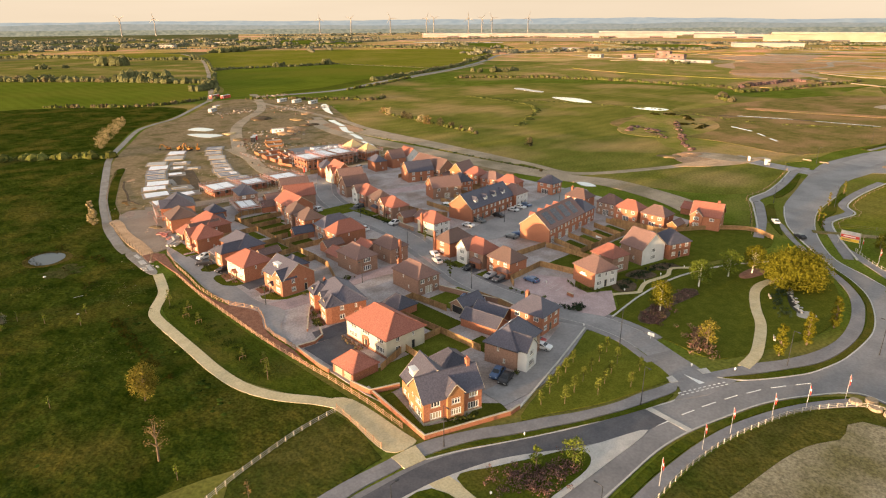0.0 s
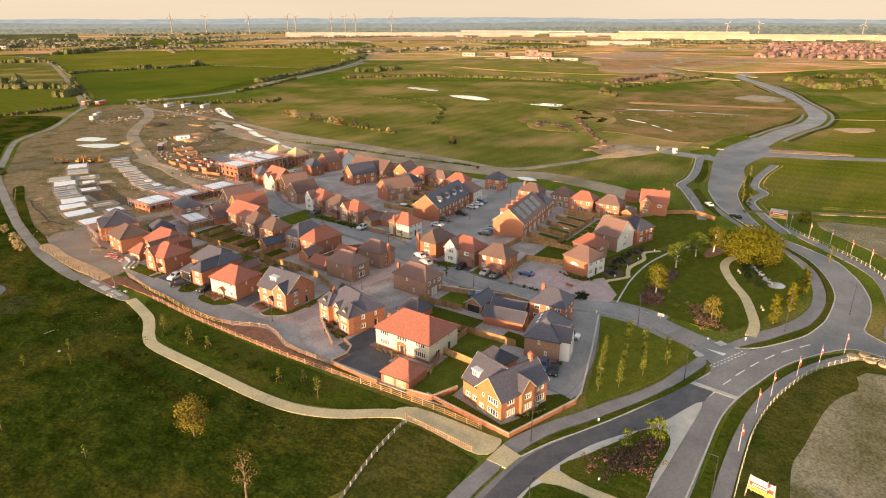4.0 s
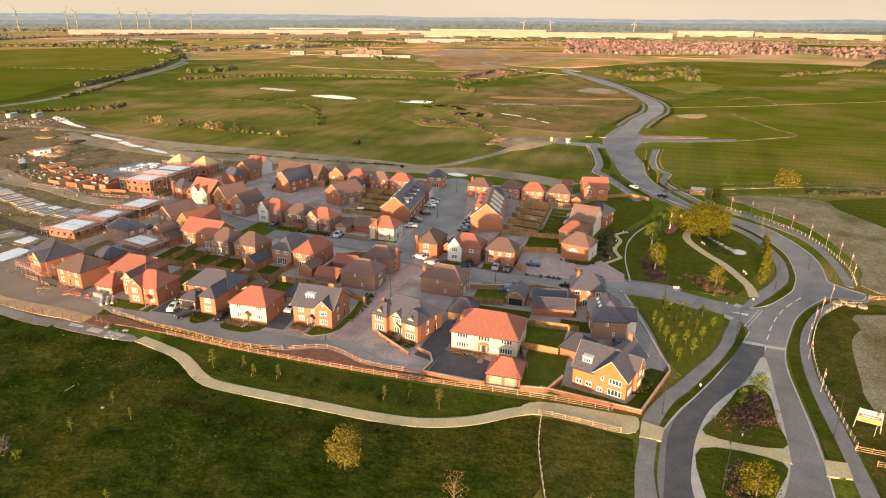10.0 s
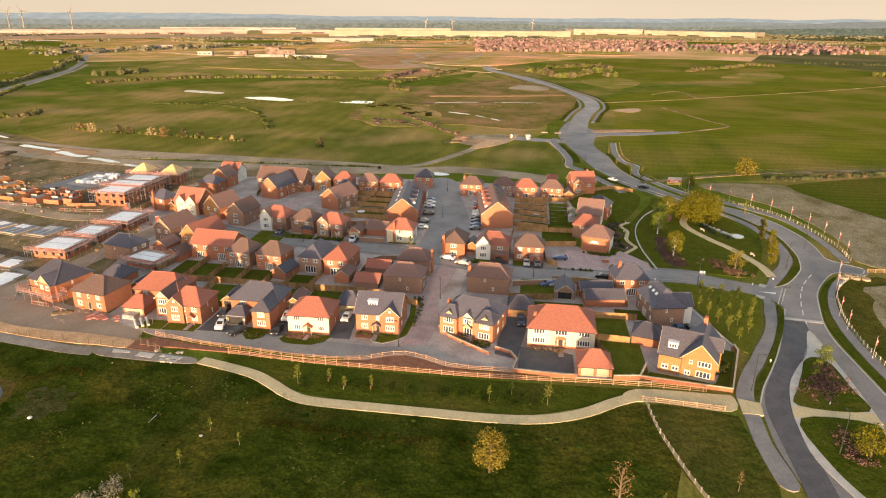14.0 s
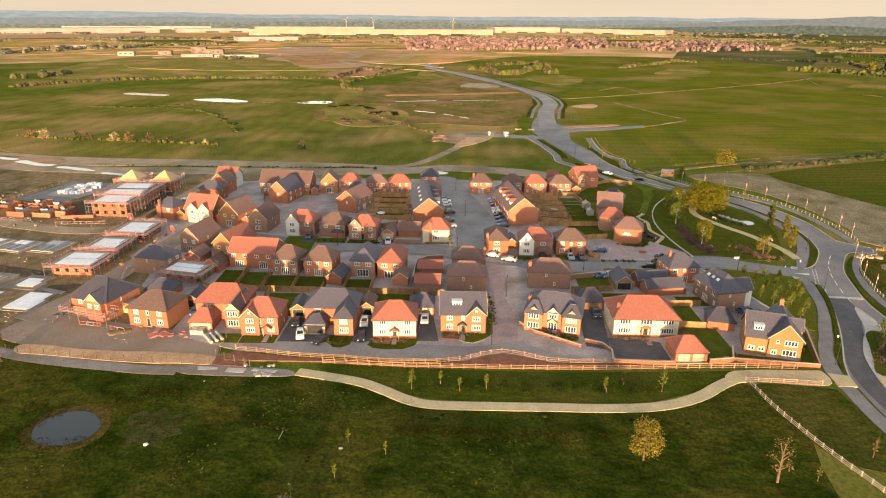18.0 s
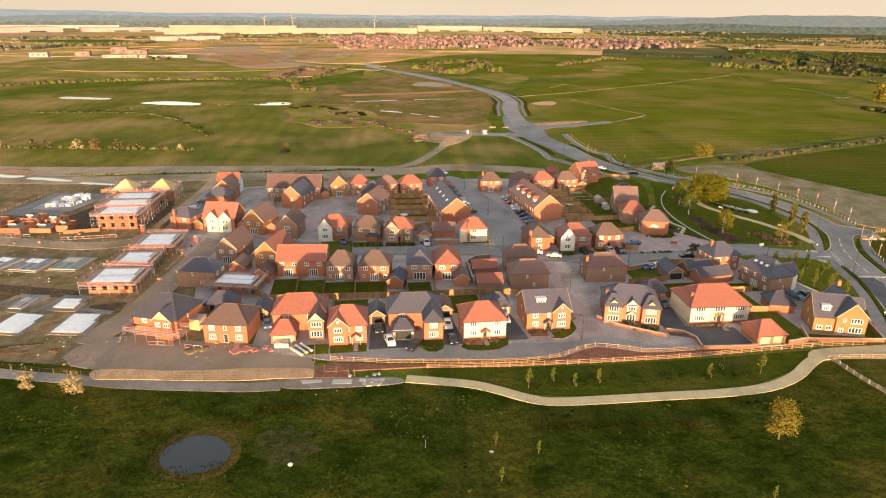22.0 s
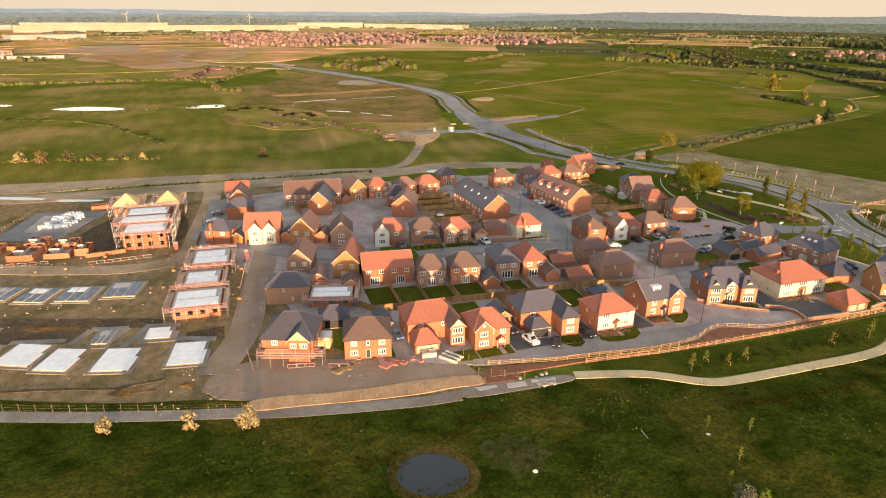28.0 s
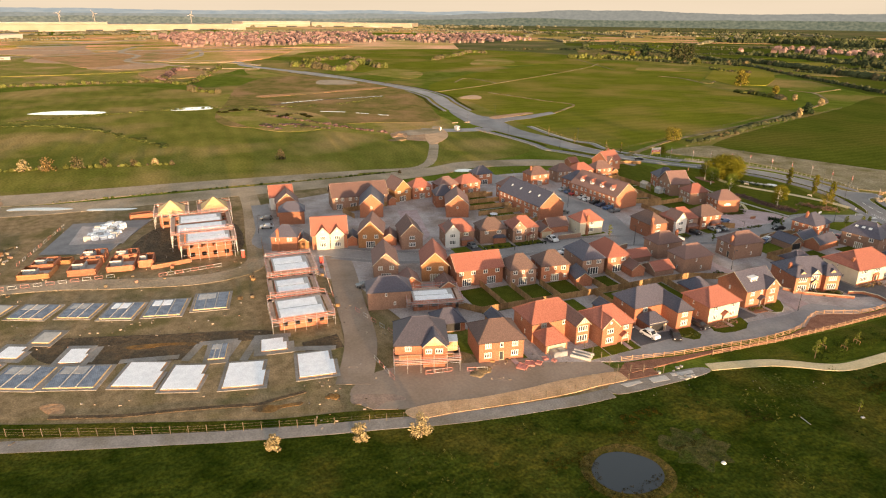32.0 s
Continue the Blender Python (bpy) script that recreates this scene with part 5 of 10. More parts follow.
def openings(style, w):
    """Windows and doors of one face: kind, left, sill, width, height, lights."""
    def at(f, z, ww, h, cols, kind="w"):
        ww = min(ww, w - 0.4)
        return (kind, min(max(f * w - ww / 2, 0.2), w - ww - 0.2), z, ww, h, cols)
    up, lo = 3.15, 0.95
    table = {}
    table.update({
        "": lambda: [],
        "front": lambda: [at(0.2, up, 1.3, 1.2, 3), at(0.5, up, 0.7, 1.1, 1), at(0.8, up, 1.3, 1.2, 3), at(0.2, lo, 1.5, 1.3, 3), at(0.5, 0.12, 1.0, 2.1, 1, "d"), at(0.8, lo, 1.5, 1.3, 3)],
        "rear": lambda: [at(0.2, up, 1.3, 1.15, 2), at(0.5, up + 0.15, 0.6, 0.95, 1), at(0.8, up, 1.3, 1.15, 2), at(0.14, lo + 0.1, 0.7, 1.0, 1), at(0.5, 0.12, 2.3, 2.1, 4, "f"), at(0.86, lo, 0.9, 1.1, 2)],
        "semi": lambda: [at(0.1, up, 1.2, 1.15, 2), at(0.36, up, 1.2, 1.15, 2), at(0.62, up, 1.2, 1.15, 2), at(0.88, up, 1.2, 1.15, 2), at(0.22, 0.12, 2.4, 2.1, 4, "f"), at(0.75, 0.12, 2.4, 2.1, 4, "f")]})
    table.update({
        "narrow": lambda: [at(0.28, up, 1.5, 1.15, 3), at(0.74, up, 1.5, 1.15, 3), at(0.5, 0.12, 3.2, 2.1, 4, "f")],
        "wide": lambda: [at(0.17, up, 2.4, 1.15, 4), at(0.5, up, 2.6, 1.15, 4), at(0.84, up, 2.4, 1.15, 4), at(0.17, lo, 2.7, 1.35, 5), at(0.84, lo, 2.7, 1.35, 5), at(0.5, 0.12, 1.2, 2.2, 1, "d"), at(0.42, 1.0, 0.5, 0.9, 1), at(0.58, 1.0, 0.5, 0.9, 1)],
        "cream": lambda: [at(0.22, up + 0.1, 1.5, 1.05, 3), at(0.8, up + 0.1, 1.5, 1.05, 3), at(0.22, lo, 1.5, 1.3, 3), at(0.8, lo, 1.5, 1.3, 3), at(0.5, 0.12, 1.0, 2.1, 1, "d")],
        "bay": lambda: [at(0.5, up, 2.3, 1.3, 4, "b"), at(0.5, 0.75, 2.5, 1.5, 4, "b")]})
    table.update({
        "gable": lambda: [at(0.5, up, 1.7, 1.2, 3), at(0.5, lo, 2.0, 1.35, 4)],
        "two": lambda: [at(0.27, up, 1.2, 1.15, 2), at(0.73, up, 1.2, 1.15, 2), at(0.5, 0.12, 2.6, 2.1, 4, "f")],
        "upper": lambda: [at(0.25, up, 1.3, 1.1, 3), at(0.72, up, 1.5, 1.1, 3)],
        "side": lambda: [at(0.42, up + 0.2, 0.5, 0.9, 1), at(0.62, 1.0, 0.55, 1.0, 1)],
        "sides": lambda: [at(0.3, up, 1.0, 1.1, 2), at(0.7, up, 0.6, 1.0, 1), at(0.3, lo, 1.3, 1.2, 2), at(0.7, 0.12, 1.0, 2.1, 1, "d")],
        "garage": lambda: [at(0.5, 0.1, min(4.6, w - 0.8), 2.2, 6 if w > 5 else 3, "g")],
        "garages": lambda: [at(0.27, 0.1, 2.4, 2.1, 1, "g"), at(0.73, 0.1, 2.4, 2.1, 1, "g")],
        "open": lambda: [at(0.5, 0.1, min(4.6, w - 0.9), 2.1, 1, "o")]})
    table.update({
        "timber": lambda: [at(0.5, 0.1, min(4.8, w - 0.8), 2.1, 6, "t")],
        "hall": lambda: [at(0.5, 0.12, 2.0, 2.2, 3, "f")],
        "terrace": lambda: [o for k in range(max(1, round(w / 4.6))) for n in (max(1, round(w / 4.6)),) for o in (at((k + 0.28) / n, up, 1.1, 1.2, 2), at((k + 0.72) / n, up, 1.1, 1.2, 2), at((k + 0.3) / n, 0.12, 1.0, 2.1, 1, "d"), at((k + 0.7) / n, lo, 1.4, 1.3, 3))],
        "terrace_rear": lambda: [o for k in range(max(1, round(w / 4.6))) for n in (max(1, round(w / 4.6)),) for o in (at((k + 0.28) / n, up, 1.1, 1.2, 2), at((k + 0.72) / n, up, 1.1, 1.2, 2), at((k + 0.5) / n, 0.12, 2.2, 2.1, 4, "f"))],
        "bay2": lambda: [at(0.26, up + 0.3, 0.6, 0.8, 1), at(0.66, up, 2.5, 1.2, 4, "b"), at(0.66, 0.8, 2.7, 1.4, 4, "b"), at(0.2, 0.8, 1.1, 1.1, 2)]})
    table.update({
        "corner": lambda: [at(0.2, up, 1.8, 1.2, 3, "b"), at(0.2, 0.8, 2.2, 1.4, 4, "b"), at(0.85, up, 1.8, 1.2, 3, "b"), at(0.85, 0.8, 2.2, 1.4, 4, "b")],
        "lodge": lambda: [at(0.3, 0.9, 1.3, 1.1, 2), at(0.75, 0.9, 1.3, 1.1, 2)],
        "upper3": lambda: [at(0.5, up, 1.7, 1.1, 3)],
        "one": lambda: [at(0.5, up, 0.6, 0.9, 1)]})
    return table[style]()


def walls(house, w, d, z0, z1, styles, material, ox=0.0, oy=0.0, name="wall", label="", gables=None, rise=0.0, mats=None):
    """Four outer walls with real openings; gables: the axis that a pitched roof's ridge follows, which the end walls rise to meet."""
    for face, f in FACES.items():
        length, put, turn = f(w, d)
        holes = openings(styles.get(face, ""), length) if styles else []
        holes = [o for o in holes if o[2] + o[4] < z1 - 0.1 and o[2] >= z0]
        us = sorted({0.0, length, *[o[1] for o in holes], *[o[1] + o[3] for o in holes]})
        vs = sorted({z0, z1, *[o[2] for o in holes], *[o[2] + o[4] for o in holes]})
        s = Shape()

        def q(*pts):
            s.poly(*[(lambda p: (p[0] + ox, p[1] + oy, p[2]))(put(*p)) for p in pts])
        for a, b in zip(us, us[1:]):
            for c, e in zip(vs, vs[1:]):
                mu, mv = (a + b) / 2, (c + e) / 2
                if not any(o[1] < mu < o[1] + o[3] and o[2] < mv < o[2] + o[4] for o in holes):
                    q((a, 0, c), (b, 0, c), (b, 0, e), (a, 0, e))
        for _, u, v, ow, oh, _ in holes:
            r = 0.14
            q((u, 0, v), (u, 0, v + oh), (u, r, v + oh), (u, r, v))
            q((u + ow, 0, v + oh), (u + ow, 0, v), (u + ow, r, v), (u + ow, r, v + oh))
            q((u, 0, v + oh), (u + ow, 0, v + oh), (u + ow, r, v + oh), (u, r, v + oh))
            q((u + ow, 0, v), (u, 0, v), (u, r, v), (u + ow, r, v))
        if (gables == "x" and face in ("left", "right")) or (gables == "y" and face in ("front", "back")):
            q((0, 0, z1), (length, 0, z1), (length / 2, 0, z1 + rise))
        q((0, 0.25, z0), (0, 0.25, z1), (length, 0.25, z1), (length, 0.25, z0))
        side = part(name, s, (mats or {}).get(face, material), house, label)
        for kind, u, v, ow, oh, cols in holes:
            fr, sill, pane = window_meshes(ow, oh, cols, "k" if kind in "wb" and (mats or {}).get(face, material) in (RENDER, WHITE_RENDER) else kind)
            p = put(u, 0.07, v)
            m = pose(p[0] + ox, p[1] + oy, p[2], 0, 0, turn)
            ob = part({"g": "garage_door", "o": "garage_opening", "t": "garage_door", "d": "door", "f": "french_door"}.get(kind, "window"), fr, None, house, "", m)
            # Open garages get a flat black panel for the shade inside.
            part({"g": "door_panel", "d": "door_panel", "o": "dark_interior", "t": "door_panel"}.get(kind, "pane"), pane, None, ob)
            if sill and house.matrix_basis.translation.x < 92:
                part("sill", sill, None, ob)


def roof(house, w, d, z, pitch, kind, material, ox=0.0, oy=0.0, over=0.35, boards=True):
    """A pitched roof over a w by d plan: kind hip, x or y (the ridge's axis)."""
    k = math.tan(radians(pitch))
    x0, y0, x1, y1 = ox - over, oy - over, ox + w + over, oy + d + over
    lip, s = z - over * k, Shape()
    mx, my = ox + w / 2, oy + d / 2
    if kind == "hip":
        if w >= 0.72 * d:
            h = (y1 - y0) / 2
            e_ = min(h if material is NEW_TIMBER else 0.85 * h, (0.5 if material is NEW_TIMBER else 0.27 if w > 11 else 0.36) * (x1 - x0))
            r0, r1 = (x0 + e_, my), (x1 - e_, my)
        else:
            h = (x1 - x0) / 2
            e_ = min(0.85 * h, (0.27 if d > 11 else 0.36) * (y1 - y0))
            r0, r1 = (mx, y0 + e_), (mx, y1 - e_)
    else:
        h = ((y1 - y0) if kind == "x" else (x1 - x0)) / 2
        r0, r1 = ((x0, my), (x1, my)) if kind == "x" else ((mx, y0), (mx, y1))
    top = lip + h * k
    a, b, c, e = (x0, y0, lip), (x1, y0, lip), (x1, y1, lip), (x0, y1, lip)
    p, q = (*r0, top), (*r1, top)
    along_x = (kind == "x") or (kind == "hip" and w >= 0.72 * d)
    if along_x:
        s.poly(a, b, q, p).poly(c, e, p, q)
        if kind == "hip":
            s.poly(b, c, q).poly(e, a, p)
    else:
        s.poly(b, c, q, p).poly(e, a, p, q)
        if kind == "hip":
            s.poly(a, b, p).poly(c, e, q)
    t = 0.16
    low = [(x, y, zz - t) for x, y, zz in (a, b, c, e)]
    if kind == "hip":
        for i in range(4):
            s.poly(low[i], low[(i + 1) % 4], (a, b, c, e)[(i + 1) % 4], (a, b, c, e)[i])
        s.poly(*low[::-1])
    else:
        pl, ql = (p[0], p[1], p[2] - t), (q[0], q[1], q[2] - t)
        if along_x:
            s.poly(low[0], low[1], b, a).poly(low[2], low[3], e, c).poly(low[1], low[0], pl, ql).poly(low[3], low[2], ql, pl)
            s.poly(low[0], a, p, pl).poly(low[3], pl, p, e).poly(low[1], ql, q, b).poly(low[2], c, q, ql)
        else:
            s.poly(low[1], low[2], c, b).poly(low[3], low[0], a, e).poly(low[2], low[1], pl, ql).poly(low[0], low[3], ql, pl)
            s.poly(low[0], pl, p, a).poly(low[1], b, p, pl).poly(low[2], ql, q, c).poly(low[3], e, q, ql)
    rf = part("roof", s, material, house)
    if math.dist(p, q) > 0.3:
        part("ridge_tiles", Shape().beam((p[0], p[1], p[2] + 0.02), (q[0], q[1], q[2] + 0.02), 0.24, 0.14), material, rf)
    if kind == "hip" and house.matrix_basis.translation.x < 92:
        for u in (a, b, c, e):
            g = min((p, q), key=lambda r: math.dist(u, r))
            part("hip_tiles", Shape().beam((u[0], u[1], u[2] + 0.03), (g[0], g[1], g[2] + 0.03), 0.2, 0.1), material, rf)
    elif boards and kind != "hip":
        for g, pair in ((p, (a, e) if along_x else (a, b)), (q, (b, c) if along_x else (e, c))):
            n = Vector((g[0] - (q[0] if g is p else p[0]), g[1] - (q[1] if g is p else p[1]), 0)).normalized() * 0.03
            if not (house.matrix_basis.translation.x < 92 or (n.x if abs(n.x) > abs(n.y) else n.y) < 0 or kind == "x"):
                continue
            for u in pair:
                part("barge_board", Shape().beam((u[0] + n.x, u[1] + n.y, u[2] - 0.07), (g[0] + n.x, g[1] + n.y, g[2] - 0.07), 0.05, 0.15), STONE, rf, "cream barge board")
    if (kind == "hip" or along_x) and house.matrix_basis.translation.x < 92:
        for yy in (y0 - 0.05, y1 + 0.05):
            part("gutter", Shape().beam((x0, yy, lip - 0.1), (x1, yy, lip - 0.1), 0.1, 0.1), BLACK, house)
    return top


def chimney(house, x, y, z0, z1, material=BRICK, w=0.75, d=0.6):
    s = Shape().box(x - w / 2, y - d / 2, z0, x + w / 2, y + d / 2, z1).box(x - w / 2 - 0.07, y - d / 2 - 0.07, z1 - 0.45, x + w / 2 + 0.07, y + d / 2 + 0.07, z1 - 0.25)
    ch = part("chimney", s, material, house)
    for e in (-0.2, 0.2):
        part("chimney_pot", Shape().tube((x + e, y, z1), (x + e, y, z1 + 0.4), 0.13, 0.11), RED_TILE, ch)


def placed(L, R):
    """The pose whose x axis runs along the camera-side wall from L to R."""
    t = Vector((R[0] - L[0], R[1] - L[1]))
    return pose(L[0], L[1], 0.02, 0, 0, math.degrees(math.atan2(t.y, t.x))), t.length


def wing(house, main, u, w, p, z, styles, material, tile, kind="y", pitch=44, back=None, name="wing_wall", mats=None, z0=0.0):
    """A part of the house that stands forward of the front wall by p metres, or an upper gable when it rises from the eaves."""
    k = math.tan(radians(pitch))
    run = w / 2 * k / math.tan(radians(main)) + 0.3 if back is None else back
    walls(house, w, p + 0.3, z0, z, styles, material, u, -p, name, "", "y" if kind == "y" else None, w / 2 * k, mats)
    roof(house, w, p + run, z, pitch, kind, tile, u, -p, 0.28)
    if kind == "y":
        n = Shape().box(u + w / 2 - 0.25, -p - 0.02, z + w / 2 * k * 0.25, u + w / 2 + 0.25, -p + 0.05, z + w / 2 * k * 0.25 + 0.5)
        part("gable_vent", n, WHITE, house)


def house(L, R, d, label, kind="hip", wall=BRICK, tile=RED_TILE, eave=4.95, pitch=38, front="front", back="rear", left="side", right="side", mats=None, stack=None, wings=(), porch=None, plinth=None, group="houses of the estate", category="house", name="house", over=0.35):
    m, w = placed(L, R)
    if kind == "hip" and L[0] > 92 and d > 7.5:
        d, pitch = d if w < 0.72 * d else 0.76 * d, pitch - 3
    ob = thing(name, m, label, category, group)
    rise = {"x": d / 2, "y": w / 2}.get(kind, 0) * math.tan(radians(pitch))
    walls(ob, w, d, 0.0, eave, {"front": front, "back": back, "left": left, "right": right}, wall, 0, 0, "wall", "", kind if kind in "xy" else None, rise, mats)
    top = roof(ob, w, d, eave, pitch, kind, tile, over=over)
    for g in wings:
        wing(ob, pitch, *g)
    if porch is not None:
        x = porch * w
        walls(ob, 1.9, 0.25, 2.25, 2.3, None, STONE, x - 0.95, -1.0, "porch_beam")
        for e in (-0.85, 0.85):
            part("porch_post", Shape().box(x + e - 0.05, -0.95, 0, x + e + 0.05, -0.85, 2.3), STONE, ob)
        roof(ob, 1.9, 1.2, 2.35, 34, "y", tile, x - 0.95, -1.0, 0.15, False)
    if plinth:
        part("plinth", Shape().box(-0.04, -0.04, 0, w + 0.04, d + 0.04, 0.55), plinth, ob)
    if stack:
        near_edge = min(stack[0], stack[1], 1 - stack[0], 1 - stack[1])
        chimney(ob, stack[0] * w, stack[1] * d, eave - 1.5 if near_edge > 0 else 0, top + 0.25 if near_edge > 0.14 else eave + 1.9)
    return ob


def garage(L, R, d, tile=SLATE, kind="hip", wall=BRICK, front="garage", label="detached brick garage", eave=2.45, pitch=36, right="", left="", name="garage"):
    return house(L, R, d, label, kind, wall, tile, eave, pitch, front, "", left, right, group="garages of the estate", category="garage", name=name, over=0.25)


def dormer(ob, x, y, z, w=1.7, h=1.25, depth=2.2, tile=SLATE):
    """A small flat-topped dormer with a row of lights, facing the front."""
    dm = part("dormer", Shape().box(x - w / 2, y, z, x + w / 2, y + depth, z + h).box(x - w / 2 - 0.15, y - 0.15, z + h, x + w / 2 + 0.15, y + depth, z + h + 0.15), WHITE, ob, "cream dormer window in the roof")
    fr, sill, pane = window_meshes(w - 0.3, h - 0.3, 3, "w")
    part("window", fr, None, dm, "", pose(x - w / 2 + 0.15, y - 0.05, z + 0.15))
    part("pane", pane, None, dm, "", pose(x - w / 2 + 0.15, y - 0.05, z + 0.15))


# ---- front row ----
def gablet(ob, x, y, z, w, tile=SLATE, depth=1.7):
    """A tiny gable with timber cladding, set on a roof or over a door."""
    k = math.tan(radians(40))
    gb = part("gablet", Shape().outline([(x - w / 2, y), (x + w / 2, y), (x + w / 2, y + depth), (x - w / 2, y + depth)], z - 0.3, z).poly((x - w / 2, y, z), (x + w / 2, y, z), (x, y, z + w / 2 * k)), NEW_TIMBER, ob, "small gable with golden timber cladding")
    roof(gb, w, depth, z, 40, "y", tile, x - w / 2, y, 0.12, False)


def mock_timber(ob, u, w, y, z, pitch):
    """Cream panels and dark timbers on a gable."""
    h = w / 2 * math.tan(radians(pitch))
    gp = part("gable_panel", Shape().poly((u, y, z), (u + w, y, z), (u + w / 2, y, z + h)), RENDER, ob, "cream gable with dark mock timbers")
    for f in (-0.3, -0.15, 0.0, 0.15, 0.3):
        part("timber", Shape().box(u + w / 2 + f * w - 0.05, y - 0.03, z + 0.1, u + w / 2 + f * w + 0.05, y, z + h * (0.92 - 2 * abs(f))), TIMBER, gp)
    part("timber", Shape().box(u, y - 0.04, z - 0.06, u + w, y, z + 0.1), TIMBER, gp)


# Redder brick on the right wall paints its shade beside the sunlit front.
A1 = house((63.2, 74.9), (61.3, 68.9), 11.5, "buff stone corner house with grey slate roof and chimney", "y", BUFF_BRICK, SLATE, 4.9, 45, front="bay2", left="", right="corner", back="rear", plinth=STONE, mats={"right": BRICK, "back": BROWN_BRICK})
chimney(A1, 3.1, 10.2, 6.5, 9.3)
walls(A1, 4.4, 7.6, 0.0, 4.4, {"front": "lodge", "left": "side"}, BUFF_BRICK, -4.4, 0.5, "side_wall", "", "x", 3.9)
roof(A1, 7.2, 7.6, 4.4, 46, "x", SLATE, -4.4, 0.5, 0.3)
dormer(A1, -2.1, 1.4, 5.2, 1.8, 1.2, 2.4)
walls(A1, 1.2, 3.2, 0.0, 5.3, {"right": "gable"}, BUFF_BRICK, 5.7, 4.4, "cross_gable_wall", "", "x", 1.9)
roof(A1, 4.0, 3.2, 5.3, 49, "x", SLATE, 2.9, 4.4, 0.22)
A2 = house((71.3, 105.2), (71.0, 91.0), 10.4, "large cream rendered house with a red hipped roof", "hip", RENDER, RED_TILE, 4.75, 32, front="wide", left="side", right="sides", plinth=None, mats={"back": BRICK}, stack=(0.1, 0.3))
part("door_arch", Shape().box(6.0, -0.25, 0, 6.3, 0, 2.3).box(7.9, -0.25, 0, 8.2, 0, 2.3).box(6.0, -0.25, 2.3, 8.2, 0, 2.7).box(6.4, -0.25, 2.7, 7.8, 0, 2.95), BRICK, A2, "brick arch round the door")
part("plinth", Shape().box(-0.03, -0.05, 0, 14.25, 0.0, 0.7), BRICK, A2, "red brick plinth")
A3 = house((75.4, 124.4), (72.2, 112.4), 8.6, "double-bayed brick house with a grey slate roof", "hip", BRICK, SLATE, 4.9, 35, front="hall", right="sides", stack=(0.05, 0.3),
           wings=[(0.0, 4.0, 1.3, 4.9, {"front": "bay"}, BRICK, SLATE, "hip", 42, 3.0), (8.4, 4.0, 1.3, 4.9, {"front": "bay"}, BRICK, SLATE, "hip", 42, 3.0), (5.1, 2.2, 0.25, 4.9, {"front": "upper3"}, RENDER, SLATE, "y", 44, 2.0, "wing_wall", None, 2.9)])
for u in (2.0, 10.4):
    gablet(A3, u, -0.95, 5.3, 1.9)
gablet(A3, 6.2, -0.55, 2.55, 2.1, SLATE, 0.9)
A4 = house((72.3, 143.6), (72.4, 133.6), 9.0, "brick house with slate roof, dormer and stone bays", "x", BRICK, SLATE, 4.9, 36, front="front", right="sides", stack=(0.96, 0.7), wings=[(5.8, 4.2, 0.6, 4.9, {"front": "gable"}, BRICK, SLATE, "y", 43, 3.5)], porch=0.48)
dormer(A4, 3.6, 1.7, 5.7, 2.1)
A5 = house((69.2, 158.4), (69.4, 149.0), 8.4, "cream rendered house with red hipped roof", "hip", RENDER, RED_TILE, 4.8, 32, front="cream", right="side", plinth=None, mats={"back": BRICK, "left": BRICK, "right": BRICK}, porch=0.5)
part("plinth", Shape().box(-0.03, -0.05, 0, 9.45, 0.0, 0.7), BRICK, A5, "red brick plinth")
A6 = house((75.2, 174.6), (75.0, 162.8), 8.0, "brick house with dark hipped roof and forward garage", "hip", BRICK, SLATE, 4.9, 35, front="upper", stack=None,
           wings=[(7.6, 4.2, 5.2, 4.9, {"front": "gable"}, BRICK, SLATE, "hip", 40, 4.0), (0.8, 4.6, 4.4, 2.5, {"front": "open"}, BRICK, SLATE, "hip", 33, 0.5)])
part("garage_beam", Shape().box(0.85, -4.5, 2.15, 5.35, -4.41, 2.5).box(0.85, -4.5, 0, 1.1, -4.41, 2.15).box(5.1, -4.5, 0, 5.35, -4.41, 2.15), RENDER, A6, "cream beam and posts of the open garage")
house((70.1, 187.6), (70.0, 179.5), 8.2, "red brick house with a red hipped roof and front gable", "hip", BRICK, RED_TILE, 4.9, 34, front="front", left="", wings=[(0.0, 4.1, 0.5, 4.9, {"front": "gable"}, BRICK, RED_TILE, "y", 44, 3.6)], porch=0.72)
A8 = house((77.2, 200.2), (77.0, 188.7), 8.2, "red brick house with red roofs, bay gable and garage", "hip", BRICK, RED_TILE, 4.9, 35, front="upper", wings=[(8.3, 3.2, 4.3, 4.9, {"front": "bay"}, BRICK, BROWN_TILE, "y", 46, 5.0), (0.3, 5.2, 5.4, 2.5, {"front": "garage"}, BRICK, RED_TILE, "hip", 34, 0.5)])
mock_timber(A8, 8.3, 3.2, -4.33, 4.9, 46)
house((74.0, 214.4), (72.4, 205.0), 8.6, "unfinished brick house with a dark brown hipped roof", "hip", BRICK, DARK_TILE, 4.9, 32, front="front", left="", right="")
A10 = house((79.6, 230.4), (76.3, 220.4), 10.0, "unfinished brick house with a dark hipped roof and yellow gable", "hip", BRICK, SLATE, 4.9, 36, front="upper", left="", right="side", wings=[(5.6, 4.4, 1.2, 4.9, {"front": "upper"}, BRICK, SLATE, "y", 44, 4.5)])
part("gable_sheathing", Shape().poly((5.75, -1.24, 5.0), (9.85, -1.24, 5.0), (7.8, -1.24, 6.95)), NEW_TIMBER, A10, "bare yellow timber gable")
garage((60.5, 95.0), (60.6, 88.4), 6.2, RED_TILE, "hip", BRICK, "garages", "brick double garage with a red hipped roof")
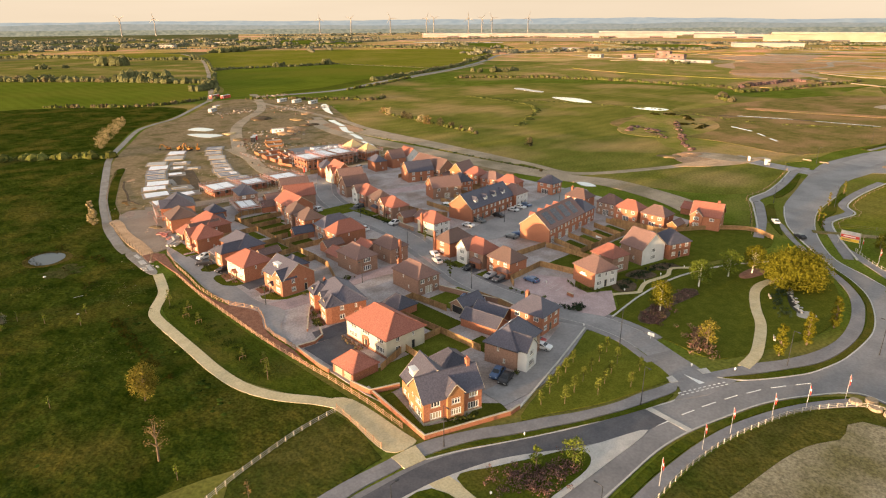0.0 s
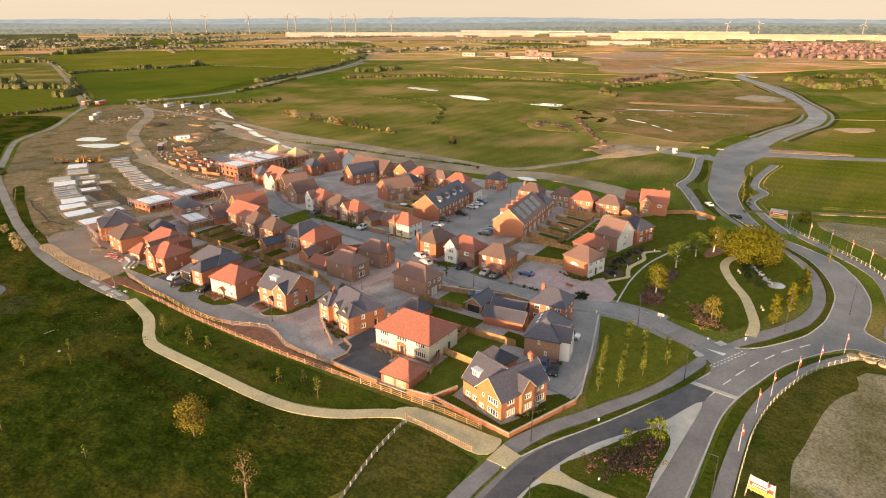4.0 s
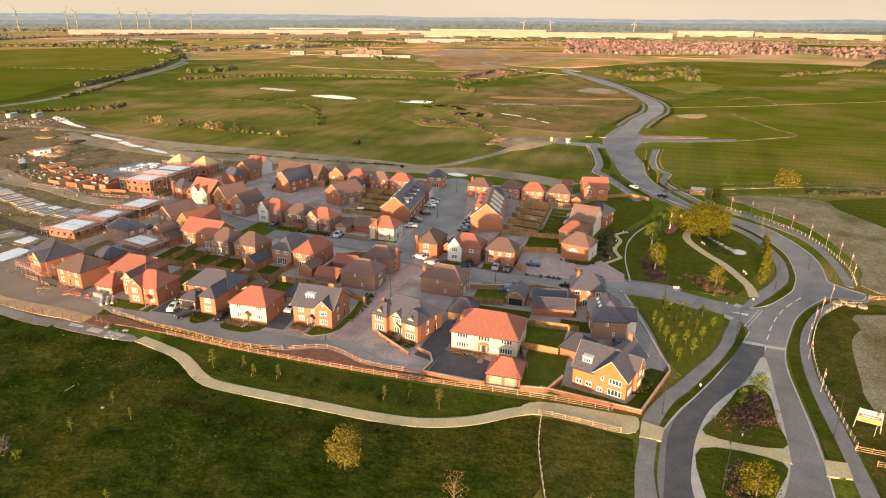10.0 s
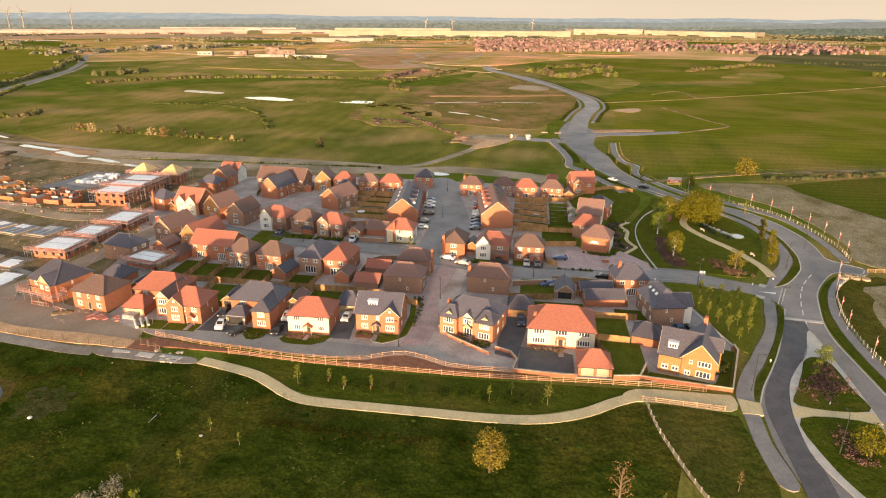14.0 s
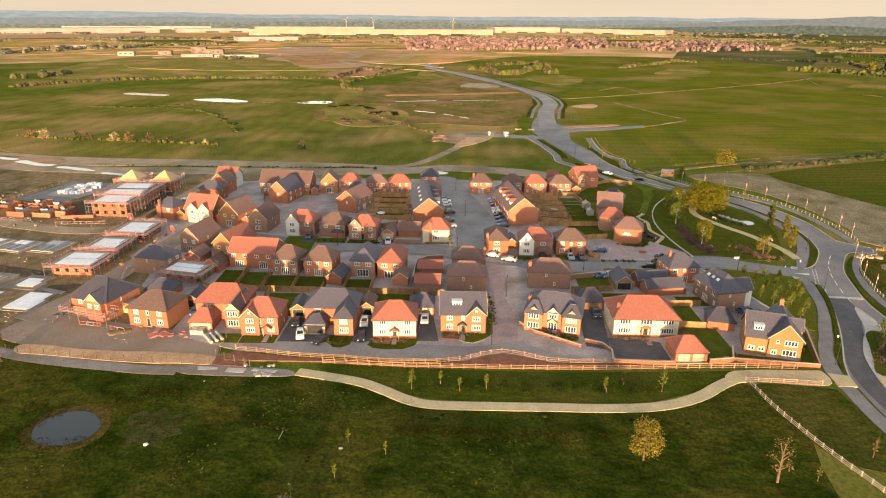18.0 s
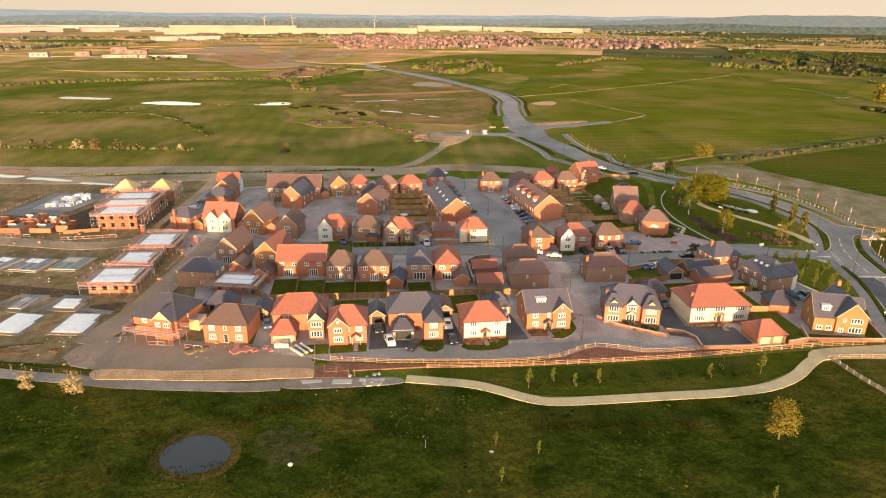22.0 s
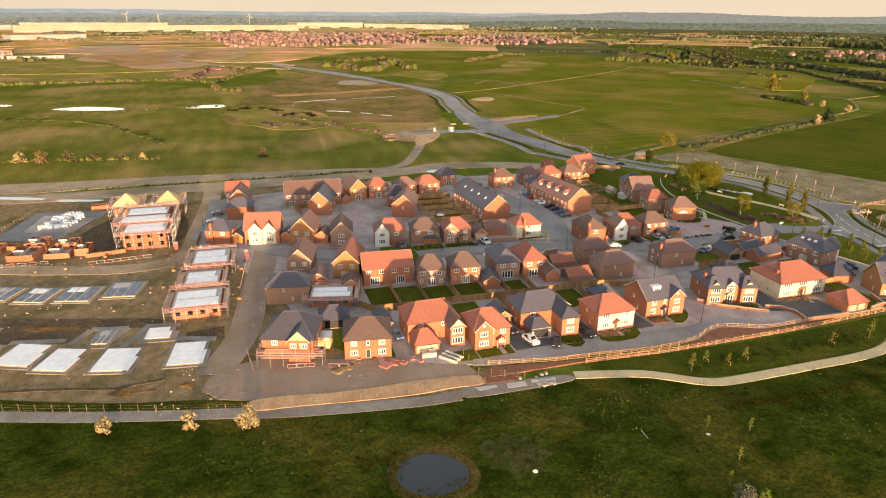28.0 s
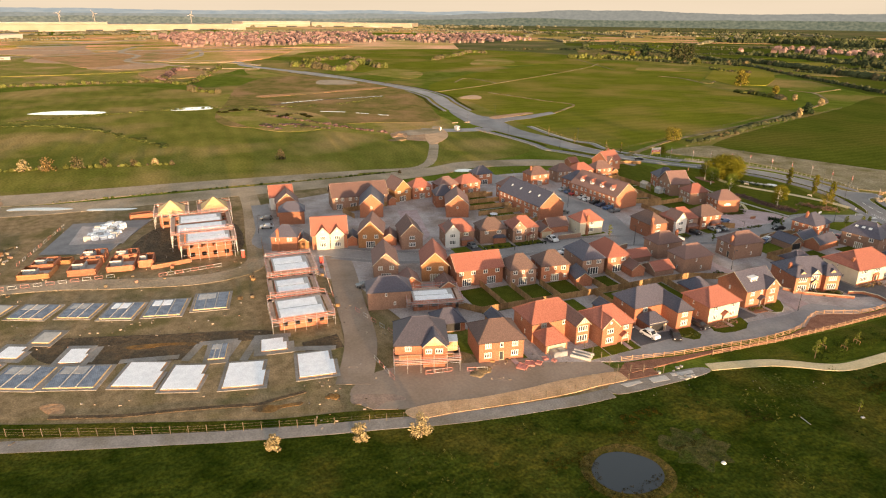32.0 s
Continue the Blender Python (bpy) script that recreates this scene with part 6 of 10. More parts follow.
garage((84.9, 110.0), (84.9, 104.0), 6, SLATE, "hip", BRICK, "timber", "brick garage with a blue slate roof")
garage((81.0, 151.0), (81.0, 145.4), 6, SLATE, "hip", BRICK, "garages", "brick double garage with a blue slate roof")
garage((80.2, 162.9), (80.2, 159.5), 6.2, BROWN_TILE, "y", BUFF_BRICK, "open", "buff single garage with a gabled roof")
garage((78.8, 178.9), (78.8, 175.3), 6.2, SLATE, "y", BUFF_BRICK, "open", "buff single garage with a gabled roof")
garage((83.5, 205.6), (83.3, 202.2), 6.2, SLATE, "y", BUFF_BRICK, "open", "buff single garage with a gabled roof")
garage((75.6, 82.6), (74.2, 77.0), 6, SLATE, "hip", BRICK, "", "brick garage with a blue slate roof")
garage((88.8, 217.6), (88.0, 211.0), 6, SLATE, "hip", BRICK, "open", "unfinished garage with a blue slate roof")

# ---- second row, its gardens towards the meadow ----
house((109.8, 203.3), (108.6, 190.5), 8.6, "pair of semi-detached brick houses under one red gabled roof", "x", BRICK, RED_TILE, 4.8, 35, front="semi", category="semi-detached houses")
house((105.4, 190.0), (104.3, 183.0), 9.5, "brown brick house with a dark brown hipped roof", "hip", BROWN_BRICK, DARK_TILE, 4.95, 40, front="rear")
house((104.6, 181.2), (103.4, 173.4), 9.5, "red brick house with a dark brown hipped roof", "hip", BRICK, DARK_TILE, 4.95, 40, front="rear")
house((104.2, 168.5), (103.6, 161.9), 10.5, "brown brick house with a steep slate roof", "hip", BROWN_BRICK, SLATE, 5.0, 42, front="narrow")
house((103.2, 161.1), (102.8, 154.2), 10.5, "brick house with a steep red hipped roof", "hip", BRICK, RED_TILE, 5.0, 42, front="narrow")
garage((98.6, 174.2), (97.6, 170.0), 6.4, SLATE, "y", BRICK, "", "small brick garage with a slate gable roof")
garage((98.2, 156.6), (98.0, 152.6), 6, BROWN_TILE, "y", BRICK, "", "small brick garage with a brown gable roof")
garage((106.4, 150.2), (106.2, 143.6), 5.2, RED_TILE, "x", BROWN_BRICK, "", "brick garage block with a red tiled roof", 1.9, 30)
garage((96.2, 150.6), (96.0, 144.2), 5.4, RED_TILE, "x", BROWN_BRICK, "", "brick garage block with a red tiled roof", 1.9, 30)
house((94.6, 142.2), (94.3, 132.4), 9.0, "brown brick house with a brown hipped roof and stone bays", "hip", BROWN_BRICK, BROWN_TILE, 4.95, 39, front="side", right="bay", left="side")
house((106.5, 141.0), (106.2, 132.4), 8.2, "brown brick house with chimney at the road bend", "hip", BROWN_BRICK, BROWN_TILE, 4.95, 40, front="side", right="bay", stack=(1.04, 0.5))
house((97.6, 121.0), (97.0, 110.2), 9.0, "brown brick house with a red-brown hipped roof", "hip", BROWN_BRICK, BROWN_TILE, 4.95, 39, front="side", left="sides", stack=(0.03, 0.25), right="rear")
house((121.6, 221.8), (120.0, 215.6), 11.0, "brick house with a brown roof and a white-edged gable", "y", BROWN_BRICK, BROWN_TILE, 4.95, 44, front="two")
house((116.8, 210.2), (114.6, 203.6), 11.0, "brick house with a red roof and buff gable", "y", BROWN_BRICK, RED_TILE, 4.95, 44, front="two", mats={"front": BUFF_BRICK})
house((105.6, 228.2), (103.3, 218.2), 9.0, "plain brick house with a dark slate roof at the site", "hip", BROWN_BRICK, SLATE, 4.95, 38, front="side", right="upper")
garage((112.4, 217.2), (111.6, 212.4), 6.5, BROWN_TILE, "y", BRICK, "", "brick garage with a brown gabled roof")
garage((106.4, 209.6), (105.4, 205.0), 6, BROWN_TILE, "y", BRICK, "", "brick garage with a brown gabled roof")

# ---- third row on the estate road ----
house((138.7, 194.1), (137.3, 185.0), 9.5, "brick house with white rendered gable and red roof", "hip", BROWN_BRICK, RED_TILE, 4.95, 40, front="upper", wings=[(0.0, 4.3, 0.9, 4.95, {"front": "gable"}, WHITE_RENDER, BROWN_TILE, "y", 48, 4.5), (5.0, 3.4, 0.7, 2.4, {"front": "garage"}, BRICK, BROWN_TILE, "hip", 36, 0.4)])
house((136.9, 183.2), (135.4, 175.0), 9.0, "brick house with dark brown hipped roof and garage", "hip", BROWN_BRICK, DARK_TILE, 4.95, 40, front="upper", wings=[(4.2, 3.8, 0.8, 2.4, {"front": "garage"}, BRICK, SLATE, "hip", 36, 0.4)])
house((134.6, 173.3), (133.5, 164.8), 9.0, "brick house with red hipped roof and buff gable", "hip", BROWN_BRICK, RED_TILE, 4.95, 40, front="front", wings=[(0.0, 4.0, 0.6, 4.95, {"front": "gable"}, BROWN_BRICK, RED_TILE, "y", 46, 4.2)], porch=0.7)
garage((134.3, 163.2), (133.8, 159.1), 6.2, BROWN_TILE, "y", BRICK, "garage", "single brick garage with a gabled roof")
garage((137.6, 158.0), (137.0, 151.2), 5.6, BROWN_TILE, "x", BRICK, "", "brick garage block with a brown roof")
house((132.2, 150.0), (131.8, 141.7), 9.0, "cream rendered house with red hipped roof on the bend", "hip", RENDER, RED_TILE, 4.8, 40, front="gable", right="front", stack=(0.3, -0.04), mats={"right": WHITE_RENDER, "back": BRICK})
house((154.4, 243.2), (151.6, 236.2), 8.5, "brick house with slate roof and chimney at the site edge", "hip", BRICK, SLATE, 4.95, 40, front="upper", stack=(0.28, -0.04))
house((150.8, 231.8), (148.8, 221.7), 9.0, "pair of houses with a red roof and two cream gables", "x", BRICK, RED_TILE, 4.95, 42, front="front", wings=[(1.2, 3.9, 0.4, 4.95, {"front": "gable"}, RENDER, RED_TILE, "y", 48, 4.2), (5.4, 3.9, 0.4, 4.95, {"front": "gable"}, RENDER, RED_TILE, "y", 48, 4.2)], category="semi-detached houses")
house((147.4, 218.7), (144.8, 211.8), 10.0, "brick house with brown roof and buff front gable", "y", BRICK, BROWN_TILE, 4.95, 45, front="two", mats={"front": BUFF_BRICK})
house((141.0, 207.2), (139.9, 200.9), 10.0, "brick house with brown roof and white-edged gable", "y", BROWN_BRICK, BROWN_TILE, 4.95, 45, front="gable")
garage((150.4, 221.2), (149.6, 218.4), 6, SLATE, "y", BRICK, "", "small carport between the houses", name="carport")
garage((146.6, 211.4), (145.2, 207.4), 6.5, BROWN_TILE, "y", BRICK, "", "timber carport with a brown roof", name="carport")
garage((153.2, 235.8), (152.4, 232.6), 6, SLATE, "y", BUFF_BRICK, "", "small gabled carport beside the house", name="carport")
house((178.0, 237.0), (176.4, 229.0), 8.0, "brick house with slate hipped roof", "hip", BRICK, SLATE, 4.95, 40, front="")
house((187.6, 236.4), (186.6, 229.0), 7.5, "brick house with brown gabled roof", "y", BRICK, BROWN_TILE, 4.95, 42, front="")
house((196.6, 237.0), (196.0, 229.0), 7.5, "white and brick house with red roof and chimney", "x", WHITE_RENDER, RED_TILE, 4.95, 40, front="upper", stack=(0.03, 0.4))
# ---- back rows ----
house((188.0, 216.6), (186.4, 196.6), 9.0, "long brick terrace with a brown gabled roof", "x", BROWN_BRICK, BROWN_TILE, 4.95, 40, front="terrace_rear", category="terraced houses")
house((189.2, 192.7), (190.0, 186.2), 9.5, "house with a bright buff gable and slate roof", "y", BUFF_BRICK, BROWN_TILE, 4.95, 46, front="two")
house((190.4, 185.2), (190.8, 177.4), 8.5, "brick house with a red hipped roof", "hip", BRICK, RED_TILE, 4.95, 40, front="rear")
house((189.0, 174.4), (190.0, 166.4), 8.5, "brick house with a brown hipped roof", "hip", BRICK, BROWN_TILE, 4.95, 40, front="rear")
house((189.2, 165.6), (190.2, 157.0), 8.5, "brick house with a bright red hipped roof", "hip", BRICK, RED_TILE, 4.95, 40, front="rear")
house((200.5, 153.4), (200.8, 146.2), 8.5, "brick house with a dark hipped roof at the road end", "hip", BRICK, SLATE, 4.95, 40, front="narrow", right="front")
house((176.0, 210.0), (173.6, 202.4), 12.0, "brick house with a slate roof and white-edged gable", "y", BRICK, SLATE, 4.95, 42, front="one", right="front")
house((165.4, 182.2), (162.6, 175.0), 12.0, "buff gabled house with a brown roof", "y", BRICK, BROWN_TILE, 4.95, 40, front="one", right="rear", mats={"right": BROWN_BRICK})
house((177.4, 181.0), (176.2, 174.6), 9.0, "brick house with a dark hipped roof", "hip", BRICK, SLATE, 4.95, 42, front="upper", right="rear")
garage((186.0, 196.2), (186.4, 193.4), 5.6, BROWN_TILE, "y", BRICK, "", "small garage with a white-edged gable")
T1 = house((150.6, 153.8), (151.6, 143.6), 25.0, "brick terrace with slate roof and a row of dormers", "y", BRICK, SLATE, 5.2, 39, front="", left="terrace_rear", right="terrace", category="terraced houses", stack=None)
house((175.8, 152.6), (176.6, 144.6), 10.0, "terrace end house with brown roof and white walls", "hip", BRICK, BROWN_TILE, 5.4, 40, front="", right="front", mats={"right": WHITE_RENDER}, left="rear")
T2 = house((151.0, 121.6), (152.5, 111.2), 24.0, "brick terrace with brown roof, dormers and solar panels", "y", BRICK, BROWN_TILE, 5.2, 39, front="", left="terrace", right="terrace_rear", category="terraced houses")
house((175.4, 122.6), (176.6, 114.6), 10.0, "terrace end house with a slate hipped roof", "hip", BRICK, SLATE, 5.2, 40, front="upper", left="front", right="rear")


def side_dormer(ob, x, y, z, turn, tile):
    """A gabled white dormer on a side slope, its window towards the turned front."""
    dm = part("dormer", Shape().box(-0.75, 0, 0, 0.75, 2.2, 1.1).poly((-0.75, 0, 1.1), (0.75, 0, 1.1), (0, 0, 1.9)), WHITE, ob, "small white gabled dormer", pose(x, y, z, 0, 0, turn))
    roof(dm, 1.5, 2.4, 1.1, 46, "y", tile, -0.75, -0.1, 0.15, False)
    fr, sill, pane = window_meshes(1.0, 0.9, 2, "w")
    part("window", fr, None, dm, "", pose(-0.5, -0.05, 0.15))
    part("pane", pane, None, dm, "", pose(-0.5, -0.05, 0.15))


for k in range(4):
    side_dormer(T1, 9.1, 4.2 + 5.4 * k, 6.3, 90, SLATE)
    side_dormer(T2, 1.3, 4.0 + 5.2 * k, 6.3, 270, RED_TILE)
for k in range(4):
    part("rooflight", Shape().box(0, 0, 0, 0.9, 0.7, 0.1), WHITE, T1, "white-framed rooflight", pose(2.4, 4.0 + 5.4 * k, 5.2 + 2.4 * math.tan(radians(39)) + 0.05, 0, -39, 0))
for k in range(4):
    y, sl = 2.2 + 5.2 * k, math.tan(radians(39))
    s = Shape()
    for c in range(3):
        for r in range(3):
            a, b = y + 1.15 * c, 6.1 + 1.25 * r
            za, zb = 5.2 + (10.5 - b) * sl + 0.1, 5.2 + (10.5 - b - 1.15) * sl + 0.1
            s.poly((b, a, za), (b + 1.15, a, zb), (b + 1.15, a + 1.05, zb), (b, a + 1.05, za))
    part("solar_panel", s, SOLAR, T2, "dark solar panels")
# ---- the row along the pasture and round the park ----
for L, R, tile, wl_, st in (((191.3, 133.2), (191.4, 124.6), BROWN_TILE, BRICK, (0.15, 0.4)), ((192.3, 120.0), (192.3, 112.4), BROWN_TILE, BROWN_BRICK, None), ((190.6, 111.6), (191.0, 102.9), RED_TILE, BRICK, None), ((190.8, 101.6), (190.8, 93.0), BROWN_TILE, BRICK, None)):
    house(L, R, 8.5, "detached brick house with a hipped roof and back garden", "hip", wl_, tile, 4.95, 40, front="rear", stack=st)
garage((192.0, 92.4), (192.0, 89.0), 5.5, BROWN_TILE, "y", BUFF_BRICK, "", "small garage with a white-edged gable")
garage((214.0, 98.6), (214.0, 94.4), 5.0, RED_TILE, "x", BRICK, "", "small brick hut with a red roof")
house((200.5, 88.6), (202.8, 79.6), 8.5, "brick end house with red roof and white-edged gable", "x", BRICK, RED_TILE, 4.95, 40, front="upper", right="sides", stack=(0.8, 0.7), wings=[(0.0, 3.8, 0.8, 4.95, {"front": "gable"}, BRICK, BROWN_TILE, "y", 44, 4.0)])
house((134.8, 89.6), (132.6, 81.4), 10.0, "brick show house with white front and brown roof", "hip", BRICK, BROWN_TILE, 4.95, 38, front="", right="front", left="rear", mats={"right": WHITE_RENDER})
part("wall_sign", Shape().box(0, 0, 0, 2.6, 0.05, 0.35).box(0.5, 0, 0.5, 2.1, 0.05, 0.75), WHITE, bpy.data.objects["house.%03d" % (len([o for o in bpy.data.objects if o.name.split(".")[0] == "house"]) - 1)], "pale lettering bars on the wall", pose(2.6, -0.06, 2.7))
house((146.2, 91.6), (145.0, 84.0), 9.0, "brick house with a red roof and stone bay", "hip", BROWN_BRICK, RED_TILE, 4.95, 38, front="side", right="bay", left="rear")
house((158.6, 89.6), (157.0, 81.8), 9.5, "brick house with brown roof and white front gable", "x", BROWN_BRICK, BROWN_TILE, 4.95, 40, front="side", right="gable", left="rear", mats={"right": WHITE_RENDER})
house((169.6, 86.2), (167.0, 78.6), 10.5, "brick house with a dark slate hipped roof", "hip", BRICK, SLATE, 4.95, 38, front="", right="front", left="rear")
house((122.0, 131.0), (121.8, 124.2), 9.5, "brick house with dark brown hipped roof and chimney", "hip", BRICK, DARK_TILE, 4.95, 40, front="gable", stack=(0.08, -0.04))
garage((127.4, 124.0), (127.4, 121.2), 6, SLATE, "y", BUFF_BRICK, "", "buff gabled garage set back")
house((122.4, 120.8), (122.0, 111.2), 9.5, "brick house with a white rendered gable and red roof", "hip", BROWN_BRICK, RED_TILE, 4.95, 40, front="upper", wings=[(0.0, 4.2, 1.0, 4.95, {"front": "gable"}, WHITE_RENDER, BROWN_TILE, "y", 50, 4.5), (5.2, 4.0, 0.8, 2.4, {"front": "garage"}, BRICK, BROWN_TILE, "hip", 36, 0.4)])
house((122.2, 109.8), (122.0, 101.2), 9.0, "brick house with a dark brown hipped roof", "hip", BRICK, DARK_TILE, 4.95, 40, front="front", wings=[(4.6, 3.8, 0.8, 2.4, {"front": "garage"}, BRICK, BROWN_TILE, "hip", 36, 0.4)])
house((101.2, 83.2), (102.2, 75.0), 10.0, "brick house with a slate hipped roof on the private drive", "hip", BRICK, SLATE, 4.95, 38, front="rear", right="front", left="rear", stack=(0.2, 0.55))
Q2 = house((85.2, 76.6), (86.7, 69.4), 10.5, "brick house with slate roof and white side wing", "hip", BROWN_BRICK, SLATE, 4.95, 42, front="side", right="front", left="rear")
walls(Q2, 2.0, 4.4, 0.0, 5.0, {"right": "gable"}, WHITE_RENDER, 7.36, 0.5, "white_gable_wall", "", "x", 2.2)
roof(Q2, 5.4, 4.4, 5.0, 45, "x", SLATE, 3.96, 0.5, 0.25)
for k in range(3):
    part("rooflight", Shape().box(0, 0, 0, 0.7, 0.9, 0.1), WHITE, Q2, "white-framed rooflight", pose(1.5, 3.2 + 1.9 * k, 6.36, 0, -42, 0))
garage((96.8, 98.4), (96.8, 93.8), 7, SLATE, "y", BROWN_BRICK, "open", "brick garage with a white-edged gable")
garage((93.0, 91.2), (94.4, 81.6), 4.6, SLATE, "x", BRICK, "", "long brick garage with a slate roof")
garage((98.0, 92.0), (99.4, 84.0), 4.6, SLATE, "x", BRICK, "", "long brick garage with a slate roof")


# ---- fences and garden walls ----
PANEL = Shape()
LINE = [(0.0, -0.02)]
for i in range(9):
    LINE += [(0.2033 * i + 0.004, -0.036), (0.2033 * (i + 1) - 0.004, -0.022)]
PANEL = PANEL.outline(LINE + [(1.83, -0.02), (1.83, 0.02), (0.0, 0.02)], 0.06, 1.78).mesh("fence_panel", TIMBER)
PANEL_POST = Shape().box(-0.055, -0.055, 0, 0.055, 0.055, 1.85).poly((-0.07, -0.07, 1.85), (0.07, -0.07, 1.85), (0.07, 0.07, 1.85), (-0.07, 0.07, 1.85)).mesh("fence_post", TIMBER)


def board_fence(pts):
    """A close-boarded garden fence along a plan line."""
    ob = thing("garden_fence", pose(pts[0][0], pts[0][1], 0), "close-boarded timber fence between the gardens", "fence", "garden fences")
    for a, b in zip(pts, pts[1:]):
        t = Vector((b[0] - a[0], b[1] - a[1]))
        n, h = max(1, round(t.length / 1.83)), math.degrees(math.atan2(t.y, t.x))
        for i in range(n + 1):
            p = (a[0] + t.x * i / n - pts[0][0], a[1] + t.y * i / n - pts[0][1])
            if i < n:
                part("panel", PANEL, None, ob, "", pose(*p, 0.06, 0, 0, h) @ Matrix.Diagonal((t.length / n / 1.83, 1, 1, 1)))
            if i < n or b is pts[-1]:
                part("post", PANEL_POST, None, ob, "", pose(*p, 0.02, 0, 0, h))


RAILS = {}


def rail_fence(pts, material, label, gap=2.4, rails=3, high=1.15, smooth=False, name="rail_fence", group="post and rail fences", thick=0.045):
    """Posts with straight rails from post to post."""
    pts = curve(pts, False, 4) if smooth else pts
    key = (material.name, rails, high, thick)
    if key not in RAILS:
        RAILS[key] = (Shape().box(-0.025 - thick, -0.06, 0, 0.025 + thick, 0.06, high + 0.08).box(-0.05, -0.045, high + 0.08, 0.05, 0.045, high + 0.12).mesh("post", material), Shape().box(0, -0.09, -0.045, 1, -0.05, 0.045).mesh("rail", material))
    pm, rm = RAILS[key]
    ob = thing(name, pose(pts[0][0], pts[0][1], 0), label, "fence", group)
    st = along(pts, gap) + [(*pts[-1], 0)]
    for (x, y, h), (x2, y2, _) in zip(st, st[1:]):
        d, h = math.dist((x, y), (x2, y2)), math.degrees(math.atan2(y2 - y, x2 - x))
        part("post", pm, None, ob, "", pose(x - pts[0][0], y - pts[0][1], 0.0, 0, 0, h))
        for r in range(rails if material is RAIL and x < 66 else 0):
            part("rail", rm, None, ob, "", pose(x - pts[0][0], y - pts[0][1], high * (r + 0.75) / rails, 0, 0, h) @ Matrix.Diagonal((d, 1, 1, 1)))
    part("post", pm, None, ob, "", pose(pts[-1][0] - pts[0][0], pts[-1][1] - pts[0][1], 0))
    for r in range(0 if material is RAIL and pts[0][0] < 66 else rails):
        z, line = high * (r + 0.75) / rails, [(x - pts[0][0], y - pts[0][1]) for x, y, _ in st]
        part("rail", strip(Shape(), offset(line, -0.05), offset(line, -0.05 - 0.9 * thick), z - thick, z + thick), material, ob)
    return ob


def garden_wall(pts, high=1.0, material=BRICK, label="low brick garden wall with a pale coping", cap=STONE, width=0.25):
    ob = thing("garden_wall", pose(pts[0][0], pts[0][1], 0), label, "wall", "garden walls")
    loc = [(x - pts[0][0], y - pts[0][1]) for x, y in pts]
    part("wall", strip(Shape(), offset(loc, width / 2), offset(loc, -width / 2), -0.03, high), material, ob)
    part("coping", strip(Shape(), offset(loc, width / 2 + 0.06), offset(loc, -width / 2 - 0.06), high, high + 0.1), cap, ob)


rail_fence([(58.4, 167.5), (57.2, 150), (56.9, 133), (56.8, 117), (57.4, 104), (58.2, 92), (58.5, 80), (58.2, 71)], RAIL, "long new timber post and rail fence on the bank")
rail_fence([(63.6, 187), (61.0, 174), (60.0, 162.5), (58.9, 155), (58.9, 145), (60.2, 138.6), (62.6, 134), (63.4, 130.4), (62.4, 126.4), (60.2, 121.6), (59.5, 117), (59.8, 108.2)], RAIL, "new timber fence along the turning head")
rail_fence([(53.4, 83.6), (52.2, 69.2)], RAIL, "short timber rail fence by the gravel forecourt")
rail_fence([(52.6, 83), (44.6, 82.3), (36, 80.4), (29, 78.4), (14, 73)], PALE_RAIL, "pale rail fence round the grass corner", 1.8, 3, 1.0, True)
rail_fence([(123.4, 13.6), (121.6, 18.4), (112.3, 25.0), (102.5, 28.5), (94.1, 30.6), (84.1, 31.8), (75, 31.8), (66, 31.5), (60, 31.2)], PALE_RAIL, "pale rail fence along the outer footway", 1.8, 3, 1.0, True, thick=0.03)
rail_fence([(58.8, 31.8), (58.6, 28), (58.4, 20)], RAIL, "timber rail fence beside the billboard")
rail_fence([(55.4, 29.6), (55.2, 20)], RAIL, "timber rail fence beside the billboard")
rail_fence([(128.5, 10.4), (129.8, 2), (131, -12)], RAIL, "timber rail fence by the plot entrance")
rail_fence([(137.5, 10.8), (150, 9.6), (166, 11.2), (181, 15.6), (194, 25), (206, 37), (214, 42.6)], PALE_RAIL, "pale rail fence under the row of flags", 2.0, 2, 1.1, True, thick=0.03)
rail_fence([(226, 37), (233, 4), (249, -42), (275, -116), (305, -208)], WIRE, "weathered field fence along the lane", 12.0, 2, 1.1, thick=0.025)
rail_fence([(238, 55), (254, 6), (269, -39), (286, -89), (308, -156)], WIRE, "weathered field fence along the lane", 12.0, 2, 1.1, thick=0.025)
rail_fence([(75.6, 193.2), (71.6, 191), (68.2, 190.6), (64, 190.2), (60.4, 190.2), (56.8, 182)], WIRE, "timber and mesh fence at the site edge", 2.6, 3, 1.7, thick=0.012)
rail_fence([(65.9, 249.6), (68.0, 256.2), (69.9, 262.9), (71.9, 269.2), (75.4, 278.8), (82, 296), (89, 311)], WIRE, "weathered post and mesh fence along the site", 3.0, 3, 1.6, thick=0.012)
rail_fence([(208, 71), (226, 78), (245, 86.6), (253, 90.6), (268, 90), (290, 92.6), (316, 97)], RAIL, "timber edge rail along the road bank", 5.0, 1, 0.9, True)
rail_fence([(222, 46.6), (238, 54), (246, 54.4), (258, 52), (268, 57.4), (290, 58.4), (316, 56)], RAIL, "timber edge rail beside the field", 5.0, 1, 0.9, True)
rail_fence([(57.2, 190.2), (57.7, 197), (57.8, 203.4), (58.6, 212.7), (60.4, 225.3), (61.3, 232.4), (63.2, 239.2), (65.9, 249.6)], WIRE, "weathered post and mesh fence along the track", 3.0, 3, 1.5, thick=0.012)
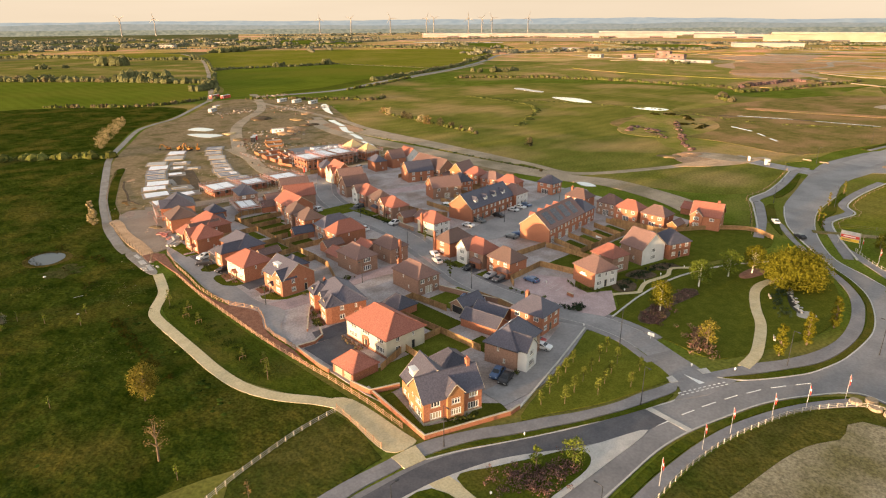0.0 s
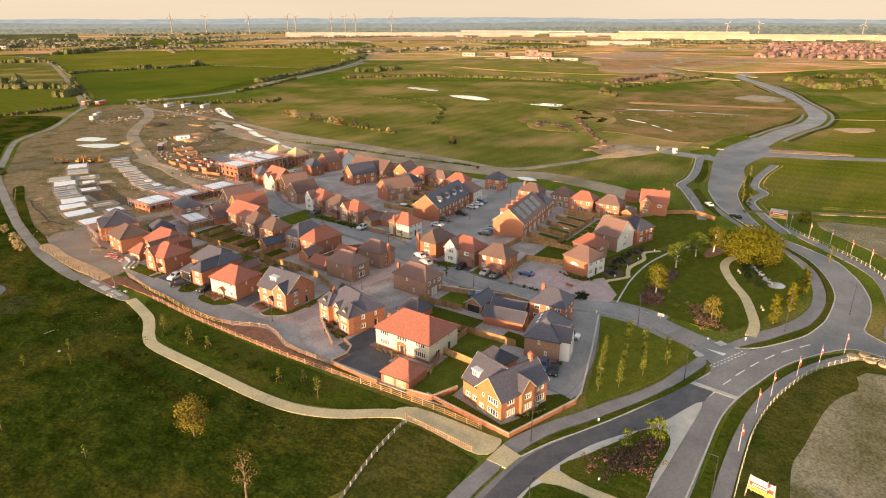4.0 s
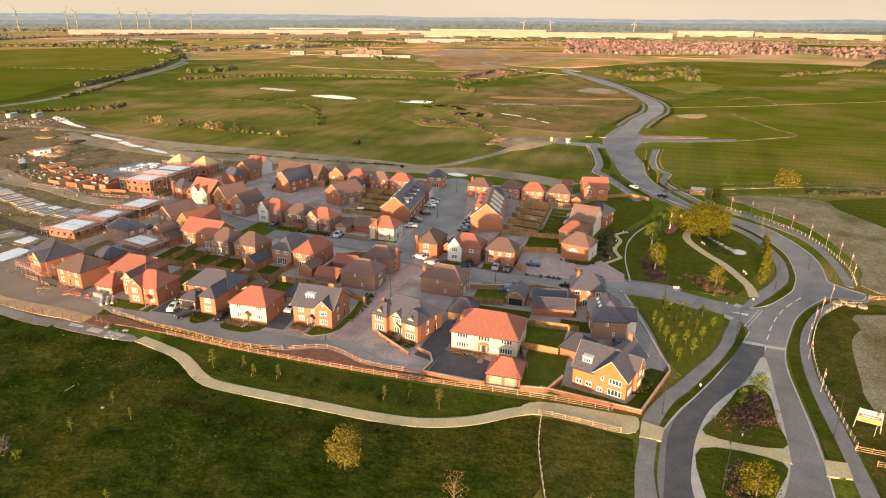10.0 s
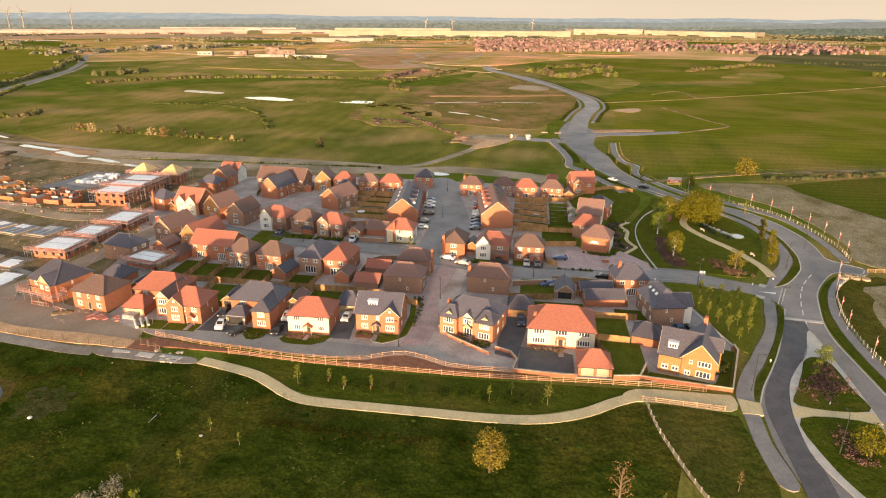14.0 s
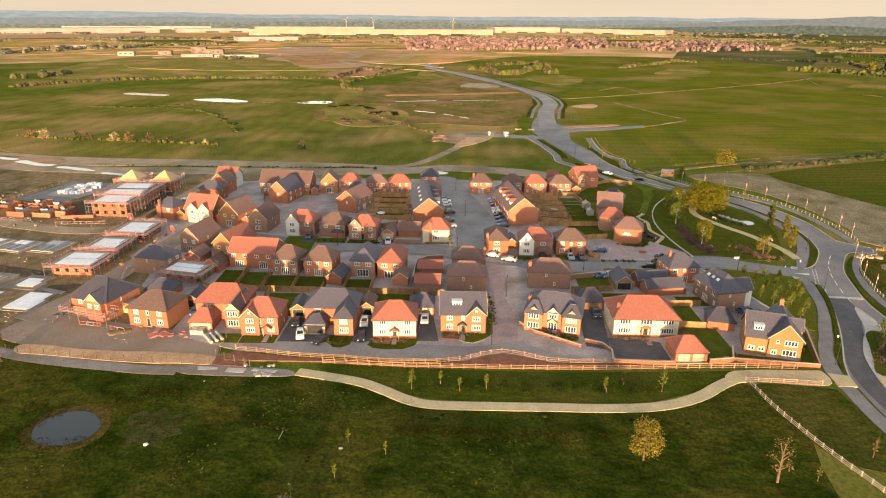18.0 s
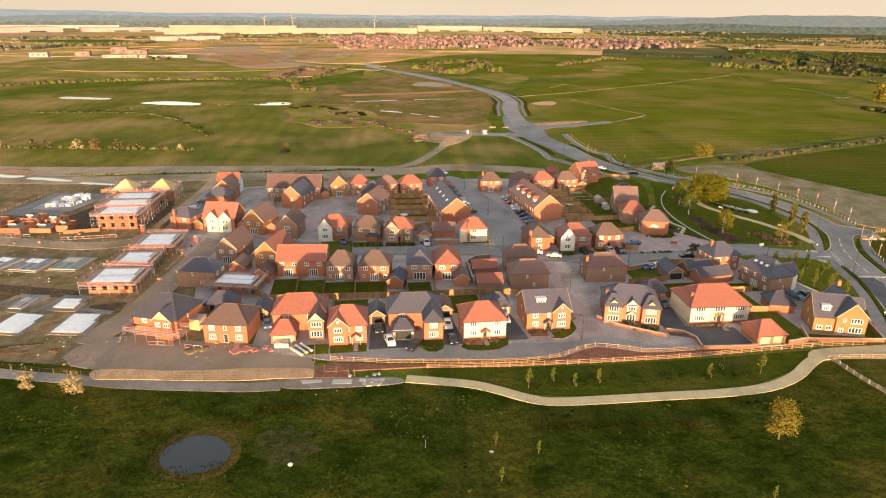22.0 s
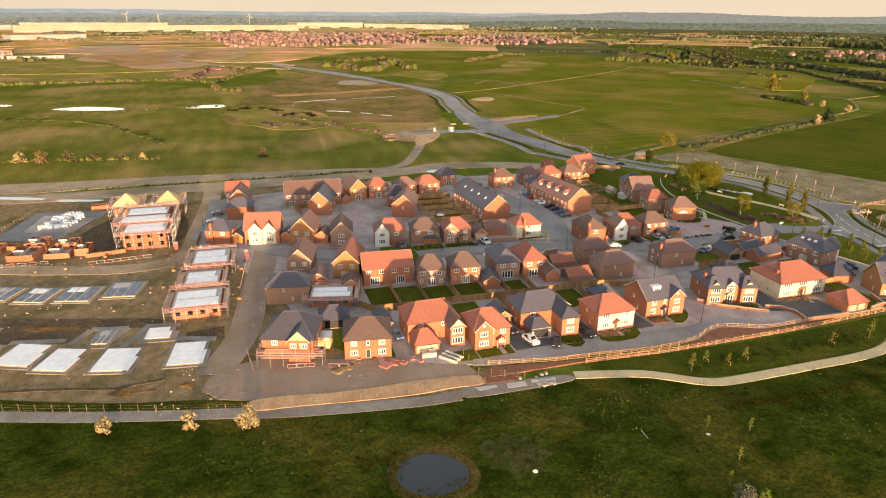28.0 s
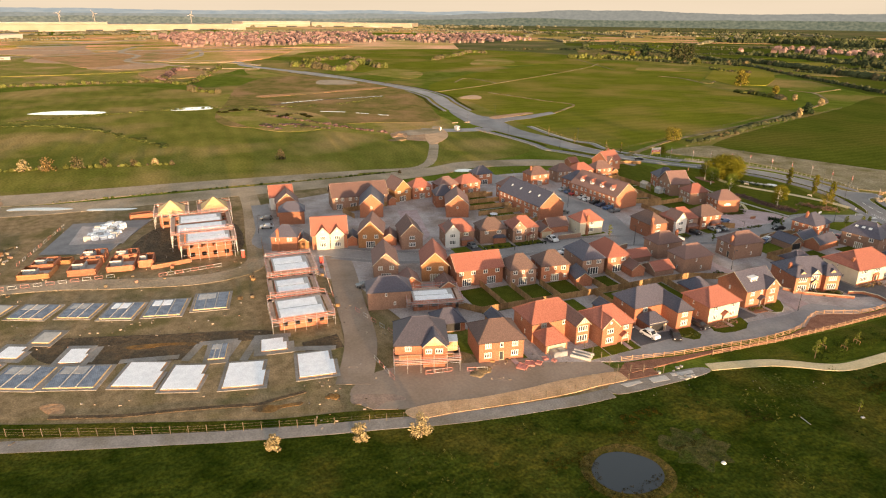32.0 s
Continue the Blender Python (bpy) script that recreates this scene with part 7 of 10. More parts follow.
garden_wall([(59.9, 107.8), (59.4, 98.4), (59.6, 95.2)], 0.9)
garden_wall([(59.8, 88.2), (60.6, 83.0), (66.0, 80.9)], 1.2)
garden_wall([(61.2, 84.6), (58.9, 66.0), (74.7, 60.6), (77.3, 60.7)], 0.9)
garden_wall([(77.3, 60.7), (95, 65.4), (112.2, 70.4)], 0.35, CONCRETE, "low pale edging wall along the drive", KERB)
garden_wall([(76.8, 125.4), (72.6, 122.6), (69.8, 118.7), (66.0, 113.2)], 0.8)
garden_wall([(68.6, 112), (67.0, 108.6), (64, 107.2), (60.2, 107.9)], 0.9)
garden_wall([(100.6, 151.4), (113, 151.0), (116.2, 148.0), (117.0, 143.4)], 1.7, BROWN_BRICK)
garden_wall([(131.2, 158.6), (130.8, 150.6)], 1.6, BROWN_BRICK)
garden_wall([(103.4, 109.4), (105.8, 100), (108.4, 92), (107.8, 84.6)], 1.6, BROWN_BRICK)
garden_wall([(124.6, 84.2), (124.4, 82.2)], 1.1)
garden_wall(curve([(188.5, 91.8), (200.8, 84.4), (208.6, 77), (211.0, 71), (207.1, 64)], False, 4), 1.5, TIMBER, "curved timber screen round the end garden", TIMBER, 0.12)
garden_wall([(187.6, 53.5), (191.9, 48.7)], 1.3, TIMBER, "short timber screen at the park edge", TIMBER, 0.12)
PLACES_C = [[(92.8, 150.6), (92.6, 162), (93, 176), (93.6, 190), (94, 203.8), (98.6, 207.6), (107.6, 206)], [(93.2, 168.9), (101.6, 168.9)], [(93.2, 174.6), (97.6, 174.6)], [(93.3, 182.3), (103.4, 182.3)], [(93.6, 190.3), (104.2, 190.3)], [(93.8, 197.3), (108.4, 197.3)], [(93, 162), (103, 161.6)], [(92.6, 160.8), (83.4, 160.9)], [(92.8, 172.6), (83.4, 172.6)], [(92.4, 151), (82, 151.6)], [(93.4, 187.6), (79.4, 187.9)], [(87, 132.2), (92, 143.4), (92.6, 150.6)], [(87.4, 79.8), (87.0, 91.6), (76.2, 91.4)], [(75.4, 83.0), (76.2, 91.4), (67.2, 88.1)], [(87, 91.6), (86.4, 104)]]
PLACES_C += [[(86.6, 109.6), (95, 110.2), (96, 99)], [(106, 84.6), (108, 92), (107.6, 99)], [(99.8, 93), (100, 84)], [(101.6, 82.8), (94.2, 81)], [(186, 156.4), (186, 176), (196, 176.2)], [(189, 166), (181, 166)], [(186.4, 110), (188.4, 91.4), (198, 88.6)], [(188, 101.9), (196, 101.9)], [(150.4, 89.8), (149.8, 110)], [(187, 92.4), (172, 91), (166, 93)], [(146, 164.4), (150.4, 154.6)], [(146, 176), (146.4, 164.4), (140, 160)], [(176, 212), (184, 214), (186, 197)], [(152, 246), (163, 245)], [(127, 112), (150, 110.6)]]
for pts in PLACES_C:
    board_fence(pts)
for k in range(5):
    board_fence([(152.6 + 7.4 * k, 99.4), (155.4 + 7.4 * k, 111.2)])
board_fence([(152.6, 99.4), (184, 99.4)])
board_fence([(135.7, 101.5), (137.6, 90.9)])
board_fence([(135.7, 101.5), (121.5, 100.4), (119.2, 97.4)])
for k in range(5):
    board_fence([(155 + 7.2 * k, 154.8), (155.6 + 7.2 * k, 171 + (3 if k > 2 else 0))])
for p, q, n in (((74.4, 232.4), (84, 233.6), 4), ((74.0, 226), (73.2, 221), 3), ((146, 274), (147.6, 258), 8), ((151, 312), (150, 284), 10), ((168, 310), (204, 302), 10), ((92, 226.6), (108, 231.5), 5), ((116, 234.2), (140, 231.6), 8), ((72, 218), (70.6, 214), 2)):
    for i in range(n):
        x, y = p[0] + (q[0] - p[0]) * i / n, p[1] + (q[1] - p[1]) * i / n
        h = math.degrees(math.atan2(q[1] - p[1], q[0] - p[0]))
        bar = thing("barrier", pose(x, y, 0.1, 0, 0, h), "red and white plastic barrier at the building site", "barrier", "site barriers")
        part("barrier_frame", Shape().lattice([0, 0.05, 1.93, 1.98], [0.12, 0.19, 0.88, 0.96], lambda i, j: i % 2 == 0 or j % 2 == 0, -0.03, 0.03), BLOCKWORK if i % 2 else RED_NET, bar)


# ---- building site ----
def slab(x, y, w, d, turn, top, label, high=0.35, notch=True):
    """A new ground-floor slab inside orange shuttering."""
    ob = thing("foundation_slab", pose(x, y, 0.05, 0, 0, turn), label, "foundation", "foundation slabs")
    o = [(-w / 2, -d / 2), (w * 0.1, -d / 2), (w * 0.1, -d / 2 + 0.7), (w / 2, -d / 2 + 0.7), (w / 2, d / 2), (-w / 2, d / 2)] if notch else [(-w / 2, -d / 2), (w / 2, -d / 2), (w / 2, d / 2), (-w / 2, d / 2)]
    part("shuttering", Shape().outline([(1.035 * a, 1.035 * b) for a, b in o], 0, high), NEW_TIMBER if top is not MEMBRANE else ORANGE_EARTH, ob)
    part("floor", Shape().outline(o, high, high + 0.06), top, ob)
    if top is BEAMS:
        for k in range(2):
            part("beam", Shape().box(-w / 2, -d / 6 + d / 3 * k, high + 0.06, w / 2, -d / 6 + d / 3 * k + 0.15, high + 0.2), CONCRETE, ob)
        part("membrane_sheet", Shape().box(w * 0.12, -d * 0.1, high + 0.07, w * 0.46, d * 0.44, high + 0.1), MEMBRANE if int(x) % 2 else BLOCKWORK, ob, "pale sheet over part of the beams")
    g_ = 1.22 if w > 6.6 else 1.6
    area("blinding", [(x + g_ * (a * math.cos(radians(turn)) - b * math.sin(radians(turn))), y + g_ * (a * math.sin(radians(turn)) + b * math.cos(radians(turn)))) for a, b in o], 0.09, TRACK, "grey concrete blinding round the slab", "ground", False)


PLACES_D = [(95, 277.3, 8.5, 7.6, -22, MEMBRANE), (90.6, 269.4, 8.5, 6.6, -20, MEMBRANE), (87.4, 258.6, 8.8, 7.4, -14, MEMBRANE), (86, 245, 9, 7, -8, MEMBRANE), (98.6, 288.6, 7.6, 9, -20, BEAMS), (102.4, 298.6, 7.6, 9, -24, BEAMS), (107, 308, 8, 8, -26, MEMBRANE), (110, 318, 8, 8, -26, CONCRETE), (130.6, 291, 7.2, 7, -22, BEAMS), (127, 282, 8, 7, -20, BEAMS), (125, 272.5, 8.4, 7.8, -14, BEAMS), (124.8, 262.2, 8.8, 7.4, -10, BEAMS), (134, 301, 7, 8, -24, BEAMS), (138, 312, 7.5, 9, -26, CONCRETE), (142, 324, 7.5, 9, -26, BEAMS), (148, 336, 8, 10, -30, BEAMS)]
PLACES_D += [(107.6, 289.8, 5.5, 4.4, -20, MEMBRANE), (98.6, 262.8, 6, 3.2, -12, BEAMS), (97.2, 251.6, 5, 5.2, -8, MEMBRANE), (118.6, 296.4, 4.5, 3.6, -24, CONCRETE), (114, 302, 4.5, 4.5, -24, MEMBRANE), (119, 312, 6, 5, -28, BEAMS), (122, 326, 8, 9, -28, CONCRETE), (128, 338, 8, 9, -30, MEMBRANE)]
for x, y, w, d, t, m_ in PLACES_D:
    slab(x, y, w, d, t, m_, "new concrete floor slab with pale covering" if m_ is MEMBRANE else "new floor slab of beams inside timber shuttering", 0.3, m_ is MEMBRANE)


def shell(L, R, d, high, label, floors=(), front="upper", material=BRICK, deck=True):
    """An unfinished brick shell with open window holes and a floor deck on top."""
    m, w = placed(L, R)
    ob = thing("unfinished_building", m, label, "unfinished building", "unfinished buildings")
    t = 0.3
    for face, f in FACES.items():
        ln, put, turn = f(w, d)
        us, vs = [0.0], [0.0]
        n = max(1, int(ln / 2.6))
        for k in range(n):
            us += [ln * (k + 0.3) / n, ln * (k + 0.7) / n]
        us.append(ln)
        for z in (0.9, 3.4):
            if z + 1.3 < high:
                vs += [z, z + 1.25]
        vs.append(high)
        s = Shape().lattice(us, vs, lambda i, j: i % 2 == 0 or j % 2 == 0, 0.0, t)
        part("wall", s, material, ob, "", pose(*put(0, 0, 0), 0, 0, turn))
    if deck:
        part("deck", Shape().box(0.12, 0.12, high - 0.15, w - 0.12, d - 0.12, high + 0.03), BLOCKWORK, ob, "pale floor deck")
        for k in range(2):
            part("floor_patch", Shape().box(0.6, 0.5 + (d - 1) * 0.5 * k, high + 0.03, w - 0.6 - 0.8 * k, (d - 1) * 0.5 * (k + 1) + 0.2, high + 0.06), MEMBRANE, ob, "pale blue floor sheet")
    return ob


def scaffold(L, R, d, high, label="steel scaffolding with boards and red netting", gap=2.4):
    """Standards, ledgers, boards and red guard mesh round a building."""
    m, w = placed(L, R)
    ob = thing("scaffolding", m, label, "scaffolding", "scaffolds")
    x0, y0, x1, y1 = -1.5, -1.5, w + 1.5, d + 1.5
    ring = [(x0, y0), (x1, y0), (x1, y1), (x0, y1), (x0, y0)]
    pole = Shape().tube((0, 0, 0), (0, 0, high + 1.5), 0.04, 0.04, 5).mesh("standard", STEEL)
    for px, py, _ in along(ring, gap):
        part("standard", pole, None, ob, "", pose(px, py, 0))
    for a, b in zip(ring, ring[1:]):
        for z in [2.0 * i for i in range(1, int(high / 2) + 1)] + [high]:
            part("ledger", Shape().tube((*a, z), (*b, z), 0.035, 0.035, 5), STEEL, ob)
        c = Vector((b[0] - a[0], b[1] - a[1])).normalized()
        n = Vector((-c.y, c.x)) * 0.55
        part("deck_board", Shape().beam((a[0] + n.x, a[1] + n.y, high), (b[0] + n.x, b[1] + n.y, high), 1.0, 0.08), SCAFFOLD_BOARD, ob)
        part("guard_mesh", Shape().beam((*a, high + 0.35), (*b, high + 0.3), 0.04, 0.16), RED_NET, ob)
        part("guard_rail", Shape().tube((*a, high + 0.7), (*b, high + 0.7), 0.04, 0.04, 5), STEEL, ob)
        part("guard_rail", Shape().tube((*a, high + 1.1), (*b, high + 1.1), 0.05, 0.05, 5), RED_NET, ob)
    return ob


shell((103.4, 249.4), (102.8, 238.6), 10.0, 2.9, "half-built brick house with a pale floor deck")
scaffold((103.4, 249.4), (102.8, 238.6), 10.0, 2.6)
shell((117.6, 247.6), (117.0, 239), 8.6, 2.7, "half-built brick house with floor joists")
scaffold((117.6, 247.6), (117.0, 239), 8.6, 2.6)
shell((130.6, 246.2), (130.0, 236.6), 10.6, 3.0, "half-built brick house with a blue floor sheet")
scaffold((130.6, 246.2), (130.0, 236.6), 10.6, 2.7)
shell((156.0, 266.4), (155.6, 254.2), 9.0, 5.2, "two-storey unfinished brick block with open windows")
scaffold((156.0, 266.4), (155.6, 254.2), 9.0, 5.0)
shell((166.0, 268.6), (165.6, 254.2), 8.0, 5.2, "two-storey unfinished brick block with pale decks")
shell((175.0, 267.6), (174.6, 255.0), 8.0, 5.2, "two-storey unfinished brick block with pale decks")
scaffold((166.0, 268.6), (165.6, 254.2), 17.0, 5.0)
for L, R in (((189.5, 273.4), (189.2, 265.8)), ((189.0, 260.0), (188.8, 252.4))):
    ob = shell(L, R, 8.0, 4.9, "unfinished brick house with bare roof trusses", deck=False)
    roof(ob, math.dist(L, R), 8.0, 4.9, 38, "hip", NEW_TIMBER)
    scaffold(L, R, 8.0, 4.4)
shell((101.2, 218.4), (98.8, 208.4), 6.5, 2.6, "half-built garage with a scaffold round it")
scaffold((101.2, 218.4), (98.8, 208.4), 6.5, 2.4)
scaffold((77.4, 229.8), (74.6, 220.0), 1.0, 2.4, "steel scaffolding with red netting before the house", 2.6)
for (x, y), w, d, h, t in (((156.5, 304.5), 8, 7, 1.4, -100), ((162, 303), 6, 6, 2.0, -100), ((154.5, 293), 7, 8, 1.8, -98), ((163, 291), 6, 6, 2.4, -98), ((154, 283.6), 7, 8, 1.6, -96), ((161, 282.4), 6, 5, 2.3, -96), ((154.6, 277.2), 4, 6, 2.2, -94), ((166, 301), 9, 3, 1.2, -100), ((172, 322), 8, 9, 1.2, -110), ((178, 334), 8, 9, 1.4, -112)):
    c, s_ = math.cos(radians(t)), math.sin(radians(t))
    ob = shell((x - c * w / 2, y - s_ * w / 2), (x + c * w / 2, y + s_ * w / 2), d, h, "low walls of a house under construction", deck=False, material=BRICK if h > 1.5 else BUFF_BRICK)
    part("floor", Shape().box(0.3, 0.3, 0, w - 0.3, d - 0.3, 0.25), CONCRETE, ob, "pale floor inside the walls")
    part("cross_wall", Shape().box(w * 0.45, 0.3, 0.25, w * 0.45 + 0.12, d - 0.3, h * 0.9), BLOCKWORK, ob)
    part("cross_wall", Shape().box(0.3, d * 0.5, 0.25, w * 0.45, d * 0.5 + 0.12, h * 1.15), BLOCKWORK, ob)
    part("block_pile", Shape().box(w * 0.6, d * 0.2, 0.25, w * 0.6 + 1.1, d * 0.2 + 0.9, 1.0), BUFF_BRICK, ob)
area("slab_yard", [(204, 300), (176, 306), (170, 288), (200, 276)], 0.14, FOOTWAY, "dark grey hardcore yard at the site", "ground", False)
area("yard_pad", [(200, 297), (182, 299), (178, 284), (192, 280)], 0.16, ESTATE, "grey concrete pad under the block stacks", "ground", False)

garden_wall([(152.6, 276), (153.4, 270), (154.2, 265.6)], 1.1, BRICK, "new low brick wall at the site", BUFF_BRICK)
shell((202.6, 283), (203.2, 275.6), 3, 1.6, "low brick walls under construction", deck=False)
rng = random.Random(5)
for i in range(30):
    x, y = 184 + 1.7 * (i % 8) + 0.3 * rng.random() + (1.5 if i % 8 > 3 else 0), 294 - 0.5 * (i % 8) - 2.3 * (i // 8) + 0.3 * rng.random()
    ob = thing("block_pallet", pose(x, y, 0.1, 0, 0, rng.uniform(-15, 15)), "wrapped pallet of pale building blocks", "pallet", "block pallets")
    part("block_pack", Shape().box(-0.6, -0.5, 0.12, 0.6, 0.5, 0.12 + rng.choice((0.5, 0.9, 1.2))), MEMBRANE if i % 5 else BLOCKWORK, ob)
    part("pallet_base", Shape().box(-0.6, -0.5, 0, 0.6, 0.5, 0.12), NEW_TIMBER, ob)
    ob.matrix_basis = ob.matrix_basis @ Matrix.Diagonal((1.3, 1.9, 1.2, 1))
for i in range(26):
    x, y, t = ((rng.uniform(144, 152), rng.uniform(262, 312), 0), (rng.uniform(72, 80), rng.uniform(196, 216), 0), (rng.uniform(110, 140), rng.uniform(232, 234.5), 0), (rng.uniform(190, 262), rng.uniform(380, 470), 0), (rng.uniform(118, 138), rng.uniform(250, 258), 0))[i % 5]
    ob = thing("brick_pallet", pose(x, y, 0.1, 0, 0, rng.uniform(0, 90)), "stack of building materials on a pallet", "pallet", "material stacks")
    part("material_pack", Shape().box(-0.55, -0.45, 0.12, 0.55, 0.45, 0.12 + rng.choice((0.4, 0.8, 1.0))), rng.choice((BRICK, TIMBER, WIRE, BROWN_BRICK, MUD)), ob)
    ob.matrix_basis = ob.matrix_basis @ Matrix.Diagonal((0.8, 0.8, 0.7, 1))
    part("pallet_base", Shape().box(-0.55, -0.45, 0, 0.55, 0.45, 0.12), TIMBER, ob)


def debris(name, spots, count, low, high, material, label, seed):
    """Scattered offcuts, clods and small stacks on bare ground, joined as one mass."""
    g, s = random.Random(seed), Shape()
    for i in range(count):
        x0, y0, x1, y1 = spots[i % len(spots)]
        x, y, a = g.uniform(x0, x1), g.uniform(y0, y1), g.uniform(0, 3.2)
        u, v, h = g.uniform(low, high), g.uniform(low, high) * 0.6, g.uniform(0.05, 0.3) * high
        c, d = math.cos(a), math.sin(a)
        s.outline([(x + p * u * c - q * v * d, y + p * u * d + q * v * c) for p, q in ((-0.5, -0.5), (0.5, -0.4), (0.45, 0.5), (-0.5, 0.4))], 0.02, 0.1 + h)
    solid(name, s, material, label, "debris", "", "stuff")


SITE_SPOTS = [(66, 196, 74, 216), (64, 232, 84, 250), (92, 226, 118, 236), (112, 250, 122, 300), (138, 250, 150, 320), (150, 270, 172, 312), (176, 272, 208, 304), (80, 250, 112, 320), (110, 300, 140, 345)]
FAR_SPOTS = [(206, 455, 240, 474), (250, 446, 290, 474), (186, 340, 214, 372), (160, 312, 186, 338), (290, 540, 320, 556), (262, 440, 300, 452)]
debris("site_clods", SITE_SPOTS, 300, 0.15, 0.6, RUBBLE, "brown clods and rubble over the building site", 51)
debris("site_offcuts", SITE_SPOTS, 45, 0.15, 0.5, PALE_RUBBLE, "pale offcuts and bags about the site", 52)
debris("site_offcuts", SITE_SPOTS, 40, 0.15, 0.5, ORANGE_RUBBLE, "orange brick ends and netting about the site", 53)
debris("far_stacks", FAR_SPOTS, 190, 0.5, 1.9, PALE_RUBBLE, "pale stacks and huts on the far part of the site", 54)
debris("far_stacks", FAR_SPOTS, 120, 0.5, 1.8, ORANGE_RUBBLE, "orange stacks of brick on the far part of the site", 55)
debris("far_stacks", FAR_SPOTS, 200, 0.5, 2.2, RUBBLE, "brown heaps on the far part of the site", 56)


def heap(x, y, r, h, material, label):
    s, g = Shape(), random.Random(int(x * 7 + y))
    for k in range(5):
        clump(s, x + g.gauss(0, r * 0.3), y + g.gauss(0, r * 0.3), 0.02, r * g.uniform(0.4, 0.75), h * g.uniform(0.35, 0.75), g, 12)
    solid("earth_mound", s, material, label, "heap", "spoil heaps", smooth=True)


for x, y, r, h, m_ in ((210, 362, 9, 3.2, ORANGE_EARTH), (203, 350, 6, 2.0, ORANGE_EARTH), (232, 372, 6, 1.6, MUD), (244, 400, 9, 2.0, EARTH), (196, 332, 5, 1.2, ORANGE_EARTH), (186, 318, 4, 1.0, EARTH), (172, 352, 5, 1.2, EARTH), (224, 420, 8, 2.0, MUD), (262, 420, 5, 1.0, ORANGE_EARTH), (178, 376, 4, 1.3, NEW_TIMBER), (71.5, 215, 2.2, 0.5, EARTH), (73.8, 244.8, 1.2, 0.25, RUST_EARTH), (318, 146, 6, 1.4, ORANGE_EARTH), (306, 150, 5, 1.0, EARTH)):
    heap(x, y, r, h, m_, "heap of bare earth on the building site")
trench = curve([(86, 292), (83.4, 284.9), (81.5, 279.2), (79.9, 271.3), (77.8, 263.2), (76.3, 257.7), (76.6, 254.9), (77.1, 249.0)])
# Flat dark strip stands in for the trench and its shadow.
ribbon("dug_trench", trench, 0.9, 0.06, MUD, "long dark trench dug across the site", "ground")
solid("soil_ridge", strip(Shape(), offset(trench, 0.9), offset(trench, 0.45), 0, 0.16), EARTH, "low ridge of dug soil beside the trench", "ground", "", "structure")


def cabin(x, y, w, d, h, turn, material, label, name="site_cabin"):
    ob = thing(name, pose(x, y, 0.08, 0, 0, turn), label, "site cabin", "site cabins")
    part("body", Shape().box(-w / 2, -d / 2, 0.1, w / 2, d / 2, h), material, ob)
    part("roof", Shape().box(-w / 2 - 0.08, -d / 2 - 0.08, h, w / 2 + 0.08, d / 2 + 0.08, h + 0.1), STEEL, ob)
    part("door", Shape().box(-w / 2 + 0.4, -d / 2 - 0.03, 0.15, -w / 2 + 1.3, -d / 2, 2.1), WHITE, ob)
    for k in range(int(w / 2.5)):
        part("window", Shape().box(-w / 2 + 1.8 + 2.2 * k, -d / 2 - 0.03, 1.1, -w / 2 + 2.9 + 2.2 * k, -d / 2, 1.9), PANE, ob)


for x, y, w, t, m_, l in ((264, 562, 12, 30, RED, "red stacked site cabins by the track"), (258, 572, 12, 30, RED, "red stacked site cabins by the track"), (200, 358, 7, -20, MEMBRANE, "white container on the site road"), (174.6, 342, 5, 60, BLACK, "black and red site container"), (178, 346, 4, 60, RED, "red site container beside the track"), (286, 500, 10, 20, BLOCKWORK, "white site cabin on bare ground"), (292, 486, 10, 20, BLOCKWORK, "white site cabin on bare ground"), (298, 470, 10, 20, BLOCKWORK, "grey site cabin on bare ground"),
                          (139.6, 231.8, 0.9, 0, RED, "red site store beside the unfinished row"), (152.4, 251.6, 0.9, 0, RED, "red site store beside the scaffold"), (81.4, 217.4, 3, -20, NEW_TIMBER, "timber store under a blue sheet"), (324, 118, 1.0, -70, HAUL, "pale barrier unit at the road end"), (321, 108, 2.6, -75, BLOCKWORK, "white barrier unit at the road end"), (214.6, 482, 10, 40, BLOCKWORK, "pale cabin in the far compound"), (224, 494, 10, 40, NEW_TIMBER, "yellow hut in the far compound")):
    cabin(x, y, w, 2.6 if w > 1 else 0.9, 2.6 if w > 1 else 2.2, t, m_, l)


def digger(x, y, turn, scale=1.0):
    """A tracked excavator: tracks, house, cab, boom, arm and bucket."""
    ob = thing("excavator", pose(x, y, 0.08, 0, 0, turn), "orange tracked excavator parked on bare earth", "excavator", "site machines")
    ob.matrix_basis = ob.matrix_basis @ Matrix.Scale(scale, 4)
    for e in (-1.1, 0.6):
        part("track", Shape().outline([(-1.9, e), (1.9, e), (1.9, e + 0.5), (-1.9, e + 0.5)], 0, 0.8), BLACK, ob)
    part("body", Shape().box(-1.9, -1.2, 0.9, 1.2, 1.2, 1.9).box(-1.9, -1.2, 1.9, -0.6, 1.2, 2.2), DIGGER, ob)
    cb = part("cab", Shape().box(0.0, 0.1, 1.9, 1.3, 1.2, 3.0), DIGGER, ob)
    part("cab_window", Shape().box(0.1, 0.08, 2.1, 1.33, 1.23, 2.8), CAR_GLASS, cb)
    part("boom", Shape().beam((1.1, -0.3, 1.8), (3.4, -0.3, 4.2), 0.35, 0.5).beam((3.4, -0.3, 4.2), (5.2, -0.3, 4.0), 0.35, 0.45), DIGGER, ob)
    part("arm", Shape().beam((5.2, -0.3, 4.2), (5.6, -0.3, 1.4), 0.3, 0.35), DIGGER, ob)
    part("bucket", Shape().box(5.0, -0.8, 0.6, 6.0, 0.2, 1.4), DARK_STEEL, ob)


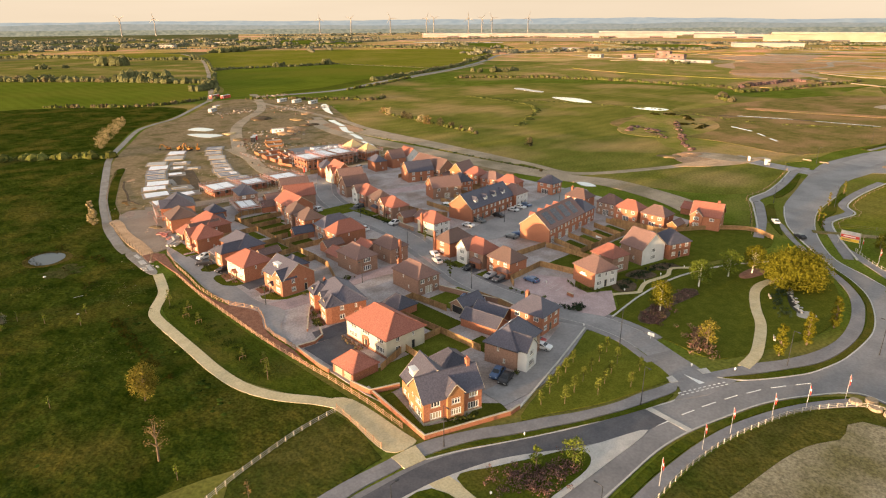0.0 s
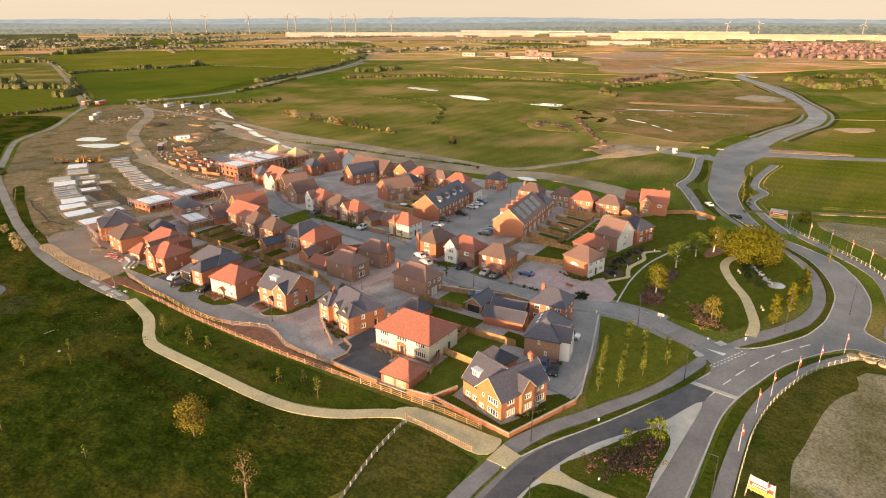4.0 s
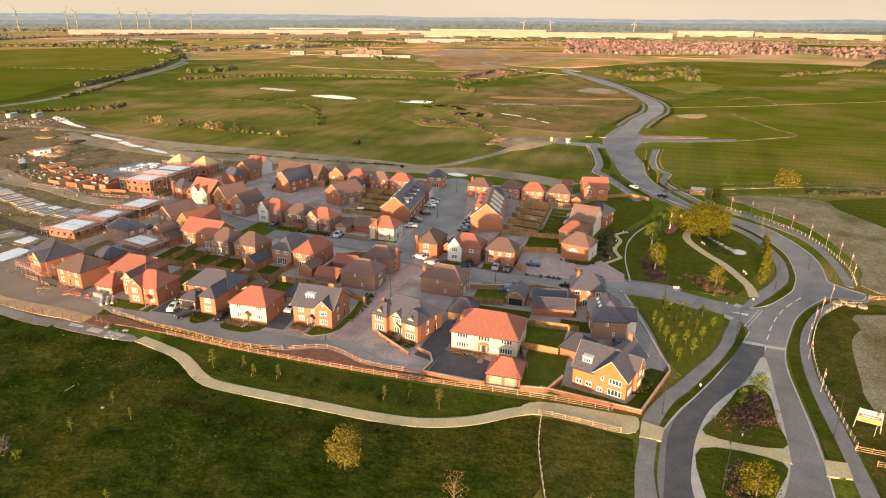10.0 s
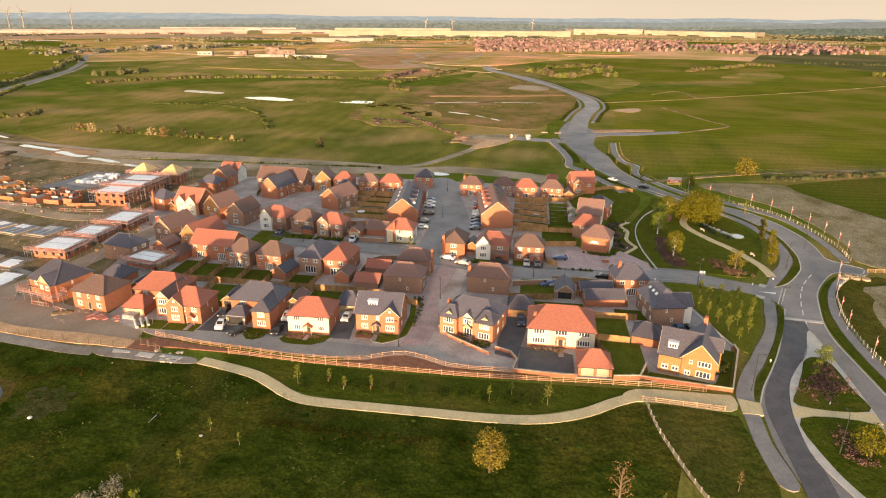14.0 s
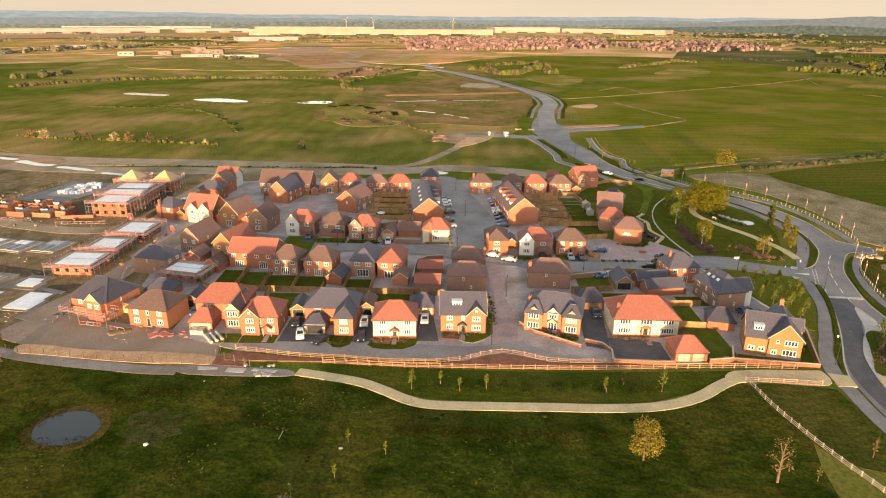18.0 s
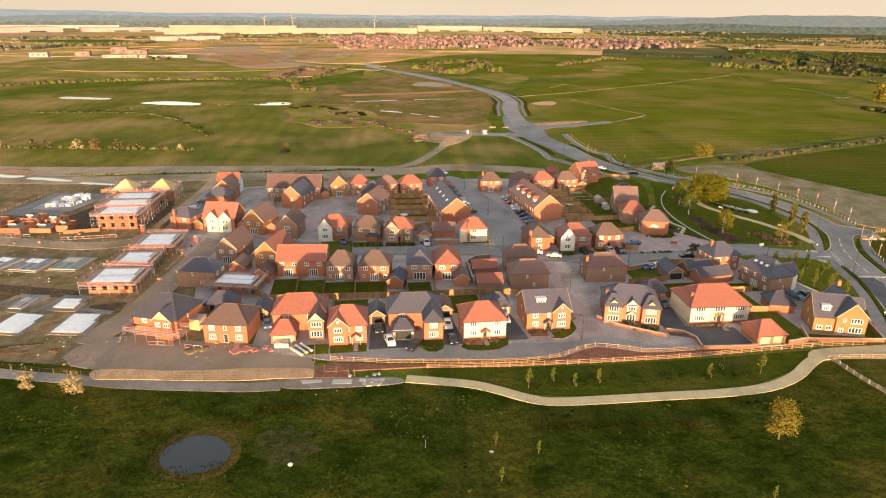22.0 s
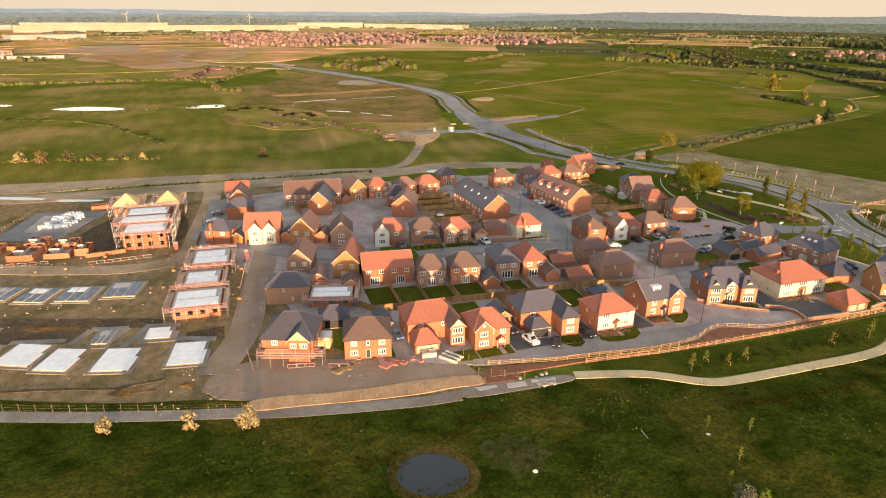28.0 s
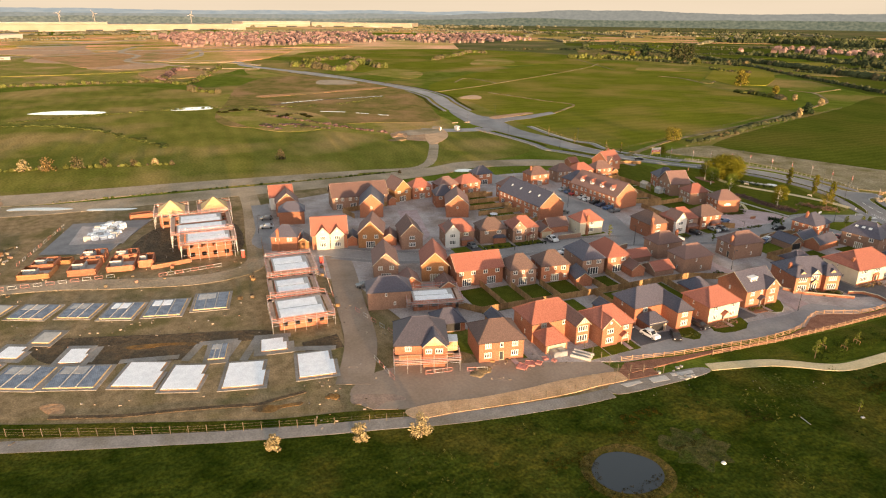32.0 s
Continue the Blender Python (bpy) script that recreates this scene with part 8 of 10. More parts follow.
for x, y, t in ((128.5, 350.5, 160), (133, 345.6, 20), (139.5, 338, 70), (136.4, 341.4, 200)):
    digger(x, y, t, 0.75)


def skip_bag(x, y, material, label, name, w=1.6, h=0.8):
    ob = thing(name, pose(x, y, 0.14, 0, 0, (x * 37) % 90), label, "site clutter", "site clutter")
    part("body", Shape().poly((-w / 2, -w / 2, 0), (-w / 2, w / 2, 0), (w / 2, w / 2, 0), (w / 2, -w / 2, 0)).outline([(-w / 2, -w / 2), (w / 2, -w / 2), (w / 2, w / 2), (-w / 2, w / 2)], 0, h), material, ob)
    part("rim", Shape().lattice([-w / 2 - 0.05, -w / 2 + 0.1, w / 2 - 0.1, w / 2 + 0.05], [-w / 2 - 0.05, -w / 2 + 0.1, w / 2 - 0.1, w / 2 + 0.05], lambda i, j: i != 1 or j != 1, 0, 0.08), material, ob, "", pose(0, 0, h + 0.08, 90))


for x, y, w in ((69.2, 207.0, 2.0), (69.7, 205.0, 1.8), (69.2, 203.2, 1.2), (70.2, 201, 1.0), (68.8, 199.8, 0.9)):
    skip_bag(x, y, RED_NET, "heap of red plastic pipe and netting", "pipe_bundle", w, 0.14)
for k in range(3):
    x, y = 68.9 - 0.75 * k, 192.3 + 0.95 * k
    pipe = thing("concrete_pipe", pose(x, y, 0.42, 0, 0, 38), "pale concrete drain pipe lying by the turning area", "pipe", "drain pipes")
    part("barrel", Shape().tube((-2.0, 0, 0), (1.8, 0, 0), 0.34, 0.34, 12), CONCRETE, pipe)
    part("socket", Shape().tube((1.8, 0, 0), (2.2, 0, 0), 0.42, 0.42, 12), CONCRETE, pipe)
for x, y in ((70.6, 198.4), (70.4, 196.8)):
    skip_bag(x, y, STEEL, "grey metal skip in front of the garage", "skip", 1.6, 1.0)
for x, y in ((122.8, 19.0), (122.9, 15.8), (122.4, 13.4), (125.2, 17.0)):
    solid("planter_ring", Shape().lattice([0, 1], [0, 1], lambda i, j: False, 0, 1).tube((0, 0, 0), (0, 0, 0.55), 1.15, 1.0, 14).tube((0, 0, 0.55), (0, 0, 0.56), 0.7, 0.7, 12), HAUL, "round tan concrete ring by the plot entrance", "concrete ring", "concrete rings", m=pose(x, y, 0.1))


# ---- trees, shrubs and hedges ----
def tree(x, y, high, spread, leaf, label, bark=BARK, seed=1, count=700, size=0.22, base=0.3, clumps=9, name="tree", group="trees"):
    """A tapered trunk with limbs, and a crown of leaf blades round many clumps."""
    g = random.Random(seed)
    ob = thing(name, pose(x, y, 0.05), label, "tree", group)
    tr = Shape().tube((0, 0, 0), (0.05 * spread, 0, high * 0.5), 0.022 * high + 0.03, 0.013 * high + 0.02, 7).tube((0.05 * spread, 0, high * 0.5), (0, 0, high * 0.88), 0.013 * high + 0.02, 0.015, 6)
    cr = Shape()
    for k in range(clumps):
        a, z = 2 * math.pi * (k * 0.618 + g.random() * 0.2), high * (base + (0.95 - base) * ((k + 0.5) / clumps) + g.uniform(-0.03, 0.03))
        f = (z / high - base) / (1 - base)
        r = spread * (0.30 + 0.55 * math.sin(math.pi * min(max(f * 0.9 + 0.12, 0), 1))) * g.uniform(0.6, 1.0)
        c = (r * math.cos(a) * 0.75, r * math.sin(a) * 0.75, z)
        tr.tube((0.04 * spread, 0, z * 0.72), c, 0.012 * high, 0.012, 5)
        q = spread * g.uniform(0.32, 0.5)
        leaves(cr, c, (q, q, q * 0.75), count // clumps, size, g, 0.35)
    part("trunk", tr, bark, ob)
    part("crown", cr, leaf, ob)
    return ob


def sapling(x, y, high, leaf, label, seed, stake=True, count=160, wide=0.16, size=0.15, bark=BARK):
    """A young narrow tree with its stakes."""
    g = random.Random(seed)
    ob = thing("sapling", pose(x, y, 0.05), label, "young tree", "young trees")
    tr, cr = Shape().tube((0, 0, 0), (0, 0, high * 0.92), 0.06, 0.015, 6), Shape()
    for k in range(8):
        a, z = k * 2.4 + g.random(), high * (0.35 + 0.6 * k / 8)
        c = (high * wide * 0.6 * math.cos(a) * (1.1 - z / high), high * wide * 0.6 * math.sin(a) * (1.1 - z / high), z + 0.3)
        tr.tube((0, 0, z - 0.2), c, 0.02, 0.008, 4)
        leaves(cr, c, (high * wide * 0.5, high * wide * 0.5, high * 0.1), count // 8, size, g, 0.2)
    part("trunk", tr, bark, ob)
    part("crown", cr, leaf, ob)
    if stake:
        st = part("stake", Shape().box(-0.75, -0.04, 0, -0.67, 0.04, 0.9), TIMBER, ob)
        part("stake", Shape().box(0.67, -0.04, 0, 0.75, 0.04, 0.9), TIMBER, ob)
        part("crossbar", Shape().box(-0.67, -0.03, 0.75, 0.67, 0.03, 0.88), TIMBER, ob)


tree(173.0, 46.0, 8.4, 9.8, GOLD_LEAF, "large spreading golden-green oak in the park", BARK, 3, 17000, 0.25, 0.16, 64)
for i, (x, y, h) in enumerate(((132.0, 62.7, 8.4), (154.0, 63.4, 7.4), (166.4, 60.9, 7.2), (173.4, 57.3, 8.2))):
    tree(x, y, h, 3.6, GOLD_LEAF if i in (0, 3) else LEAF, "young birch with yellow-green leaves and pale trunk", BIRCH, 10 + i, 2600, 0.19, 0.28, 18)
tree(123.8, 47.4, 6.4, 3.0, OLIVE_LEAF, "young tree with olive leaves among shrubs", BARK, 21, 1000, 0.16, 0.25, 10)
for i, (x, y, h) in enumerate(((131.0, 35.2, 7.6), (140.2, 32.8, 8.0), (153.4, 31.2, 7.8))):
    tree(x, y, h, 1.5, GOLD_LEAF, "narrow upright tree with golden leaves", BARK, 30 + i, 2400, 0.16, 0.08, 24)
tree(29.4, 110.5, 7.4, 3.4, OLIVE_LEAF, "rounded tree with golden-brown spring leaves", BARK, 41, 3600, 0.15, 0.24, 22)
tree(24.6, 91.4, 8.2, 2.4, BROWN_LEAF, "nearly bare tree with thin russet twigs", BARK, 42, 420, 0.11, 0.3, 12)

tree(41.8, 49.4, 5.4, 3.6, GOLD_LEAF, "rounded golden tree on the traffic island", BARK, 44, 1700, 0.17, 0.25, 12)
tree(71.4, 45.0, 5.2, 2.4, LEAF, "young green tree on the traffic island", BARK, 45, 700, 0.17, 0.25, 10)
tree(66.4, 48.4, 4.6, 1.3, LEAF, "slim green tree on the traffic island", BARK, 46, 400, 0.16, 0.25, 8)
tree(248, 8, 7.5, 6.0, OLIVE_LEAF, "rounded hedge tree beside the lane", BARK, 47, 1500, 0.3, 0.12, 14)
tree(222, 38, 4.5, 3.0, GOLD_LEAF, "golden bush tree by the billboard", BARK, 48, 600, 0.25, 0.1, 9)
for i, (x, y) in enumerate(((112, 114), (127.8, 141.6), (113.2, 83))):
    tree(x, y, 4.2, 0.8, LEAF, "small upright street tree in leaf", BARK, 60 + i, 260, 0.16, 0.2, 7, group="street trees")
tree(183, 27.4, 6, 0.9, LEAF, "narrow green roadside tree", BARK, 70, 300, 0.18, 0.1, 8)
for i, (x, y) in enumerate(((238.7, 60.4), (262, 64), (286, 65.4), (231, 57))):
    tree(x, y, 6, 0.9, GOLD_LEAF, "narrow golden tree in the road median", BARK, 71 + i, 260, 0.2, 0.1, 8)
for i, (x, y, h) in enumerate(((49.2, 148.9, 4.4), (51.6, 143.4, 2.5), (49.4, 139.7, 2.6), (50.2, 134.6, 2.8), (49.6, 111.9, 2.8), (52.3, 107.9, 2.4), (49.4, 101.2, 4.8))):
    sapling(x, y, h, SPRING_LEAF, "staked young tree on the grassy bank", 80 + i, i not in (0, 6), 230, 0.26, 0.12)
for j, (x0, y0, x1, y1, n) in enumerate(((80.8, 58.6, 97.5, 63.3, 5), (84.1, 55.4, 106.3, 60.7, 6), (91.2, 52.7, 103.6, 56.2, 4), (98, 50.4, 104.4, 52.2, 2))):
    for i in range(n):
        x, y = x0 + (x1 - x0) * i / (n - 1), y0 + (y1 - y0) * i / (n - 1) + (i * 3 + j) % 3 * 0.3
        sapling(x, y, 3.1 + (i * 7 + j * 3) % 4 * 0.35, SPRING_LEAF, "slender young tree planted in the lawn", 120 + 7 * j + i, False, 420, 0.29, 0.13)
rocks, rng2 = Shape(), random.Random(77)
for i in range(26):
    clump(rocks, 169.5 - 13.0 * i / 25 + rng2.gauss(0, 0.5), 46.4 - 7.2 * i / 25 + rng2.gauss(0, 0.5), 0.1, rng2.uniform(0.25, 0.6), rng2.uniform(0.2, 0.45), rng2, 6)
solid("stream_stones", rocks, CONCRETE, "pale stones along the dry stream bed", "stones", "", "stuff")
for i, (x, y, h) in enumerate(((12, 140, 3), (20, 165, 2.8), (16, 120, 2.6), (30, 152, 2.6), (30.6, 73, 4.0), (25, 85, 3), (5, 112, 4))):
    sapling(x, y, h, LEAF if i != 4 else BROWN_LEAF, "small scrubby sapling in rough grass", 150 + i, False, 90, 0.2, 0.12)
for i, (x, y, r) in enumerate(((62.2, 257.2, 1.6), (59.2, 243.4, 1.9), (56.2, 233.8, 2.4), (103, 381, 4.2), (109, 394, 4.6), (116, 408, 4.4), (125, 427, 4.2), (132, 441, 4.4), (139, 456, 3.6))):
    tree(x, y, r * 1.7, r, BLOSSOM, "hawthorn bush in pale blossom by the track", BARK, 170 + i, 1000, 0.17, 0.05, 9, "hawthorn_bush", "blossoming bushes")
for i, (x, y, r) in enumerate(((278, 219.6, 3.4), (292, 307, 3.8), (293.6, 328, 3.6), (291, 318, 4.2), (299, 352, 3.4), (298, 345, 3), (299, 370, 4), (303, 380, 3.6), (292, 296, 2.6), (289, 284, 2.2), (288, 275, 2.2), (232, 176, 0.8))):
    tree(x, y, r * 1.35, r, (DULL_BLOSSOM, DULL_BLOSSOM, BLOSSOM, BROWN_LEAF)[i % 4], "pale blossoming hawthorn in the pasture", BARK, 190 + i, 420, 0.34, 0.05, 9, "hawthorn_bush", "blossoming bushes")


def planting(name, pts, count, r, h, material, label, seed, category="shrubs"):
    """Many low shrubs along or inside a plan line, as one mass."""
    g, s, line = random.Random(seed), Shape(), curve(pts, False, 6)
    for i in range(count):
        p = line[int(g.random() * (len(line) - 1))]
        k = g.uniform(0.6, 1.3)
        x, y = p[0] + g.gauss(0, r * 0.9), p[1] + g.gauss(0, r * 0.9)
        leaves(s, (x, y, 0.15 + h * k * 0.45), (r * k * 0.55, r * k * 0.55, h * k * 0.5), 26, 0.09 + 0.07 * h, g, 0.45)
    return solid(name, s, material, label, category, "", "stuff")


planting("show_beds", [(139, 77), (143, 78), (150, 78), (156, 78), (163, 76)], 90, 1.0, 0.7, DARK_LEAF, "dark planting before the show houses", 21)
planting("shrub_bed", [(126, 62), (131, 63), (138, 64), (150, 63)], 200, 1.2, 0.7, SHRUB, "dark curved bed of low shrubs in the park", 1)
planting("shrub_bed", [(131, 61.4), (129.6, 62.4), (131, 64)], 40, 0.9, 0.8, PINK_SHRUB, "pinkish heather at the end of the bed", 2)
planting("shrub_bed", [(130, 52), (126, 50), (121.5, 48.4), (121, 45.6)], 110, 1.3, 0.9, PINK_SHRUB, "mixed bed of pink and green shrubs", 3)
planting("island_shrubs", [(60, 50), (63, 48.5), (66, 47), (62, 45), (70, 46), (67, 44.5)], 150, 1.3, 0.8, SHRUB, "dark shrubs on the traffic island", 4)
planting("island_shrubs", [(48, 50), (44, 52), (40, 51)], 70, 1.4, 0.6, SHRUB, "dark low shrubs on the traffic island", 5)
planting("dark_shrubs", [(152, 41), (158, 45), (164, 47), (168, 48)], 90, 0.8, 0.8, DARK_LEAF, "dark shrubs round the park pool", 6)
planting("garden_hedge", [(122, 79), (119, 77.5), (117.5, 82)], 50, 0.7, 1.0, DARK_LEAF, "dark clipped shrubs by the parking court", 7)
planting("garden_hedge", [(132, 80), (130.6, 84), (131.6, 89)], 50, 0.5, 0.8, HEDGE, "dark shrubs by the show house", 8)
planting("garden_hedge", [(117.2, 88), (117.4, 98)], 60, 0.35, 0.5, HEDGE, "clipped hedge before the parking court", 9)
planting("garden_hedge", [(118.4, 118), (118.8, 123)], 40, 0.7, 0.7, HEDGE, "dark front garden shrubs", 10)
planting("garden_hedge", [(70.4, 117), (69.4, 114), (72.6, 121.5)], 50, 0.7, 0.8, HEDGE, "front garden shrubs before the bays", 11)
planting("garden_hedge", [(64, 68.6), (67.5, 65.2), (71, 64.8)], 40, 0.6, 0.7, HEDGE, "shrubs round the corner house", 12)
planting("garden_hedge", [(68, 158), (68, 154), (67.6, 150)], 36, 0.45, 0.5, PINK_SHRUB, "flower bed before the cream house", 13)
planting("garden_hedge", [(70, 104.6), (69.8, 100), (69.4, 97.6)], 40, 0.5, 0.6, PINK_SHRUB, "flower bed before the large cream house", 14)
planting("garden_hedge", [(66.6, 167.6), (66.4, 164)], 30, 0.45, 0.5, HEDGE, "small shrubs in the front lawn", 15)
planting("garden_hedge", [(71, 142.6), (70.6, 139), (71, 135)], 36, 0.4, 0.5, HEDGE, "small shrubs before the dormer house", 16)
planting("garden_hedge", [(77, 131.6), (88, 131.4), (92, 133)], 60, 0.6, 0.6, HEDGE, "green shrubs beside the side street", 17)
planting("garden_hedge", [(130.4, 164), (131, 173), (133, 184)], 60, 0.5, 0.5, DARK_LEAF, "dark front garden hedges", 18)
planting("garden_hedge", [(84, 68.8), (90, 70.2), (97, 73.4)], 40, 0.5, 0.6, HEDGE, "dark shrubs along the private drive", 19)
planting("bank_scrub", [(50, 147), (50.6, 140), (50.4, 130), (50.4, 120), (50, 110), (51.4, 102)], 200, 1.7, 0.3, ROUGH_LEAF, "low green weeds on the bank", 20)


def tufts(name, x0, y0, x1, y1, count, h, material, label, seed, inside=lambda x, y: True):
    """Scattered tussocks and weeds over rough ground."""
    g, s = random.Random(seed), Shape()
    for _ in range(count):
        x, y = g.uniform(x0, x1), g.uniform(y0, y1)
        if not inside(x, y) or noise.noise((x * 0.07, y * 0.07, seed)) < -0.05:
            continue
        r, z = g.uniform(0.2, 0.6), meadow_relief(x, y) if x < 60 else 0.0
        if material is ROUGH_LEAF:
            clump(s, x, y, z - 0.03, r, h * g.uniform(0.12, 0.4), g, 6)
        leaves(s, (x, y, 0.08 + z), (r, r, h * g.uniform(0.2, 0.5)), 4 if material is ROUGH_LEAF else 14, 0.1, g, 0.2)
    solid(name, s, material, label, "grass tufts", "", "stuff")


meadow = lambda x, y: x < 41 and (x - 36.5) ** 2 + (y - 207.5) ** 2 > 60 or (y > 176 and x < 51.5 and (x - 36.5) ** 2 + (y - 207.5) ** 2 > 60)
tufts("grass_tussocks", -10, 95, 56, 290, 3000, 0.36, ROUGH_LEAF, "dark tussocks in the rough meadow", 31, meadow)
tufts("dry_weeds", -10, 95, 54, 290, 150, 0.4, DRY_LEAF, "dry pale weeds in the rough meadow", 32, meadow)
tufts("pond_weed", 31, 202, 41, 213, 46, 0.35, ROUGH_LEAF, "green weed in the shallow edge of the pond", 39, lambda x, y: 7 < (x - 36.2) ** 2 + (y - 207.4) ** 2 < 24)
tufts("pond_reeds", 30, 200, 43, 216, 420, 0.6, DRY_LEAF, "dry reeds round the pond", 33, lambda x, y: 18 < (x - 36.4) ** 2 * 1.5 + (y - 207.6) ** 2 < 60)
for k, (x, y) in enumerate(((37.0, 156.1), (36.2, 148), (36, 140), (35.8, 132.6), (35.4, 125), (35.3, 119), (33, 216), (41.5, 214), (43, 199), (29, 201), (47, 196), (33, 183), (40, 178))):
    tufts("golden_grass", x - 1.3, y - 4.2, x + 1.3, y + 4.2, 60, 0.4, GOLD_GRASS, "streak of golden dry grass in the meadow", 400 + k)


tree(16.3, 165.4, 2.8, 2.3, GREY_BLOSSOM, "hawthorn in grey-white blossom in the rough meadow", BARK, 301, 900, 0.14, 0.05, 12, "hawthorn_bush", "blossoming bushes")
tree(12.7, 167.2, 2.8, 2.5, GREY_BLOSSOM, "hawthorn in grey-white blossom in the rough meadow", BARK, 303, 900, 0.14, 0.05, 12, "hawthorn_bush", "blossoming bushes")
tree(16.2, 161.9, 1.7, 1.1, LEAF, "low yellow-green bush in the rough meadow", BARK, 302, 400, 0.12, 0.05, 8, "meadow_bush", "meadow bushes")
for i, (x, y) in enumerate(((32.9, 158.5), (24.3, 159.3))):
    sapling(x, y, 2.6, LEAF, "small staked sapling in rough grass", 310 + i, False, 130, 0.22, 0.12)
stone = Shape()
clump(stone, 31.8, 191.8, 0.03, 0.4, 0.35, random.Random(9), 8)
solid("white_stone", stone, WHITE_RENDER, "single white stone in the meadow grass", "stone")
solid("plastic_pipe", Shape().tube((33.3, 170.2, 0.35), (35.5, 170.0, 0.4), 0.05, 0.06, 8), BLOCKWORK, "length of white plastic pipe lying in rough grass", "pipe")
scrap = Shape()
clump(scrap, 31.4, 159.5, 0.1, 0.35, 0.2, random.Random(4), 7)
solid("litter", scrap, BLOCKWORK, "scrap of white litter in the meadow grass", "litter")
SCRAPES = [(43, 167, 48, 173), (40, 154, 43, 159), (33, 168, 36, 172), (31.5, 138, 34, 144), (50, 176, 52.6, 192)]
debris("bare_scrapes", SCRAPES, 34, 0.08, 0.3, RUBBLE, "pale scraped stones in the meadow grass", 61)
debris("waste_planks", [(52.6, 176, 57.4, 183)], 10, 0.3, 1.3, PALE_RAIL, "grey waste planks at the end of the track", 62)
for x0, y0, x1, y1, m_, n, w in ((37, 188, 43.5, 197, DRY_LEAF, 110, "brownish"), (37, 174, 41, 179, DRY_LEAF, 50, "brownish"), (22, 180, 34, 196, HEDGE, 160, "tall green"), (36, 160, 50, 176, HEDGE, 130, "tall green"), (8, 200, 30, 260, HEDGE, 220, "tall green"), (40, 215, 53, 262, HEDGE, 180, "tall green"), (20, 120, 34, 150, HEDGE, 120, "tall green")):
    tufts("meadow_weeds", x0, y0, x1, y1, n, 0.55, m_, w + " weeds in the rough meadow", int(x0 * 3 + y0))
tufts("plot_weeds", 20, -60, 120, 20, 900, 0.4, DRY_LEAF, "weeds on the bare plot", 34)


def hedgerow(pts, w, h, label, seed, material=HEDGE, pale=0.0, step=2.2, name="hedgerow"):
    """A field hedge of uneven clumps, some in blossom."""
    g, s, b = random.Random(seed), Shape(), Shape()
    for x, y, _ in along(curve(pts, False, 4), step):
        k = g.uniform(0.55, 1.5)
        if g.random() < 0.08:
            continue
        q = b if g.random() < pale else s
        for _ in range(2):
            clump(q, x + g.gauss(0, w * 0.35), y + g.gauss(0, w * 0.35), 0, w * k * g.uniform(0.35, 0.6), h * k * g.uniform(0.7, 1.05), g, 6)
    solid(name, s, material, label, "hedge", "", "stuff", smooth=False)
    if b.v:
        solid("blossom", b, DULL_BLOSSOM, "pale blossom along the field hedge", "hedge", "", "stuff")


hedgerow([(560, 560), (626, 508), (650, 455), (664, 404), (670, 344), (673, 276), (640, 250), (690, 232), (740, 222), (800, 208), (850, 200)], 3.4, 2.6, "long hedge with pale blossom across the pasture", 1, HEDGE, 0.45)
hedgerow([(286, 268), (291, 296), (296, 330), (300, 366), (308, 392)], 1.7, 1.5, "low bramble scrub between the hawthorns", 22, HEDGE, 0.25, 2.6)
hedgerow([(585, 245), (572, 236), (560, 226)], 5, 3.6, "clump of blossoming bushes", 2, HEDGE, 0.5)
hedgerow([(274, 540), (282, 532), (315, 495), (352, 454), (372, 470)], 3, 2.4, "blossoming hedge behind the site compound", 3, HEDGE, 0.55)
hedgerow([(407, 893), (438, 906), (488, 900), (529, 889), (579, 889), (612, 893)], 4.5, 3.0, "dark hedge across the green fields", 4, HAZED_HEDGE)
hedgerow([(612, 893), (630, 811), (654, 709)], 2.2, 1.4, "thin hedge down to the lane", 5, HAZED_HEDGE)
hedgerow([(254, 562), (285, 625), (355, 780), (394, 868), (512, 1152), (561, 1322)], 2.6, 2.0, "hedge beside the farm track", 6, HAZED_HEDGE)
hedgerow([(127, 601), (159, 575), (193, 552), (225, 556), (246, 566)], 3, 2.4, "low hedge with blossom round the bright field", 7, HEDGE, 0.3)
hedgerow([(-150, 1130), (100, 960), (193, 872), (258, 799), (295, 738), (318, 716), (290, 660), (270, 640)], 7, 5, "tree-lined hedge between the fields", 8, HAZED_HEDGE, 0.15)
hedgerow([(200, 1560), (332, 1437), (417, 1258), (514, 1171)], 7, 5, "dark hedge beside the pasture", 9, HAZED_HEDGE)
hedgerow([(637, 1401), (711, 1433), (938, 1555), (1078, 1329), (1158, 1079)], 8, 6, "dark far hedge behind the crop field", 10, HAZED_HEDGE)
hedgerow([(470, 604), (589, 655), (712, 712), (800, 770), (863, 806), (960, 870)], 5, 3.6, "bushy hedge along the far lane", 41, HAZED_HEDGE, 0.1)
hedgerow([(383, 541), (450, 566), (520, 602)], 3, 2.2, "scrub below the far lane", 42, HEDGE, 0.3)
hedgerow([(242, 0), (248, -24), (258, -52), (271, -82), (278, -108), (292, -144), (305, -176)], 3.0, 1.6, "dark bramble scrub in the ditch beside the lane", 11, FAR_WOOD, 0.12, 1.8)
hedgerow([(413, -215), (400, -216), (381, -216), (360, -212)], 5, 3.0, "dark bushes with blossom along the field fence", 31, HEDGE, 0.35)
hedgerow([(560, -390), (600, -380), (630, -400)], 4, 2.5, "low bushes before the tall trees", 32, HEDGE, 0.4)
hedgerow([(758, -410), (720, -418), (689, -424)], 5, 3.5, "hedge with pale blossom below the poplars", 33, FAR_WOOD, 0.2)
